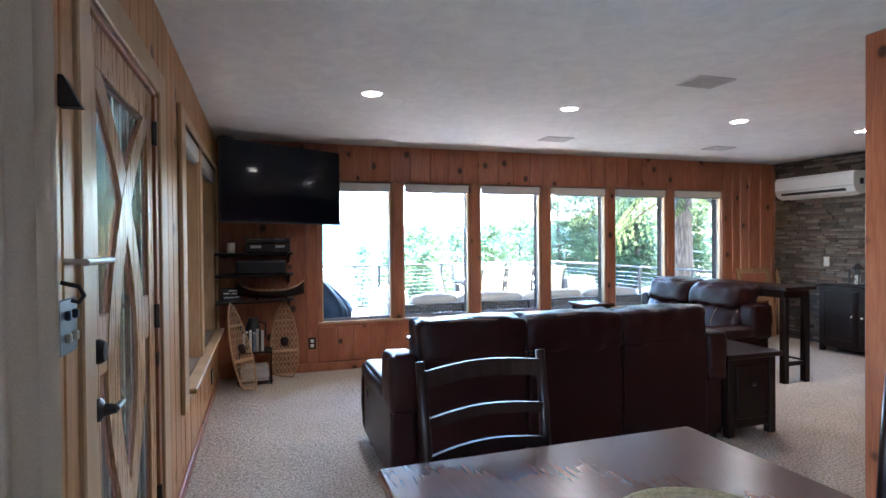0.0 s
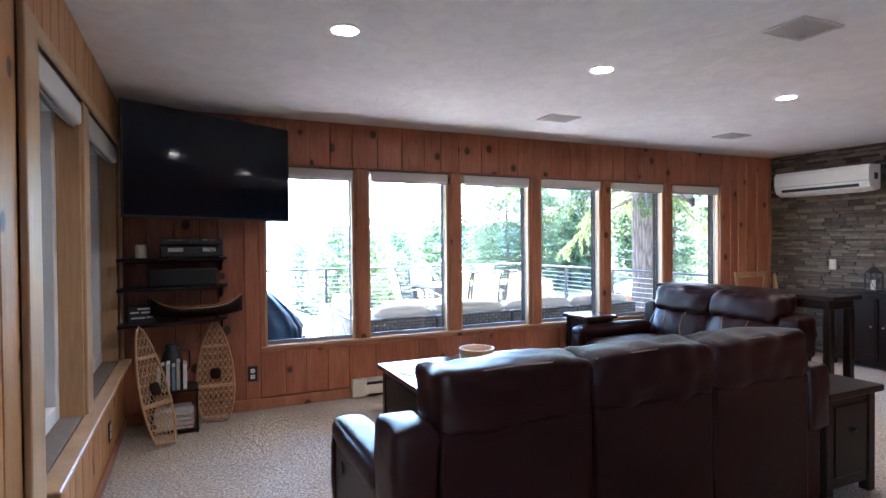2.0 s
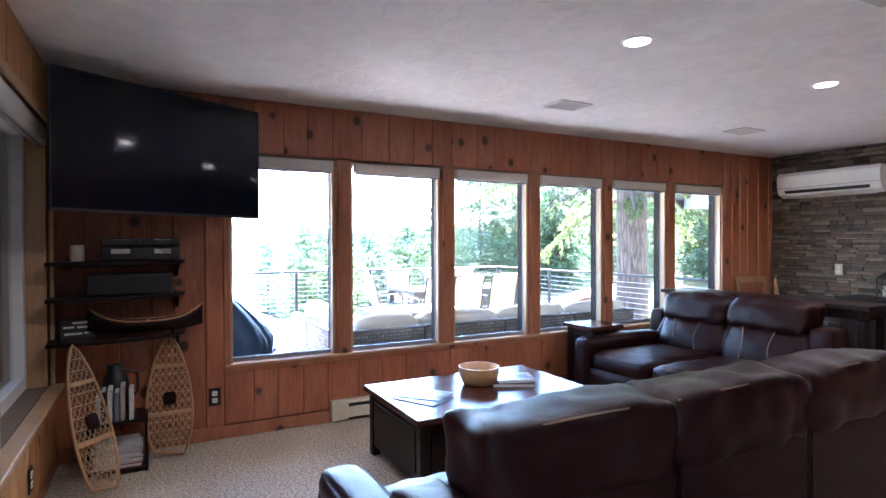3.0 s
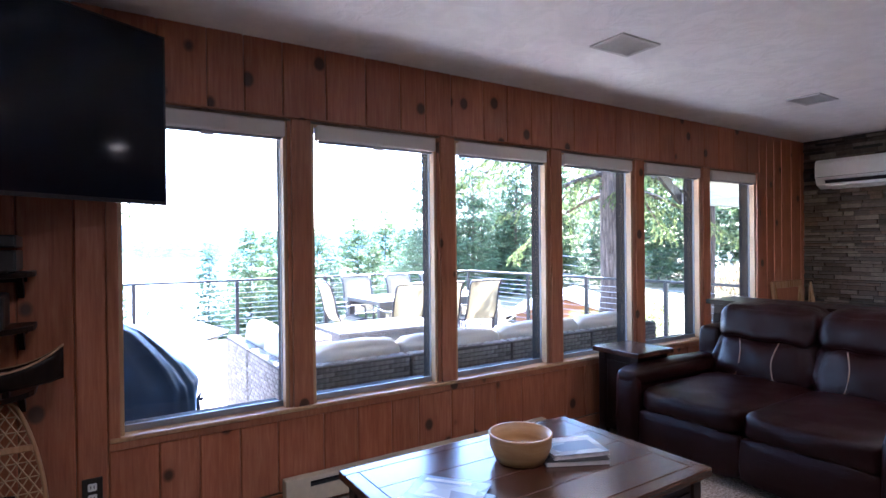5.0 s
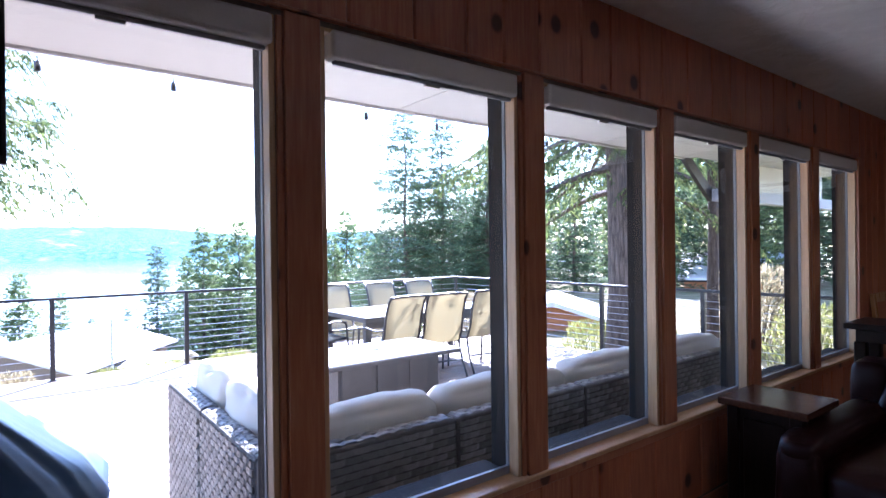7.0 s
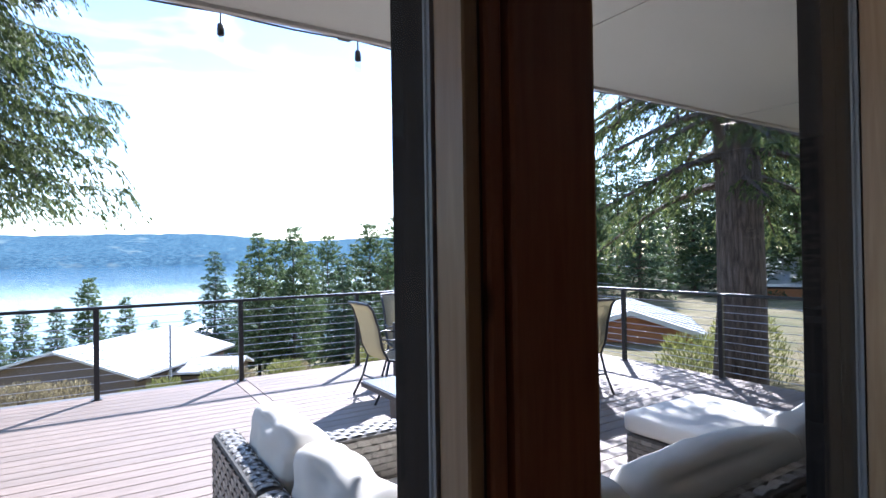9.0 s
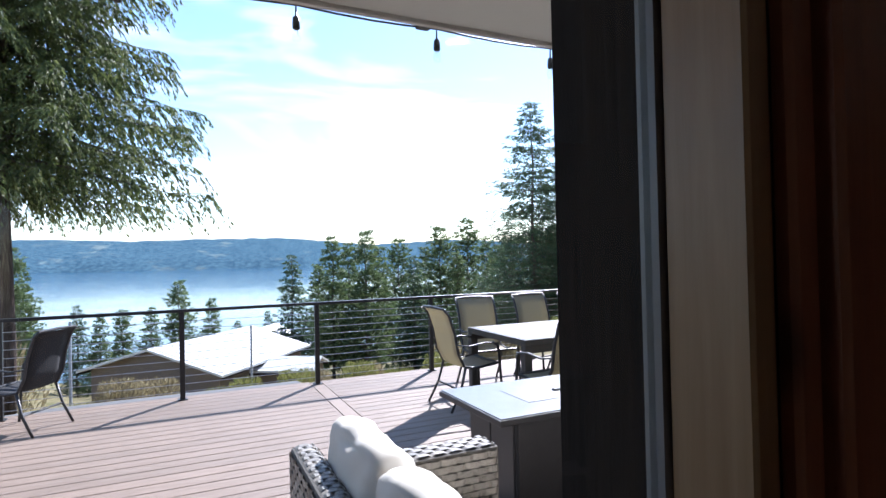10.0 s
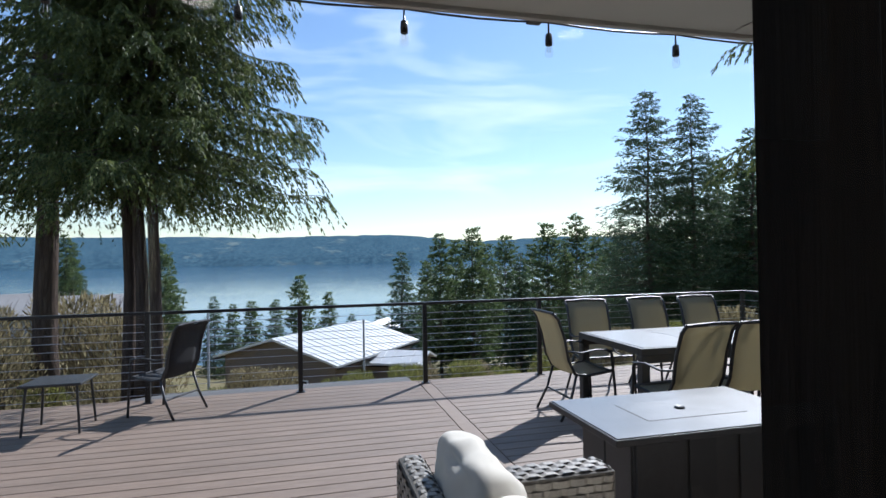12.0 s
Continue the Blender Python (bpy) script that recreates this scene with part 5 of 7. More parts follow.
cb = thing("cabinet", (6.93, -1.95, 0), "low black cabinet with panelled doors by the stone wall", "cabinet")
part("top", box((-0.03, -0.03, 0.77), (0.42, 0.98, 0.80), 0.005, 2), ESPRESSO, cb)
part("body", box((0.0, 0.0, 0.06), (0.40, 0.95, 0.769), 0.003), ESPRESSO, cb)
for y0 in (0.02, 0.485):
    d = part("door", box((-0.02, y0, 0.09), (-0.001, y0 + 0.445, 0.74), 0.003), ESPRESSO, cb)
    for lo, hi in (((y0 + 0.02, 0.11), (y0 + 0.07, 0.72)), ((y0 + 0.375, 0.11), (y0 + 0.425, 0.72)), ((y0 + 0.07, 0.11), (y0 + 0.375, 0.16)), ((y0 + 0.07, 0.67), (y0 + 0.375, 0.72))):
        part("door_frame", box((-0.028, lo[0], lo[1]), (-0.0205, hi[0], hi[1]), 0.002), ESPRESSO, d)
    part("pull", lathe([(0.008, 0.0), (0.012, 0.018), (0.005, 0.022)], 10), NICKEL, d).matrix_basis = pose(-0.028, y0 + (0.40 if y0 < 0.1 else 0.045), 0.45, 0, -90, 0)
for x0 in (0.0, 0.35):
    for y0 in (0.0, 0.90):
        part("foot", box((x0, y0, 0), (x0 + 0.05, y0 + 0.05, 0.0595), 0.004), ESPRESSO, cb)

ln = thing("candle_lantern", (7.11, -1.33, 0.80), "black metal candle lantern on the cabinet", "lantern")
part("base", box((-0.065, -0.065, 0), (0.065, 0.065, 0.015), 0.004), BRONZE, ln)
for sx in (-0.055, 0.055):
    for sy in (-0.055, 0.055):
        part("bar", box((sx - 0.006, sy - 0.006, 0.015), (sx + 0.006, sy + 0.006, 0.19)), BRONZE, ln)
part("roof", lathe([(0.085, 0.19), (0.085, 0.197), (0.05, 0.225), (0.03, 0.25), (0.012, 0.258)], 4), BRONZE, ln)
part("ring", tube([(0.02 * math.cos(a), 0, 0.272 + 0.02 * math.sin(a)) for a in [2 * math.pi * i / 12 for i in range(12)]], 0.003, 6, closed=True), BRONZE, ln)
part("candle", lathe([(0.028, 0.0151), (0.028, 0.12), (0.02, 0.122)], 16), CERAMIC, ln)
for s in (-1, 1):
    part("cross_bar", tube([(-0.058, -0.05 * s, 0.02), (-0.058, 0.05 * s, 0.185)], 0.003, 5), BRONZE, ln)

fr = new("leaning_frame")
fr.matrix_basis = pose(6.66, -0.14, 0.0) @ pose(0, 0, 0, -6.0, 0, 0)
tagged(fr, "unfinished pine frame with diagonal braces leaning on the wall", "wooden frame")
for lo, hi in (((0, 0), (0.07, 0.96)), ((0.53, 0), (0.60, 0.96)), ((0.07, 0.89), (0.53, 0.96)), ((0.07, 0.0), (0.53, 0.07)), ((0.07, 0.50), (0.53, 0.56))):
    part("rail", box((lo[0], 0, lo[1]), (hi[0], 0.025, hi[1]), 0.003), PINE_DOOR, fr)
part("back_panel", box((0.071, 0.008, 0.561), (0.529, 0.016, 0.889)), PINE, fr)
part("brace", prism([(0.40, 0.56), (0.44, 0.56), (0.53, 0.80), (0.53, 0.89)], 0.02, "y", -0.008), PINE_DOOR, fr)
es = thing("small_easel", (7.31, -0.16, 0.0), "small wooden easel beside the leaning frame", "easel")
for a, b in (((-0.09, -0.06, 0.0), (0.0, 0.06, 0.93)), ((0.09, -0.06, 0.0), (0.0, 0.06, 0.93)), ((0.0, 0.09, 0.0), (0.0, 0.065, 0.9))):
    part("leg", tube([a, b], 0.011, 6), PINE_DOOR, es)
part("ledge", box((-0.075, -0.075, 0.52), (0.075, -0.03, 0.54), 0.003), PINE_DOOR, es)
o = outlet((XR - 0.03, -0.75, 1.06), "x", "stone-coloured outlet plate on the stone wall", ALMOND)
o.matrix_basis = pose(XR - 0.048, -0.78, 1.06, 0, 0, -90)

# ---- ledger stones ----
srng = random.Random(21)
z, row, near_count = 0.0, 0, 0
sv, sf = [], []
while z < CEIL - 0.01:
    h = min(srng.choice((0.024, 0.030, 0.036, 0.046)), CEIL - z)
    y = -srng.uniform(0.0, 0.1)
    prev = 0.0
    while prev > PART_Y + 0.03:
        w = srng.uniform(0.07, 0.27)
        y1 = max(PART_Y + 0.01, prev - w)
        d = srng.uniform(0.018, 0.045)
        lo, hi = (XR - d, y1 + 0.0015, z + 0.001), (XR - 0.0002, prev - 0.0015, z + h - 0.001)
        if prev > -1.45 and z > 0.75 and near_count < 300:
            part("stone", box(lo, hi, 0.004), STONE, wall_e)
            near_count += 1
        else:
            b = len(sv)
            sv += [(x, yy, zz) for x in (lo[0], hi[0]) for yy in (lo[1], hi[1]) for zz in (lo[2], hi[2])]
            sf += [tuple(b + i for i in f) for f in ((0, 1, 3, 2), (4, 6, 7, 5), (0, 4, 5, 1), (2, 3, 7, 6), (0, 2, 6, 4), (1, 5, 7, 3))]
        prev = y1
    z += h
tagged(soup("stones", sv, sf, STONE, wall_e), kind="stuff")

# ---- outdoors: deck, railing, roof ----
DZ, RAIL_Y, RAIL_X, RAIL_Z = -0.15, 6.51, 7.66, 0.822
deck = thing("deck", label="brown composite board deck with a picture-frame board", category="deck", kind="structure")
part("joists", box((-6.0, 0.16, DZ - 0.35), (RAIL_X + 0.1, RAIL_Y + 0.09, DZ - 0.03)), SILL_EXT, deck)
BORDER_X = 3.03
board_a = mesh_of("deck_board", box((-6.0, 0, -0.025), (BORDER_X - 0.073, 0.137, 0.0), 0.004), DECK)
board_b = mesh_of("deck_board", box((BORDER_X + 0.073, 0, -0.025), (RAIL_X + 0.1, 0.137, 0.0), 0.004), DECK)
y = 0.17
while y < RAIL_Y + 0.05:
    for me in (board_a, board_b):
        ob = new("deck_board", me)
        ob.parent, ob.location = deck, (0, y, DZ)
    y += 0.1445
part("border_board", box((BORDER_X - 0.069, 0.17, DZ - 0.025), (BORDER_X + 0.069, RAIL_Y + 0.07, DZ + 0.0005), 0.004), DECK, deck)
part("deck_fascia", box((-6.0, RAIL_Y + 0.095, DZ - 0.3), (RAIL_X + 0.1, RAIL_Y + 0.12, DZ), 0.004), DECK, deck)

railing = thing("deck_railing", label="black metal deck railing with horizontal steel cables", category="railing")
posts_x = [-4.65, -3.12, -1.58, -0.03, 1.567, 3.035, 4.535, 6.1, RAIL_X]
posts_y = [4.66, 3.28, 1.85, 0.35]
post_me = mesh_of("post", box((-0.026, -0.026, 0), (0.026, 0.026, RAIL_Z - DZ - 0.02), 0.003), RAIL)
foot_me = mesh_of("base_plate", box((-0.05, -0.05, 0), (0.05, 0.05, 0.01), 0.003), RAIL)
for px, py in [(v, RAIL_Y) for v in posts_x] + [(RAIL_X, v) for v in posts_y]:
    o = new("post", post_me)
    o.parent, o.location = railing, (px, py, DZ)
    f = new("base_plate", foot_me)
    f.parent = o
part("top_rail", box((posts_x[0] - 0.5, RAIL_Y - 0.03, RAIL_Z - 0.022), (RAIL_X + 0.03, RAIL_Y + 0.03, RAIL_Z + 0.012), 0.006, 2), RAIL, railing)
part("top_rail", box((RAIL_X - 0.03, 0.2, RAIL_Z - 0.022), (RAIL_X + 0.03, RAIL_Y - 0.031, RAIL_Z + 0.012), 0.006, 2), RAIL, railing)
for k in range(10):
    z = DZ + 0.085 + k * 0.085
    part("cable", tube([(posts_x[0] - 0.5, RAIL_Y, z), (RAIL_X, RAIL_Y, z)], 0.0032, 5), STEEL, railing)
    part("cable", tube([(RAIL_X, RAIL_Y, z), (RAIL_X, 0.3, z)], 0.0032, 5), STEEL, railing)

# porch roof over the windows
EAVE_Y, SOF_Z = 2.17, 2.45
porch = thing("porch_roof", label="deep porch roof with painted soffit and fascia", category="roof", kind="structure")
part("soffit", box((-1.2, 0.152, SOF_Z), (8.0, EAVE_Y, SOF_Z + 0.02)), SOFFIT, porch)
for k in range(4):
    x = 1.2 + k * 2.44
    part("batten", box((x, 0.152, SOF_Z - 0.006), (x + 0.03, EAVE_Y - 0.03, SOF_Z - 0.0005)), SOFFIT, porch)
part("fascia", box((-1.2, EAVE_Y + 0.001, SOF_Z - 0.02), (8.0, EAVE_Y + 0.03, SOF_Z + 0.2), 0.003), FASCIA, porch)
part("roof_slab", box((-1.25, 0.152, SOF_Z + 0.2), (8.05, EAVE_Y + 0.1, SOF_Z + 0.32)), ROOF_GREY, porch)
gable = thing("entry_gable", label="gabled porch end with dark blue beam and rake boards", category="roof", kind="structure")
part("beam", box((8.5, 2.0, 1.93), (13.8, 2.16, 2.09), 0.005), SIDING_GREY, gable)
part("rake_board", prism([(7.85, 2.42), (7.95, 2.5), (8.58, 2.06), (8.5, 1.93)], 0.05, "y", 2.165), BRONZE, gable)
part("gable_soffit", box((8.0, 0.2, 2.47), (12.0, 2.16, 2.50)), SOFFIT, gable)
part("porch_post", box((13.65, 2.01, -0.9), (13.78, 2.14, 1.93), 0.005), SILL_EXT, gable)
part("gable_wall", box((8.6, 2.05, 2.09), (12.0, 2.1, 2.47)), SOFFIT, gable)

# string lights
lights = thing("string_lights", label="black outdoor string lights with clear bulbs along the eave", category="string lights")
LY = EAVE_Y + 0.11
bulbs = [0.02 + 0.68 * k for k in range(-1, 13)]
pts = []
for a, b in zip(bulbs, bulbs[1:]):
    for s in (0.0, 0.25, 0.5, 0.75):
        pts.append((a + (b - a) * s, LY, 2.468 - 0.012 * math.sin(math.pi * s)))
part("cord", tube(pts, 0.005, 6), BLACK, lights, smooth=True)
sock_me = mesh_of("socket", lathe([(0.004, 0.10), (0.005, 0.055), (0.015, 0.05), (0.017, 0.02), (0.0165, 0.0), (0.012, -0.003)], 12), BLACK, True)
bulb_me = mesh_of("bulb", lathe([(0.011, 0.0), (0.014, -0.012), (0.019, -0.03), (0.019, -0.043), (0.013, -0.055), (0.002, -0.06)], 14), LAMP_GLASS, True)
fil_me = mesh_of("filament", tube([(-0.005, 0, -0.005), (-0.007, 0, -0.035), (0.007, 0, -0.035), (0.005, 0, -0.005)], 0.0012, 5), NICKEL)
for b in bulbs:
    s = new("socket", sock_me)
    s.parent, s.location = lights, (b, LY, 2.362)
    g = new("bulb", bulb_me)
    g.parent = s
    g.visible_shadow = False
    f = new("filament", fil_me)
    f.parent = s
for x in (2.63, 4.0, 6.7):
    part("mounting_clip", box((x, EAVE_Y + 0.031, 2.452), (x + 0.07, LY + 0.012, 2.49), 0.004), BLACK, lights)

# porch lantern under the soffit
pl = thing("porch_lantern", (5.2, 1.05, SOF_Z), "lit bronze ceiling lantern under the porch soffit", "lantern")
part("canopy", lathe([(0.07, 0.0), (0.07, -0.02), (0.02, -0.03), (0.02, -0.06)], 16), BRONZE, pl)
part("cage", box((-0.075, -0.075, -0.09), (0.075, 0.075, -0.06), 0.01), BRONZE, pl)
for sx in (-1, 1):
    for sy in (-1, 1):
        part("bar", tube([(sx * 0.068, sy * 0.068, -0.09), (sx * 0.055, sy * 0.055, -0.25)], 0.006, 6), BRONZE, pl)
part("shade", lathe([(0.055, -0.09), (0.05, -0.24)], 12), LAMP_GLASS, pl)
part("lamp", lathe([(0.01, -0.1), (0.028, -0.14), (0.028, -0.17), (0.008, -0.2)], 12), BULB_ON, pl)


# ---- ground, lake, distance ----
def ease(a, b, v):
    t = max(0.0, min(1.0, (v - a) / (b - a)))
    return t * t * (3 - 2 * t)


def land(x, y):
    """Height of the slope that falls from the house to the lake; the right-hand side stays a wooded bank."""
    if y < 0:
        base = -0.8
    else:
        base = -0.8 - 1.7 * ease(9.5, 14, y) - 5.6 * ease(13, 38, y) - 10 * ease(30, 110, y) - 16 * ease(80, 210, y)
    bank = ease(0.5, 1.0, x / max(y, 12.0)) if y > 0 else 0.0
    base += bank * (-0.9 - base) * 0.92
    left = ease(-0.12, -0.5, (x - 1.6) / max(y, 14.0)) if y > 0 else 0.0
    base += left * (-1.6 - base) * 0.75
    if y > 12:
        base += 0.5 * noise.noise(Vector((x * 0.06, y * 0.06, 0))) * min(1, (y - 12) / 20)
    return base


ys = [-40, -20, -9] + [-4 + 1.5 * k for k in range(40)] + [56 + 56 * (1.17 ** k - 1) for k in range(1, 24)]
us = [-1.6 + 0.05 * k for k in range(75)]
verts, faces = [], []
for yy in ys:
    for u in us:
        x = u * (abs(yy) + 18)
        verts.append((x, yy, land(x, yy) if yy < 250 else -34.0))
nu = len(us)
for j in range(len(ys) - 1):
    for i in range(nu - 1):
        a = j * nu + i
        faces.append((a, a + 1, a + nu + 1, a + nu))
tagged(soup("ground", verts, faces, GROUND, smooth=True), "sloping ground with grass and brush falling to the lake", "ground", kind="structure")
bm = bmesh.new()
for p in ((-4200, 60, -30), (4200, 60, -30), (4200, 4600, -30), (-4200, 4600, -30)):
    bm.verts.new(p)
bm.faces.new(bm.verts)
single("water", bm, WATER, "calm blue lake with bright glints", "lake", kind="structure")


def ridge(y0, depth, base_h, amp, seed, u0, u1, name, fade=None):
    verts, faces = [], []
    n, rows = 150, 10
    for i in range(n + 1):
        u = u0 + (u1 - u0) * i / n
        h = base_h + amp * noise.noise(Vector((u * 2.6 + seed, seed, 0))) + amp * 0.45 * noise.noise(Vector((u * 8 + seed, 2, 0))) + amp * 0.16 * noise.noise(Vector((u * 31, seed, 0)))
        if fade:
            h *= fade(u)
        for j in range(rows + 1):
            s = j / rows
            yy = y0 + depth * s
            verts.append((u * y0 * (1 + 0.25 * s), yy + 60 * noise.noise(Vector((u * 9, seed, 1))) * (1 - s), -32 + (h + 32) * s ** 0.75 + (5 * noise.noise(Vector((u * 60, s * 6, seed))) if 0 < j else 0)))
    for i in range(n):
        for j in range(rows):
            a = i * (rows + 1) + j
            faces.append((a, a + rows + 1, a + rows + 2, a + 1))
    return tagged(soup(name, verts, faces, HILLS, smooth=True), "wooded hills across the lake, blue haze put into their colour and glow", "hills", kind="structure")


# backdrop ridges: distance haze comes from their bluish, slightly glowing material
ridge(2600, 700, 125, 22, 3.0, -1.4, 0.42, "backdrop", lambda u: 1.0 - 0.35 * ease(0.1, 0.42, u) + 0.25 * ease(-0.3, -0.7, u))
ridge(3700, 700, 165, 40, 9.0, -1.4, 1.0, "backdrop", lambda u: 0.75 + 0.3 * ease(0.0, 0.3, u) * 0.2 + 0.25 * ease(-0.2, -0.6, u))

# driveway beyond the deck
bm = bmesh.new()
grid = {}
for i in range(21):
    for j in range(9):
        x, y = -9 + i * 0.62, 7.4 + j * 0.36
        grid[i, j] = bm.verts.new((x, y, land(x, y) + 0.03))
for i in range(20):
    for j in range(8):
        bm.faces.new((grid[i, j], grid[i + 1, j], grid[i + 1, j + 1], grid[i, j + 1]))
single("driveway", bm, ASPHALT, "grey asphalt driveway below the deck", "driveway", kind="structure")


# ---- neighbouring houses ----
def gable_house(name, at, rz, W, L, eave, rise, ground, roof_mat, wall_mat, over=0.5, label="", windows=()):
    h = thing(name, (at[0], at[1], 0), label, "house", rz=rz)
    w = W / 2
    part("wall", prism([(-w + over, ground), (w - over, ground), (w - over, eave + rise * over / w), (0, eave + rise - 0.05), (-w + over, eave + rise * over / w)], L - 2 * over, "y", over), wall_mat, h)
    for s in (-1, 1):
        r = part("roof", prism([(0, eave + rise), (s * w, eave), (s * w, eave + 0.12), (0, eave + rise + 0.12)], L, "y", 0.0), roof_mat, h)
        for k in range(int(L / 0.6)):
            yy = 0.3 + k * 0.6
            part("roof_seam", prism([(0, eave + rise + 0.121), (s * w, eave + 0.121), (s * w, eave + 0.15), (0, eave + rise + 0.15)], 0.03, "y", yy), roof_mat, r)
        part("fascia", prism([(s * (w - 0.04), eave - 0.1), (s * w, eave - 0.1), (s * w, eave - 0.005), (s * (w - 0.04), eave - 0.005)], L, "y", 0.0), SILL_EXT, h)
    for x0, x1, z0, z1 in windows:
        win = part("window", box((x0, over - 0.06, z0), (x1, over - 0.004, z1), 0.01), WHITE_PLASTIC, h)
        part("pane", box((x0 + 0.06, over - 0.065, z0 + 0.06), (x1 - 0.06, over - 0.0605, z1 - 0.06)), SCREEN, win)
    return h


gable_house("neighbour_house", (-0.3, 33.3), -37.9, 9.1, 10.0, -4.65, 1.28, -8.6, ROOF_METAL, SIDING, label="brown house with a pale metal gable roof below the deck", windows=((-2.8, -1.6, -6.8, -5.6), (1.0, 2.2, -6.8, -5.6)))
gable_house("neighbour_house", (5.2, 42.5), -30, 6.0, 7.0, -5.8, 1.7, -10.5, ROOF_METAL, SIDING, label="small house with a white metal roof")
gable_house("neighbour_house", (9.0, 33.0), 62, 3.2, 7.5, -5.1, 0.55, -8.6, ROOF_METAL, SIDING, label="low annex with a white metal roof", over=0.3)
gable_house("neighbour_house", (-23.0, 47.0), -75, 8.0, 11.0, -2.6, 1.2, -7, ROOF_GREY, SIDING_GREY, label="grey house with a shingle roof")
gable_house("neighbour_house", (-34.0, 64.0), -70, 8.0, 12.0, -3.4, 1.4, -8, ROOF_GREY, SIDING_GREY, label="far grey house with a shingle roof")
gable_house("garden_shed", (12.3, 8.3), -50, 3.4, 3.8, -0.75, 0.55, -2.6, ROOF_METAL, SHED_RED, over=0.25, label="orange cedar shed with a white roof beyond the railing")
gable_house("garden_shed", (34.0, 10.0), 25, 6.0, 6.0, -0.5, 1.3, -2.6, ROOF_METAL, SHED_RED, over=0.3, label="white-roofed outbuilding with brown walls")


def pole(at, h, r, name, label, arm=False):
    p = thing(name, at, label, "pole")
    part("shaft", tube([(0, 0, 0), (0, 0, h)], [r, r * 0.8], 8), SIDING_GREY, p)
    part("cap", lathe([(r, h), (r * 1.2, h + 0.05), (r * 0.3, h + 0.1)], 8), SIDING_GREY, p)
    if arm:
        part("crossarm", box((-0.9, -0.06, h - 0.6), (0.9, 0.06, h - 0.45), 0.01), SIDING, p)


pole((4.07, 24.0, land(4.07, 24)), 3.2, 0.05, "flag_pole", "slim grey pole on the slope below")
pole((-5.4, 44.0, land(-5.4, 44)), 6.2, 0.10, "utility_pole", "slim wooden utility pole", False)
pole((-26.5, 58.0, land(-26.5, 58)), 7.0, 0.12, "utility_pole", "wooden utility pole with crossarm", True)
for k in range(3):
    a, b = Vector((24, 21, -0.3 + 0.55 * k)), Vector((42, 22, 0.6 + 0.5 * k))
    pts = [a.lerp(b, s / 8) - Vector((0, 0, 0.9 * math.sin(math.pi * s / 8))) for s in range(9)]
    single("power_line", tube(pts, 0.02, 4), STEEL, "thin overhead power line", "power line", "power lines")

# front-door entry: stone piers; roof, far, divider and wing walls added to block light
entry = thing("entry_porch", label="entry with piers outside the front door, roof and brown walls added to block side light", category="porch", kind="structure")
part("entry_slab", box((-3.4, -8.2, -0.25), (-0.115, 0.12, -0.02)), CONCRETE, entry)
part("entry_roof", box((-3.4, -4.9, 2.45), (-0.115, 0.12, 2.6)), SIDING, entry)
part("entry_wall", box((-3.4, -4.9, -0.02), (-3.25, 0.12, 2.449)), SIDING, entry)
part("divider_wall", box((-3.249, -3.0, -0.019), (-0.175, -2.88, 2.449)), SIDING, entry)
part("wing_wall", box((-3.4, 0.125, -0.02), (-0.42, 0.27, 2.6), 0.004), SIDING, entry)
for y in (-1.2, 0.0):
    part("pier", box((-2.3, y - 0.18, -0.0195), (-1.95, y + 0.1, 2.449), 0.01), STONE, entry)

# ---- trees ----
npr = np.random.RandomState(11)


def blades(pos, direction, length, width, roll=None):
    """Diamond leaves from arrays of root, direction, length and width: verts and faces."""
    n = len(pos)
    d = direction / np.linalg.norm(direction, axis=1)[:, None]
    rnd = npr.normal(size=(n, 3))
    s = np.cross(d, rnd)
    s /= np.linalg.norm(s, axis=1)[:, None] + 1e-9
    L, W = length[:, None], width[:, None]
    v = np.empty((n, 4, 3))
    v[:, 0] = pos
    v[:, 1] = pos + d * L * 0.45 + s * W
    v[:, 2] = pos + d * L
    v[:, 3] = pos + d * L * 0.45 - s * W
    f = np.arange(n * 4).reshape(n, 4)
    return v.reshape(-1, 3), f


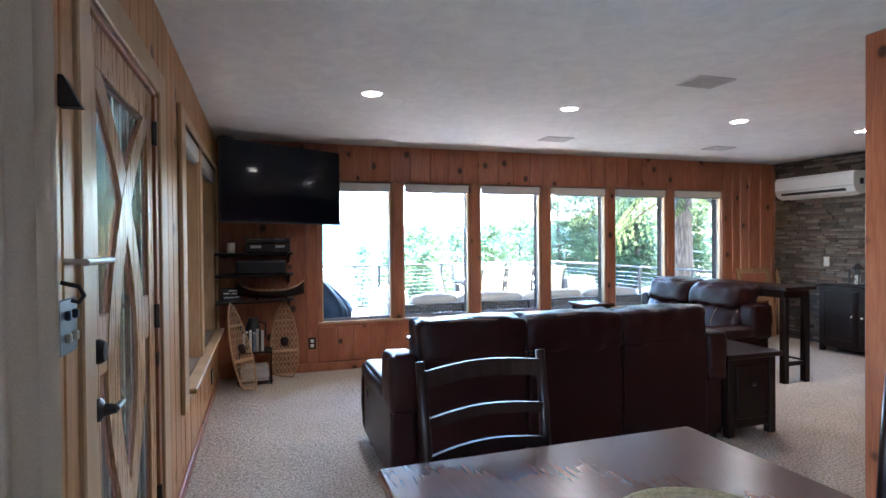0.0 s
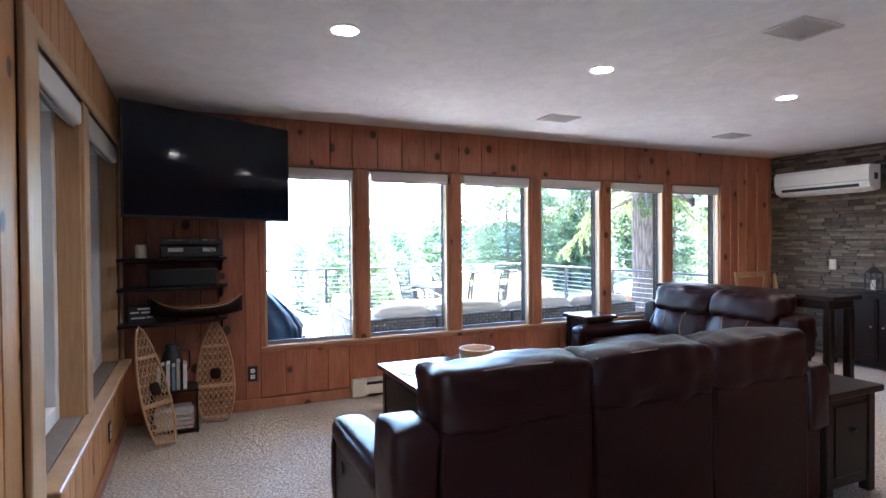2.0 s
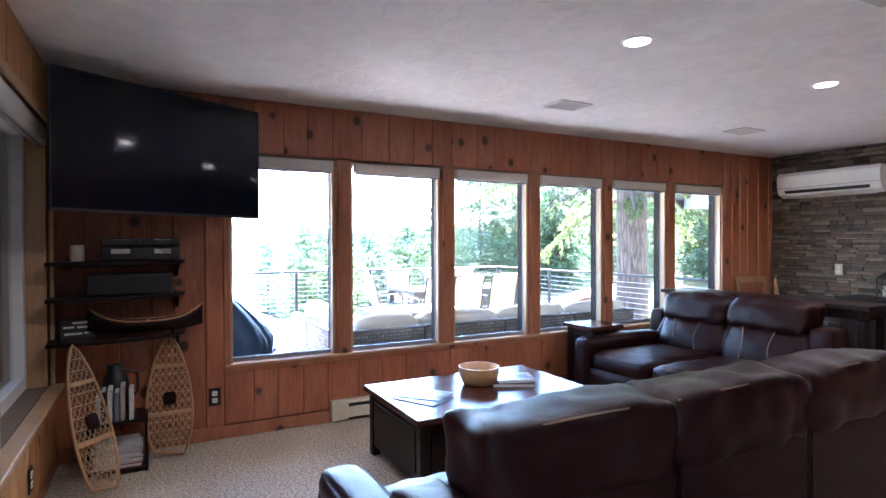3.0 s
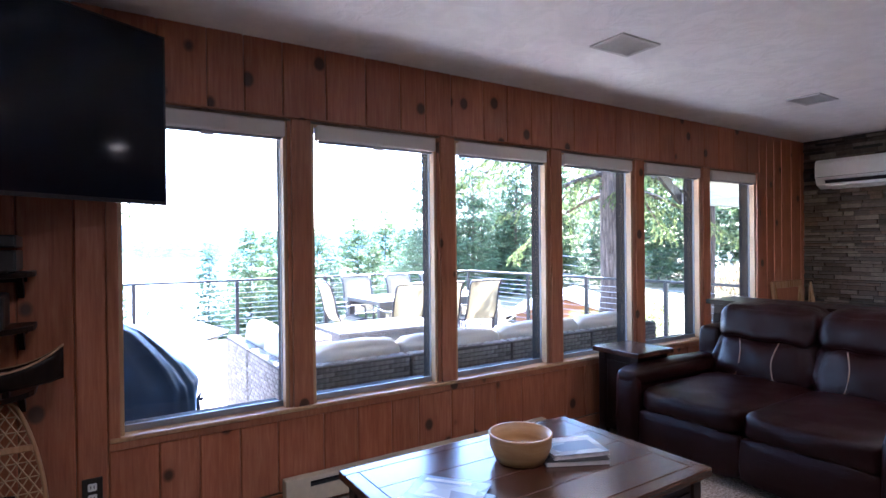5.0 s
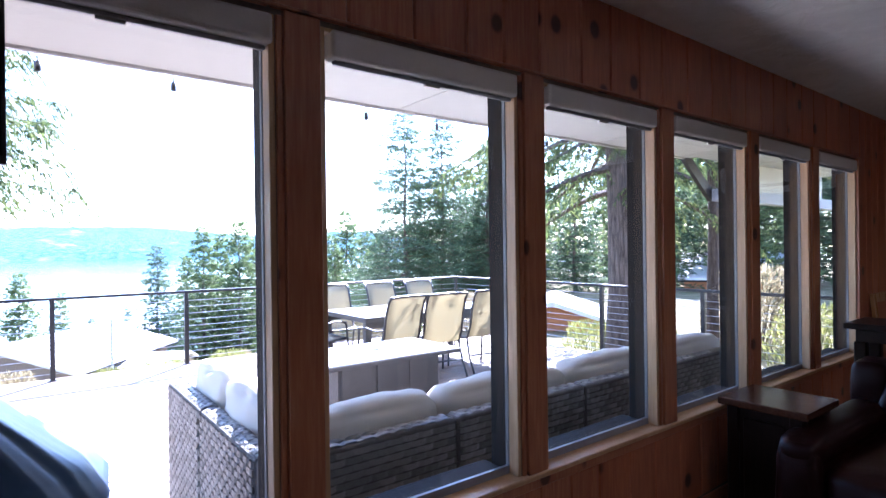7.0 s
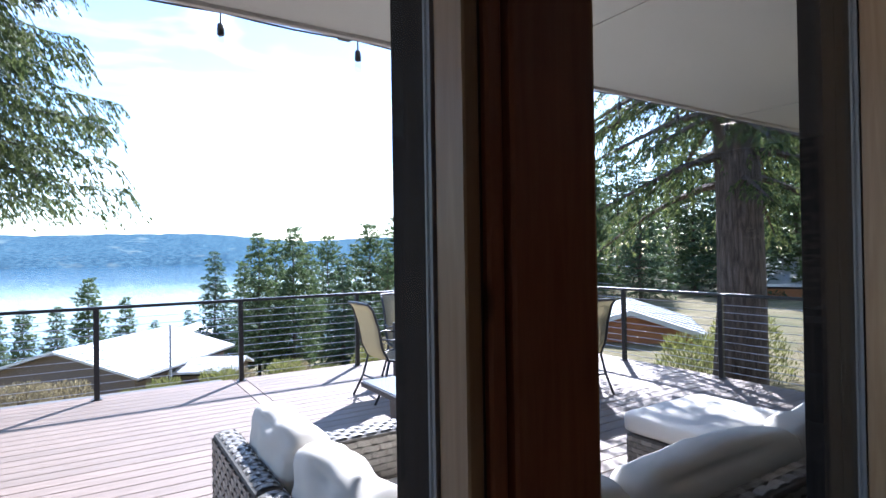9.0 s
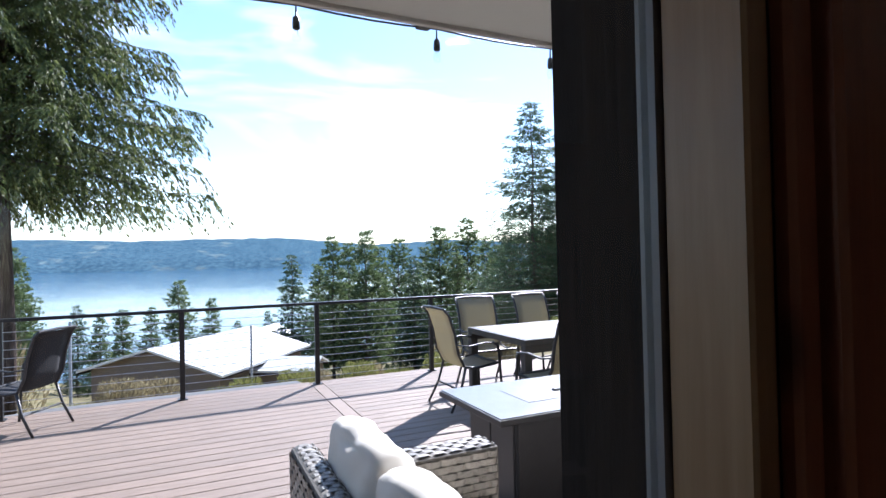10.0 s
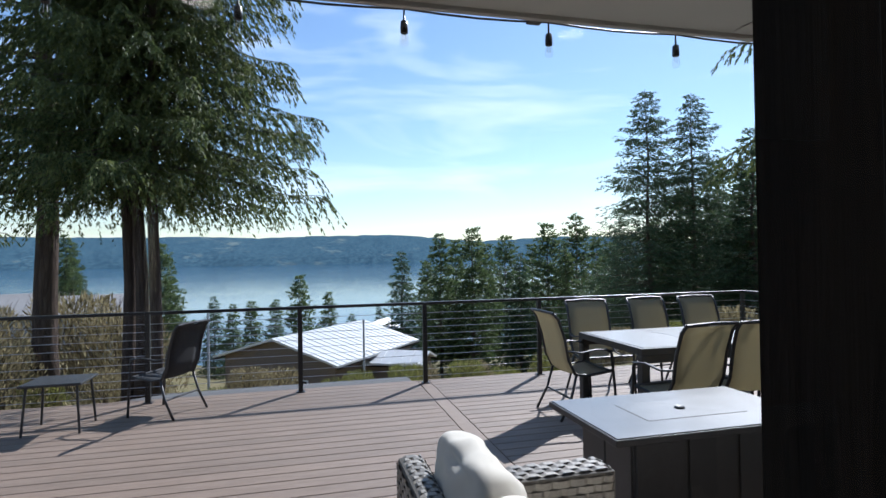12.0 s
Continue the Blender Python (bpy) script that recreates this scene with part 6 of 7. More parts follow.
def conifer_meshes(name, height, radius, clear, whorls, per, leaves, leaf, leaf_mat, bark_mat, droop=0.25, hang=0.3, trunk_r=0.15, power=0.8, ragged=0.25, aim=None, wide=0.16, clump=9, twig=0.32, sag=0.3, fuzz=0.25, tip_up=0.35, puff=0.0, dense=99.0):
    """Trunk, limbs and crown of a conifer that stands at the origin."""
    zs = [height * k / 12 for k in range(13)]
    trunk = tube([(0.04 * math.sin(z), 0.04 * math.cos(z * 1.3), z - 0.4 if z == 0 else z) for z in zs], [max(0.012, trunk_r * (1.15 if z == 0 else 1) * (1 - z / height) ** 0.8) for z in zs], 10)
    limbs = bmesh.new()
    roots, dirs, lens = [], [], []
    for k in range(whorls):
        f = (k + npr.rand()) / whorls
        z = clear + (height - clear) * f
        reach0 = radius * (1 - f) ** power + 0.12
        for j in range(per):
            z = clear + (height - clear) * min(0.985, f + (npr.rand() - 0.5) * 1.6 / whorls)
            az = 2 * math.pi * (j + npr.rand() * 0.8) / per + k * 2.4
            reach = reach0 * (1 + ragged * max(-1.6, min(1.1, npr.normal())))
            if aim is not None:
                reach *= 1 - aim[1] + aim[1] * math.cos(az - aim[0])
            if reach < 0.08:
                continue
            out = np.array([math.cos(az), math.sin(az), 0.0])
            segs = 6
            pts = []
            lift = 0.18 if f > 0.7 else 0.0
            for s in range(segs + 1):
                t = s / segs
                pts.append(out * reach * t + np.array([0, 0, z + reach * (lift * t - droop * t * t * (1 - tip_up * t * t))]))
            if reach > 0.35:
                tube(pts, [max(0.004, 0.028 * trunk_r / 0.15 * (1 - f * 0.7) * (1 - s / (segs + 1))) for s in range(segs + 1)], 4, limbs)
            m = max(3, int(leaves * reach / radius * (1.0 if z < dense else 0.25)))
            side = np.array([-out[1], out[0], 0.0])
            q = max(3, int(m / clump))
            ct = np.clip(0.12 + 0.9 * (np.arange(q) + npr.rand(q)) / q, 0, 1.0)
            sign = np.where(np.arange(q) % 2, 1.0, -1.0)
            ang = np.radians(66 - 44 * ct + npr.normal(size=q) * 9)
            tl = (reach * twig * (1 - 0.72 * ct) + 0.9 * leaf) * (0.55 + 0.7 * npr.rand(q))
            tdir = out[None] * np.cos(ang)[:, None] + side[None] * (sign * np.sin(ang))[:, None]
            perp = np.stack([-tdir[:, 1], tdir[:, 0], np.zeros(q)], 1)
            base = np.array([np.interp(ct, np.linspace(0, 1, segs + 1), [v[c] for v in pts]) for c in range(3)]).T
            pick = npr.randint(0, q, m)
            along = npr.rand(m) ** 0.8
            p = base[pick] + tdir[pick] * (tl[pick] * along)[:, None] + npr.normal(size=(m, 3)) * 0.10 * leaf
            p[:, 2] += (npr.normal(size=q) * puff * reach0)[pick] - sag * tl[pick] * along ** 2
            flip = np.where(npr.rand(m) < 0.5, -1.0, 1.0) * (0.35 + 0.5 * npr.rand(m))
            d = tdir[pick] * 0.75 + perp[pick] * flip[:, None] + npr.normal(size=(m, 3)) * fuzz
            d[:, 2] -= hang + sag * along
            roots.append(p)
            dirs.append(d)
            lens.append(leaf * (0.6 + 0.8 * npr.rand(m)))
    pos, d, L = np.concatenate(roots), np.concatenate(dirs), np.concatenate(lens)
    v, fc = blades(pos, d, L, L * wide)
    me = bpy.data.meshes.new("crown")
    me.from_pydata(v.tolist(), [], fc.tolist())
    me.materials.append(leaf_mat)
    return mesh_of("trunk", trunk, bark_mat, True), mesh_of("limbs", limbs, bark_mat), me


def plant(meshes, at, scale=1.0, rz=0.0, label="", group="", name="conifer_tree"):
    t = thing(name, at, label, "tree", group, rz=rz)
    t.scale = (scale, scale, scale)
    for n, me in zip(("trunk", "limbs", "crown"), meshes):
        o = new(n, me)
        o.parent = t
    return t


PINES = [conifer_meshes("pine", 10, 1.75, 1.2, 34, 5, 120, 0.20, PINE_LEAF, BARK, 0.04, -0.25, 0.13, 0.62, 0.3, wide=0.20, clump=11, twig=0.36, sag=-0.1, fuzz=0.55, puff=0.16),
         conifer_meshes("pine", 10, 1.5, 0.7, 36, 5, 115, 0.19, PINE_LEAF, BARK, 0.12, -0.1, 0.12, 0.7, 0.28, wide=0.20, clump=11, twig=0.36, sag=0.0, fuzz=0.55, puff=0.16),
         conifer_meshes("fir", 10, 1.9, 0.4, 40, 6, 125, 0.18, SPRUCE, BARK, 0.20, 0.1, 0.13, 0.85, 0.22, wide=0.17, clump=10, twig=0.34, sag=0.15, fuzz=0.4, puff=0.08)]


def by_bearing(u, dist, top_slope, kind, label="tall green conifer on the lake slope", group="conifers on the slope", eye=(1.63, -0.04, 1.39), spin=0.0, broad=1.0):
    """A tree on the line of sight x/y = u, with its top at that slope above the eye."""
    y = dist / math.sqrt(1 + u * u)
    x = eye[0] + u * y
    y = eye[1] + y
    g = land(x, y)
    top = eye[2] + top_slope * dist
    h = max(2.0, top - g)
    t = plant(PINES[kind], (x, y, g - 0.1), h / 10, spin, label, group)
    t.scale = (h / 10 * broad, h / 10 * broad, h / 10)
    return t


# on the slope between deck and lake: bearing, distance, slope of the top
for k, (u, dist, s, kind) in enumerate(((0.172, 46, 0.012, 2), (0.245, 52, 0.042, 1), (0.275, 60, 0.030, 1), (0.308, 50, 0.050, 0), (0.335, 56, 0.022, 1), (0.375, 62, 0.035, 0), (0.405, 48, 0.006, 2), (0.463, 55, 0.055, 0), (0.43, 70, 0.02, 1),
                                        (0.525, 58, 0.068, 0), (0.50, 44, 0.01, 1), (0.57, 50, 0.035, 1), (0.60, 40, 0.02, 0), (-0.01, 75, -0.03, 0), (0.04, 80, -0.06, 1), (-0.05, 66, -0.07, 1), (-0.09, 78, -0.072, 0), (-0.12, 70, -0.075, 1), (0.13, 62, -0.085, 2),
                                        (-0.232, 60, 0.028, 0), (-0.218, 70, -0.02, 1), (-0.37, 66, 0.042, 1), (-0.36, 80, 0.03, 2), (-0.53, 60, 0.04, 1), (-0.60, 75, 0.05, 0), (0.08, 60, -0.10, 1), (-0.15, 82, -0.06, 2), (0.22, 75, -0.01, 0))):
    by_bearing(u, dist, s, kind, spin=37.0 * k)
# wooded bank to the side
for k, (u, dist, s, kind) in enumerate(((0.95, 26, 0.20, 2), (1.10, 34, 0.16, 1), (1.02, 42, 0.22, 0), (1.3, 30, 0.15, 2), (1.55, 36, 0.22, 1), (1.8, 32, 0.25, 2), (2.2, 34, 0.20, 0), (2.6, 30, 0.28, 1), (2.0, 46, 0.3, 0), (1.2, 52, 0.2, 1), (3.2, 36, 0.3, 2), (2.9, 44, 0.32, 0), (1.42, 44, 0.2, 2), (0.86, 38, 0.15, 1), (0.78, 48, 0.11, 0), (0.70, 44, 0.06, 1), (0.74, 34, 0.04, 2))):
    by_bearing(u, dist, s, kind, "dark conifer on the wooded bank", "conifers on the bank", spin=53.0 * k, broad=1.2)
# the spruce group beyond the far deck corner
SPRUCES = conifer_meshes("spruce", 10, 2.55, 0.5, 42, 8, 280, 0.12, SPRUCE, BARK, 0.16, 0.12, 0.10, 0.85, 0.30, wide=0.13, clump=12, twig=0.33, sag=0.25, fuzz=0.33, tip_up=1.1, puff=0.05)
for u, dist, s, sc in ((0.693, 25, 0.277, 1), (0.802, 26, 0.262, 1), (0.935, 28, 0.132, 1), (0.63, 30, 0.06, 1), (0.86, 33, 0.10, 1)):
    y = dist / math.sqrt(1 + u * u)
    x = 1.6 + u * y
    g = land(x, y)
    plant(SPRUCES, (x, y, g - 0.2), (1.43 + s * dist - g + 0.2) / 10, 60 * u * 10, "tall dark spruce beyond the deck railing", "spruces beyond the deck", "spruce_tree")

# the big cedars at the driveway: trunks rise high out of view
CEDARS = [conifer_meshes("cedar", 15, 2.75, 4.3, 36, 7, 1500, 0.078, CEDAR, BARK_DARK, 0.42, 0.75, 0.11, 0.5, 0.18, (0.0, 0.10), wide=0.15, clump=30, twig=0.34, sag=1.0, fuzz=0.25, tip_up=0.55, dense=9.6),
          conifer_meshes("cedar", 16, 2.2, 4.5, 34, 6, 620, 0.078, CEDAR, BARK_DARK, 0.42, 0.75, 0.13, 0.55, 0.2, wide=0.15, clump=30, twig=0.34, sag=1.0, fuzz=0.25, tip_up=0.5, dense=9.6),
          conifer_meshes("cedar", 16, 2.3, 4.7, 28, 6, 430, 0.085, CEDAR, BARK_DARK, 0.40, 0.7, 0.25, 0.6, 0.25, wide=0.15, clump=30, twig=0.32, sag=0.9, fuzz=0.25, tip_up=0.5, dense=9.6)]
for x, y, kind, rz, sc in ((-1.0, 10.8, 0, 0, 1.0), (-1.28, 11.0, 1, 40, 0.95), (-1.5, 11.1, 1, 120, 0.9), (-3.95, 14.0, 2, 200, 1.1), (-7.4, 15.5, 2, 300, 1.0)):
    plant(CEDARS[kind], (x, y, land(x, y) - 0.1), sc, rz, "big dark cedar with drooping sprays beside the driveway", "cedars at the driveway", "cedar_tree")
# old fir close to the side railing
BIG = conifer_meshes("big_fir", 19, 3.1, 3.4, 42, 6, 1100, 0.075, CEDAR, BARK, 0.5, 0.7, 0.33, 0.75, 0.2, (1.0, 0.28), wide=0.15, clump=28, twig=0.26, sag=0.9, fuzz=0.22, tip_up=0.3, dense=9.5)
plant(BIG, (9.05, 3.85, land(9.05, 3.85) - 0.1), 1.0, 0, "old fir with thick furrowed trunk close to the railing", "", "fir_tree")
plant(CEDARS[1], (12.6, 4.2, land(12.6, 4.2) - 0.1), 0.95, 70, "dark cedar beyond the side railing", "", "cedar_tree")


def shrub_mesh(n, r, h, leaf, mat, name="shrub"):
    az, el = npr.rand(n) * 2 * math.pi, npr.rand(n)
    rad = r * np.sqrt(npr.rand(n)) * (1 - 0.5 * el)
    pos = np.stack([rad * np.cos(az), rad * np.sin(az), el * h], 1)
    d = np.stack([np.cos(az) * 0.5, np.sin(az) * 0.5, 0.6 + npr.rand(n)], 1) + npr.normal(size=(n, 3)) * 0.35
    L = leaf * (0.5 + npr.rand(n))
    v, f = blades(pos, d, L, L * 0.12)
    me = bpy.data.meshes.new(name)
    me.from_pydata(v.tolist(), [], f.tolist())
    me.materials.append(mat)
    return me


def stems_mesh(n, r, h, mat):
    bm = bmesh.new()
    for k in range(n):
        az, q = npr.rand() * 6.283, npr.rand()
        tube([(0.25 * r * q * math.cos(az), 0.25 * r * q * math.sin(az), -0.2), (0.6 * r * q * math.cos(az), 0.6 * r * q * math.sin(az), h * 0.5), (r * q * math.cos(az + 0.3), r * q * math.sin(az + 0.3), h * (0.7 + 0.4 * npr.rand()))], [0.012, 0.008, 0.003], 4, bm)
    return mesh_of("stems", bm, mat)


BUSH = [(shrub_mesh(3600, 1.0, 1.3, 0.10, BRUSH), stems_mesh(26, 1.0, 1.4, BARK)), (shrub_mesh(3000, 0.9, 1.0, 0.085, SHRUB), stems_mesh(16, 0.8, 0.9, BARK))]
bush_at = [(-7.0 + 1.0 * k + 0.5 * npr.rand(), 12.4 + 2.0 * npr.rand(), 0 if npr.rand() < 0.75 else 1, 0.75 + 0.5 * npr.rand()) for k in range(6)]
bush_at += [(-16 + 1.5 * k + npr.rand(), 16 + 6 * npr.rand(), 0, 1.4 + 0.9 * npr.rand()) for k in range(9)]
bush_at += [(-0.6 + 0.8 * k + 0.5 * npr.rand(), 11.6 + 1.6 * npr.rand(), 1 if npr.rand() < 0.5 else 0, 0.55 + 0.35 * npr.rand()) for k in range(8)]
bush_at += [(5.0 + 0.7 * k + 0.4 * npr.rand(), 11.5 + 3 * npr.rand(), 0 if npr.rand() < 0.7 else 1, 0.55 + 0.35 * npr.rand()) for k in range(9)]
bush_at += [(10.4, 9.8, 0, 0.8), (9.5, 4.9, 1, 0.8), (11.2, 5.0, 1, 1.0), (12.6, 2.4, 1, 1.1), (14.0, 4.0, 0, 1.3)]
for x, y, kind, s in bush_at:
    b = thing("shrub", (x, y, land(x, y)), ("dry brown brush", "yellow-green shrub")[kind] + " on the slope below the deck", "shrub", "shrubs on the slope", rz=90 * npr.rand())
    b.scale = (s, s, s)
    for n, me in zip(("leaves", "stems"), BUSH[kind]):
        o = new(n, me)
        o.parent = b

# ---- wicker sectional ----
def weave(origin, u, v, n, wide, high, cell=(0.075, 0.030), lift=0.011):
    """Woven strands over a rectangle: each strand a bowed strip, passing over in turn."""
    o, u, v, n = (Vector(p) for p in (origin, u, v, n))
    verts, faces = [], []
    cols, rows = int(wide / cell[0]), int(high / cell[1])
    cw, chh = wide / cols, high / rows
    for r in range(rows):
        for c in range(-1, cols + 1):
            a = (c + (0.5 if r % 2 else 0.0)) * cw
            a0, a1 = max(0.0, a - 0.08 * cw), min(wide, a + 0.92 * cw)
            if a1 - a0 < 0.006:
                continue
            b0, b1 = r * chh + 0.003, (r + 1) * chh - 0.003
            k = len(verts)
            for s, up in ((0.0, 0.0005), (0.25, lift * 0.8), (0.75, lift * 0.8), (1.0, 0.0005)):
                for b in (b0, b1):
                    verts.append(o + u * (a0 + (a1 - a0) * s) + v * b + n * up)
            for i in range(3):
                faces.append((k + 2 * i, k + 2 * i + 2, k + 2 * i + 3, k + 2 * i + 1))
    return [tuple(p) for p in verts], faces


def wicker_block(name, lo, hi, parent, sides):
    """A solid core dressed with weave on the given sides (x-, x+, y-, y+, z+)."""
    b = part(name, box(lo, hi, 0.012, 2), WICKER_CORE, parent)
    lo, hi = Vector(lo), Vector(hi)
    W, D, H = hi - lo
    e = 0.012
    spec = {"y-": ((lo.x + e, lo.y, lo.z + e), (1, 0, 0), (0, 0, 1), (0, -1, 0), W - 2 * e, H - 2 * e), "y+": ((hi.x - e, hi.y, lo.z + e), (-1, 0, 0), (0, 0, 1), (0, 1, 0), W - 2 * e, H - 2 * e),
            "x-": ((lo.x, hi.y - e, lo.z + e), (0, -1, 0), (0, 0, 1), (-1, 0, 0), D - 2 * e, H - 2 * e), "x+": ((hi.x, lo.y + e, lo.z + e), (0, 1, 0), (0, 0, 1), (1, 0, 0), D - 2 * e, H - 2 * e),
            "z+": ((lo.x + e, lo.y + e, hi.z), (1, 0, 0), (0, 1, 0), (0, 0, 1), W - 2 * e, D - 2 * e)}
    for s in sides:
        v, f = weave(*spec[s])
        tagged(soup("weave", v, f, WICKER, b), kind="stuff")
    return b


def sofa_module(at, w, d, backs, arm=None, label="wicker sectional seat with cream cushions", seed=0):
    """A seat w by d; backs: which sides carry a back (y-, x-)."""
    m = thing("wicker_sofa", at, label, "outdoor sofa", "outdoor sectional")
    t, H, S = 0.10, 0.74, 0.30
    wicker_block("seat_base", (0.0 if "x-" not in backs else t + 0.001, 0.0 if "y-" not in backs else t + 0.001, 0.04), (w, d, S), m, ("y+", "x+"))
    if "y-" in backs:
        wicker_block("backrest", (0, 0, 0.04), (w, t, H), m, ("y-", "z+"))
    if "x-" in backs:
        wicker_block("backrest", (0, 0.0 if "y-" not in backs else t + 0.001, 0.04), (t, d, H), m, ("x-", "z+", "x+") if arm is None else ("x-", "z+", "y+", "x+"))
    if arm == "y+":
        wicker_block("arm", (t + 0.001, d - 0.16, S + 0.001), (w, d, 0.65), m, ("y-", "y+", "x+", "z+"))
    x0 = t + 0.01 if "x-" in backs else 0.006
    y0 = t + 0.01 if "y-" in backs else 0.006
    y1 = d - 0.165 if arm == "y+" else d - 0.006
    part("seat_cushion", cushion((x0, y0, S + 0.002), (w - 0.006, y1, S + 0.15), 0.012, 10, 0.34, seed), CUSHION, m, smooth=True)
    if "y-" in backs:
        bc = part("back_cushion", cushion((x0 + (0.14 if "x-" in backs else 0), y0, S + 0.12), (w - 0.008, y0 + 0.2, H + 0.085), 0.028, 14, 0.36, seed + 3, 0.013), CUSHION, m, smooth=True)
    if "x-" in backs:
        part("back_cushion", cushion((x0, y0 + (0.0 if "y-" not in backs else 0.2), S + 0.12), (x0 + 0.16, y1, H + 0.14), 0.026, 16, 0.36, seed + 5, 0.022), CUSHION, m, smooth=True)
    for x in (0.04, w - 0.04):
        for y in (0.04, d - 0.04):
            part("foot", lathe([(0.018, 0), (0.02, 0.0405)], 8), BLACK, m).location = (x, y, 0)
    return m


sofa_module((1.98, 0.50, DZ), 0.88, 0.90, ("y-", "x-"), seed=1, label="wicker corner seat with cream cushions")
sofa_module((1.98, 1.41, DZ), 0.88, 0.72, ("x-",), arm="y+", seed=2, label="wicker end seat with arm and cream cushion")
for k in range(3):
    sofa_module((2.865 + 0.905 * k, 0.50, DZ), 0.90, 0.88, ("y-",), seed=4 + k)
ot = thing("wicker_ottoman", (4.55, 1.44, DZ), "wicker ottoman with thick cream cushion", "ottoman", "outdoor sectional")
wicker_block("base", (0.02, 0.02, 0.04), (0.84, 0.66, 0.27), ot, ("x-", "y-", "y+", "x+"))
part("cushion", cushion((0, 0, 0.272), (0.86, 0.68, 0.42), 0.010, 10, 0.3, 3), CUSHION, ot, smooth=True)
for x in (0.05, 0.81):
    for y in (0.05, 0.63):
        part("foot", lathe([(0.018, 0), (0.02, 0.0405)], 8), BLACK, ot).location = (x, y, 0)
th = thing("folded_throw", (3.35, 1.2, DZ + 0.425), "small folded dusty-pink throw on the seat cushion", "throw")
part("cloth", cushion((-0.16, -0.10, 0.0), (0.16, 0.10, 0.05), 0.012, 8, 0.4, 5, 0.02), plain("pink_cloth", (0.42, 0.17, 0.17), 0.9), th, smooth=True)

# ---- fire table ----
ft = thing("fire_table", (3.10, 2.36, DZ), "charcoal fire table with a pale tiled top", "fire table")
part("top", box((0, 0, 0.585), (1.30, 0.77, 0.62), 0.004), TABLE_METAL, ft)
part("top_tile", box((0.012, 0.012, 0.6205), (1.288, 0.758, 0.626), 0.002), FIRE_TILE, ft)
lid = part("burner_lid", box((0.33, 0.22, 0.6265), (0.97, 0.55, 0.6285), 0.001), FIRE_TILE, ft)
part("lid_groove", box((0.326, 0.216, 0.6262), (0.974, 0.554, 0.6268)), TABLE_METAL, ft)
part("handle", lathe([(0.03, 0.0), (0.03, 0.006), (0.022, 0.012), (0.008, 0.010)], 18), BLACK, lid).location = (0.65, 0.385, 0.6285)
part("body", box((0.17, 0.12, 0.02), (1.13, 0.65, 0.584), 0.004), TABLE_METAL, ft)
for x0, x1 in ((0.18, 0.48), (0.50, 0.80), (0.82, 1.12)):
    for y in (0.108, 0.651):
        part("side_panel", box((x0, y, 0.05), (x1, y + 0.011, 0.56), 0.003), TABLE_METAL, ft)
for y0, y1 in ((0.13, 0.38), (0.39, 0.64)):
    for x in (0.158, 1.131):
        part("side_panel", box((x, y0, 0.05), (x + 0.011, y1, 0.56), 0.003), TABLE_METAL, ft)
part("plinth", box((0.2, 0.15, 0), (1.1, 0.62, 0.02)), BLACK, ft)

# ---- outdoor dining set ----
ot = thing("patio_table", (4.40, 4.08, DZ), "long charcoal patio dining table with pale top", "patio table")
TLn, TD = 2.1, 1.12
for k in range(3):
    part("top_panel", box((0.05 + 0.667 * k + 0.003, 0.05, 0.705), (0.05 + 0.667 * (k + 1) - 0.003, TD - 0.05, 0.722), 0.003), TABLE_TILE, ot)
for lo, hi in (((0, 0), (TLn, 0.05)), ((0, TD - 0.05), (TLn, TD)), ((0, 0.05), (0.05, TD - 0.05)), ((TLn - 0.05, 0.05), (TLn, TD - 0.05))):
    part("rim", box((*lo, 0.66), (*hi, 0.72), 0.004), TABLE_METAL, ot)
for x0 in (0.0, TLn - 0.08):
    for y0 in (0.0, TD - 0.08):
        part("leg", box((x0 + 0.001, y0 + 0.001, 0), (x0 + 0.08, y0 + 0.08, 0.66), 0.005), TABLE_METAL, ot)
part("apron", box((0.08, 0.02, 0.59), (TLn - 0.08, 0.045, 0.66)), TABLE_METAL, ot)
part("apron", box((0.08, TD - 0.045, 0.59), (TLn - 0.08, TD - 0.02, 0.66)), TABLE_METAL, ot)


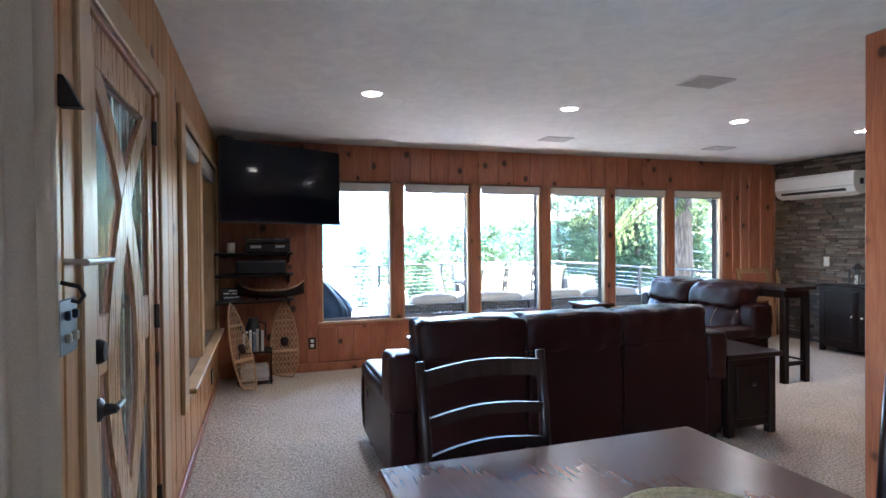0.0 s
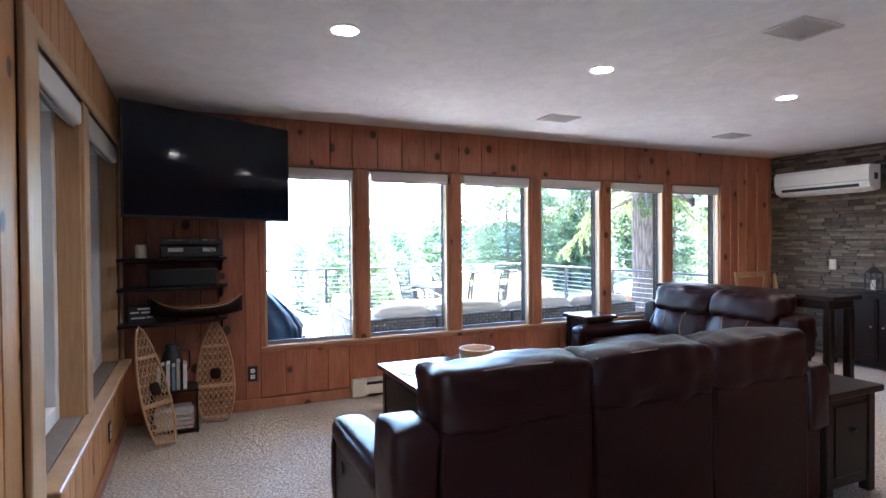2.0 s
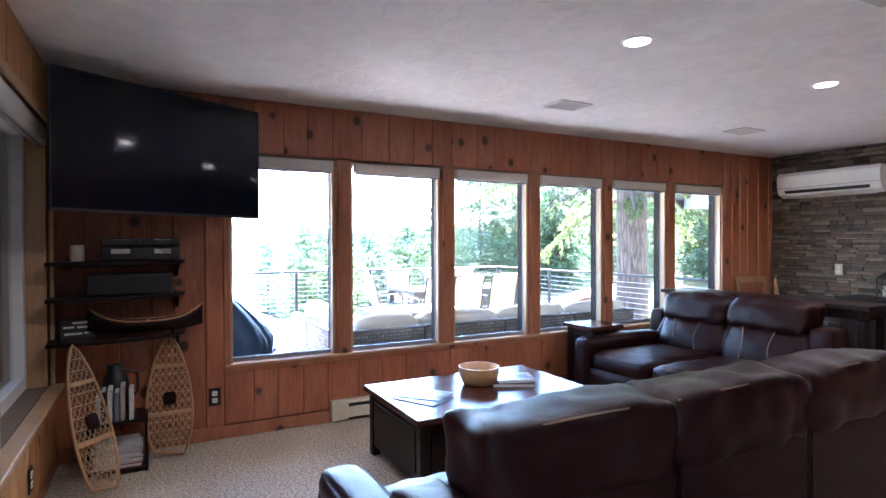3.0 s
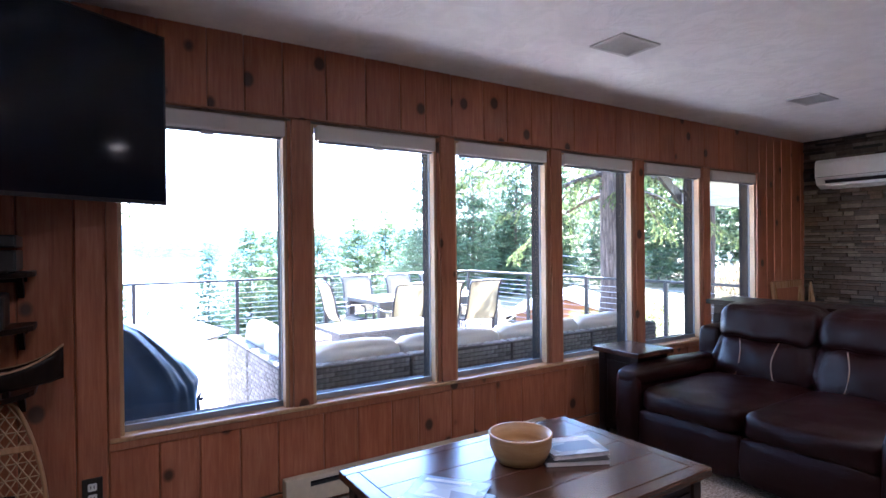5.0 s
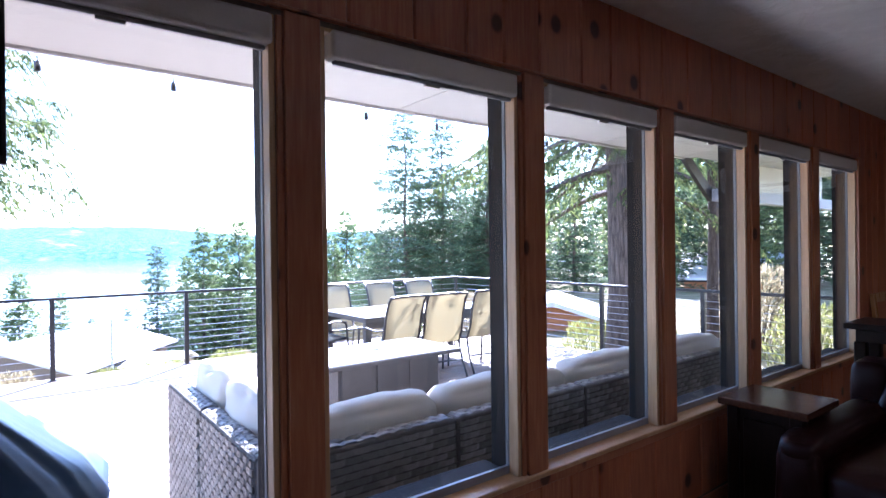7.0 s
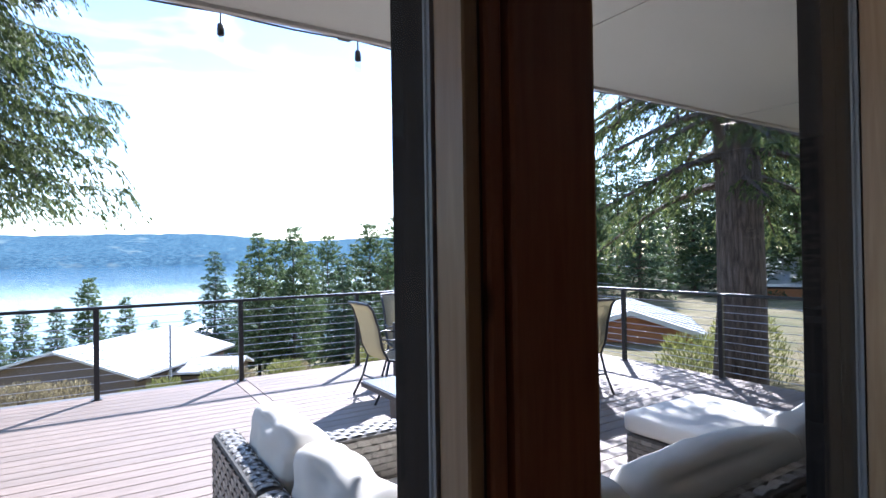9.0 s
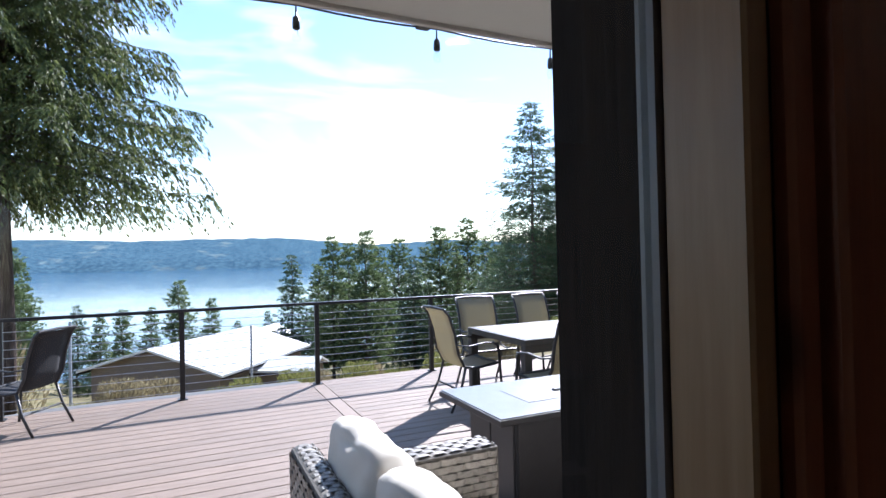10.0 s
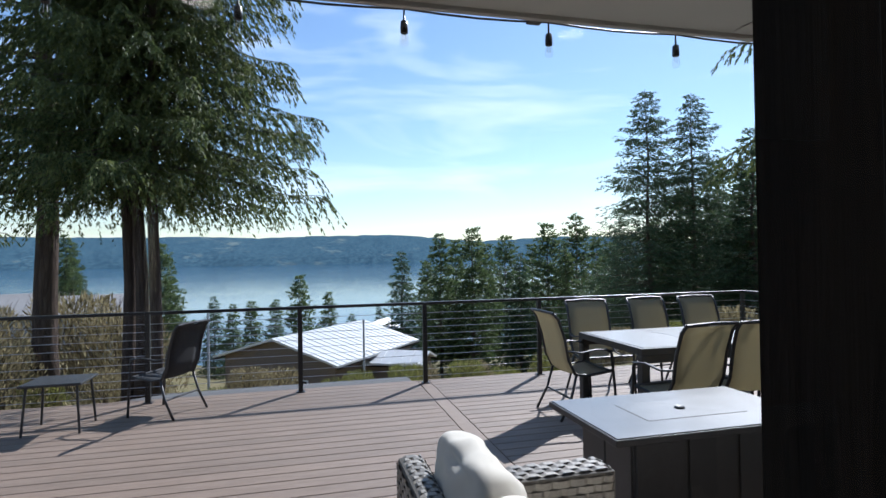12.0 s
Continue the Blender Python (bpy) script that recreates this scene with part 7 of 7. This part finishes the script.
def sling_chair(at, rz, label="charcoal patio chair with tan mesh sling", name="patio_chair", mat=SLING, group="patio dining chairs"):
    """Faces local +y."""
    c = thing(name, at, label, "patio chair", group, rz=rz)
    w = 0.25
    back = [(0.0, 0.20, 0.43), (0.0, -0.05, 0.40), (0.0, -0.17, 0.42), (0.0, -0.235, 0.55), (0.0, -0.27, 0.75), (0.0, -0.33, 0.93), (0.0, -0.38, 0.99)]
    for s in (-1, 1):
        part("side_frame", tube([(s * w, y, z) for x, y, z in back], 0.014, 8), TABLE_METAL, c, smooth=True)
        part("rear_leg", tube([(s * w, -0.16, 0.41), (s * (w + 0.01), -0.22, 0.2), (s * (w + 0.015), -0.33, 0.0)], 0.013, 8), TABLE_METAL, c, smooth=True)
        part("front_leg", tube([(s * (w + 0.01), 0.25, 0.0), (s * (w + 0.01), 0.23, 0.3), (s * (w + 0.015), 0.20, 0.60), (s * (w + 0.02), 0.14, 0.64)], 0.013, 8), TABLE_METAL, c, smooth=True)
        part("armrest", tube([(s * (w + 0.02), 0.20, 0.625), (s * (w + 0.025), 0.05, 0.645), (s * (w + 0.02), -0.12, 0.62), (s * w, -0.255, 0.64)], 0.017, 8, flat=0.5), TABLE_METAL, c, smooth=True)
    part("top_bar", tube([(-w, -0.38, 0.99), (0, -0.395, 1.0), (w, -0.38, 0.99)], 0.014, 8), TABLE_METAL, c)
    part("front_bar", tube([(-w, 0.20, 0.43), (w, 0.20, 0.43)], 0.013, 8), TABLE_METAL, c)
    part("stretcher", tube([(-w, -0.22, 0.2), (w, -0.22, 0.2)], 0.010, 6), TABLE_METAL, c)
    fine = []
    for a, b in zip(back, back[1:]):
        for k in range(4):
            t = k / 4
            fine.append((a[1] + (b[1] - a[1]) * t, a[2] + (b[2] - a[2]) * t))
    fine.append(back[-1][1:])
    bm = bmesh.new()
    rows = [[bm.verts.new((x, y - 0.012 * (1 - (x / 0.24) ** 2), z - 0.010 * (1 - (x / 0.24) ** 2))) for x in (-0.24, -0.12, 0, 0.12, 0.24)] for y, z in fine]
    for A, B in zip(rows, rows[1:]):
        for i in range(4):
            bm.faces.new((A[i], A[i + 1], B[i + 1], B[i]))
    sl = part("sling", bm, mat, c, smooth=True)
    sl.modifiers.new("thick", "SOLIDIFY").thickness = 0.003
    return c


pc = sling_chair((4.22, 4.86, DZ), -90)
for x, y, rz in ((4.79, 5.42, 178), (5.63, 5.45, 184), (6.30, 5.42, 180), (4.57, 3.86, 6), (5.18, 3.84, -8), (5.86, 3.86, -5)):
    copy_thing(pc, pose(x, y, DZ, 0, 0, rz))
lc = sling_chair((0.24, 6.06, DZ), 62, "black woven patio chair by the railing", "lounge_chair", BLACK_SOFT, "chairs by the railing")
lc.scale = (0.92, 0.92, 0.92)
copy_thing(lc, pose(-1.42, 5.55, DZ, 0, 0, -80))
tb = thing("patio_side_table", (-0.58, 5.75, DZ), "small grey metal patio side table", "side table")
part("top", box((-0.25, -0.22, 0.43), (0.25, 0.22, 0.455), 0.008, 2), TABLE_METAL, tb)
for sx in (-1, 1):
    for sy in (-1, 1):
        part("leg", tube([(sx * 0.2, sy * 0.17, 0.43), (sx * 0.23, sy * 0.2, 0.0)], 0.011, 6), TABLE_METAL, tb)

# ---- covered grill outside the first window ----
gr = thing("covered_grill", (0.965, 0.80, DZ), "barbecue grill under a dark navy vinyl cover", "grill")
bm = bmesh.new()
NA = 96
prof = [(0.0, 1.02, 0.0), (0.10, 1.03, 0.01), (0.30, 1.01, 0.01), (0.55, 1.0, 0.0), (0.72, 0.99, 0.0), (0.84, 0.86, 0.02), (0.95, 0.66, 0.02), (1.04, 0.48, 0.0), (1.10, 0.28, 0.0), (1.115, 0.05, 0.0)]
fine = []
for p, q in zip(prof, prof[1:]):
    for i in range(4):
        fine.append(tuple(u + (v - u) * i / 4 for u, v in zip(p, q)))
rings = []
for z, sc, o in fine + [prof[-1]]:
    ring = []
    for k in range(NA):
        a = 2 * math.pi * k / NA
        ca, sa = math.cos(a), math.sin(a)
        ex = 0.5
        x = 0.56 * sc * math.copysign(abs(ca) ** ex, ca)
        y = 0.30 * (0.6 + 0.4 * sc) * math.copysign(abs(sa) ** ex, sa) * (1 if sc > 0.1 else 0.2)
        w = 0.06 * noise.noise(Vector((ca * 2.2, sa * 2.2, z * 3.5))) + 0.045 * (1.0 - 0.6 * z) * noise.noise(Vector((ca * 8, sa * 8, z * 1.4)))
        ring.append(bm.verts.new((x * (1 + w * 1.2), y * (1 + w * 2), z + 0.02 * noise.noise(Vector((x * 4, y * 4, z))) * (z > 0))))
    rings.append(ring)
for A, B in zip(rings, rings[1:]):
    for i in range(NA):
        bm.faces.new((A[i], A[(i + 1) % NA], B[(i + 1) % NA], B[i]))
bm.faces.new(rings[0][::-1])
bm.faces.new(rings[-1])
part("cover", bm, COVER, gr, smooth=True)
part("strap", tube([(0.575, -0.1, 0.6), (0.60, 0.0, 0.62), (0.585, 0.1, 0.55), (0.60, 0.12, 0.42)], 0.012, 6), BLACK_SOFT, gr)
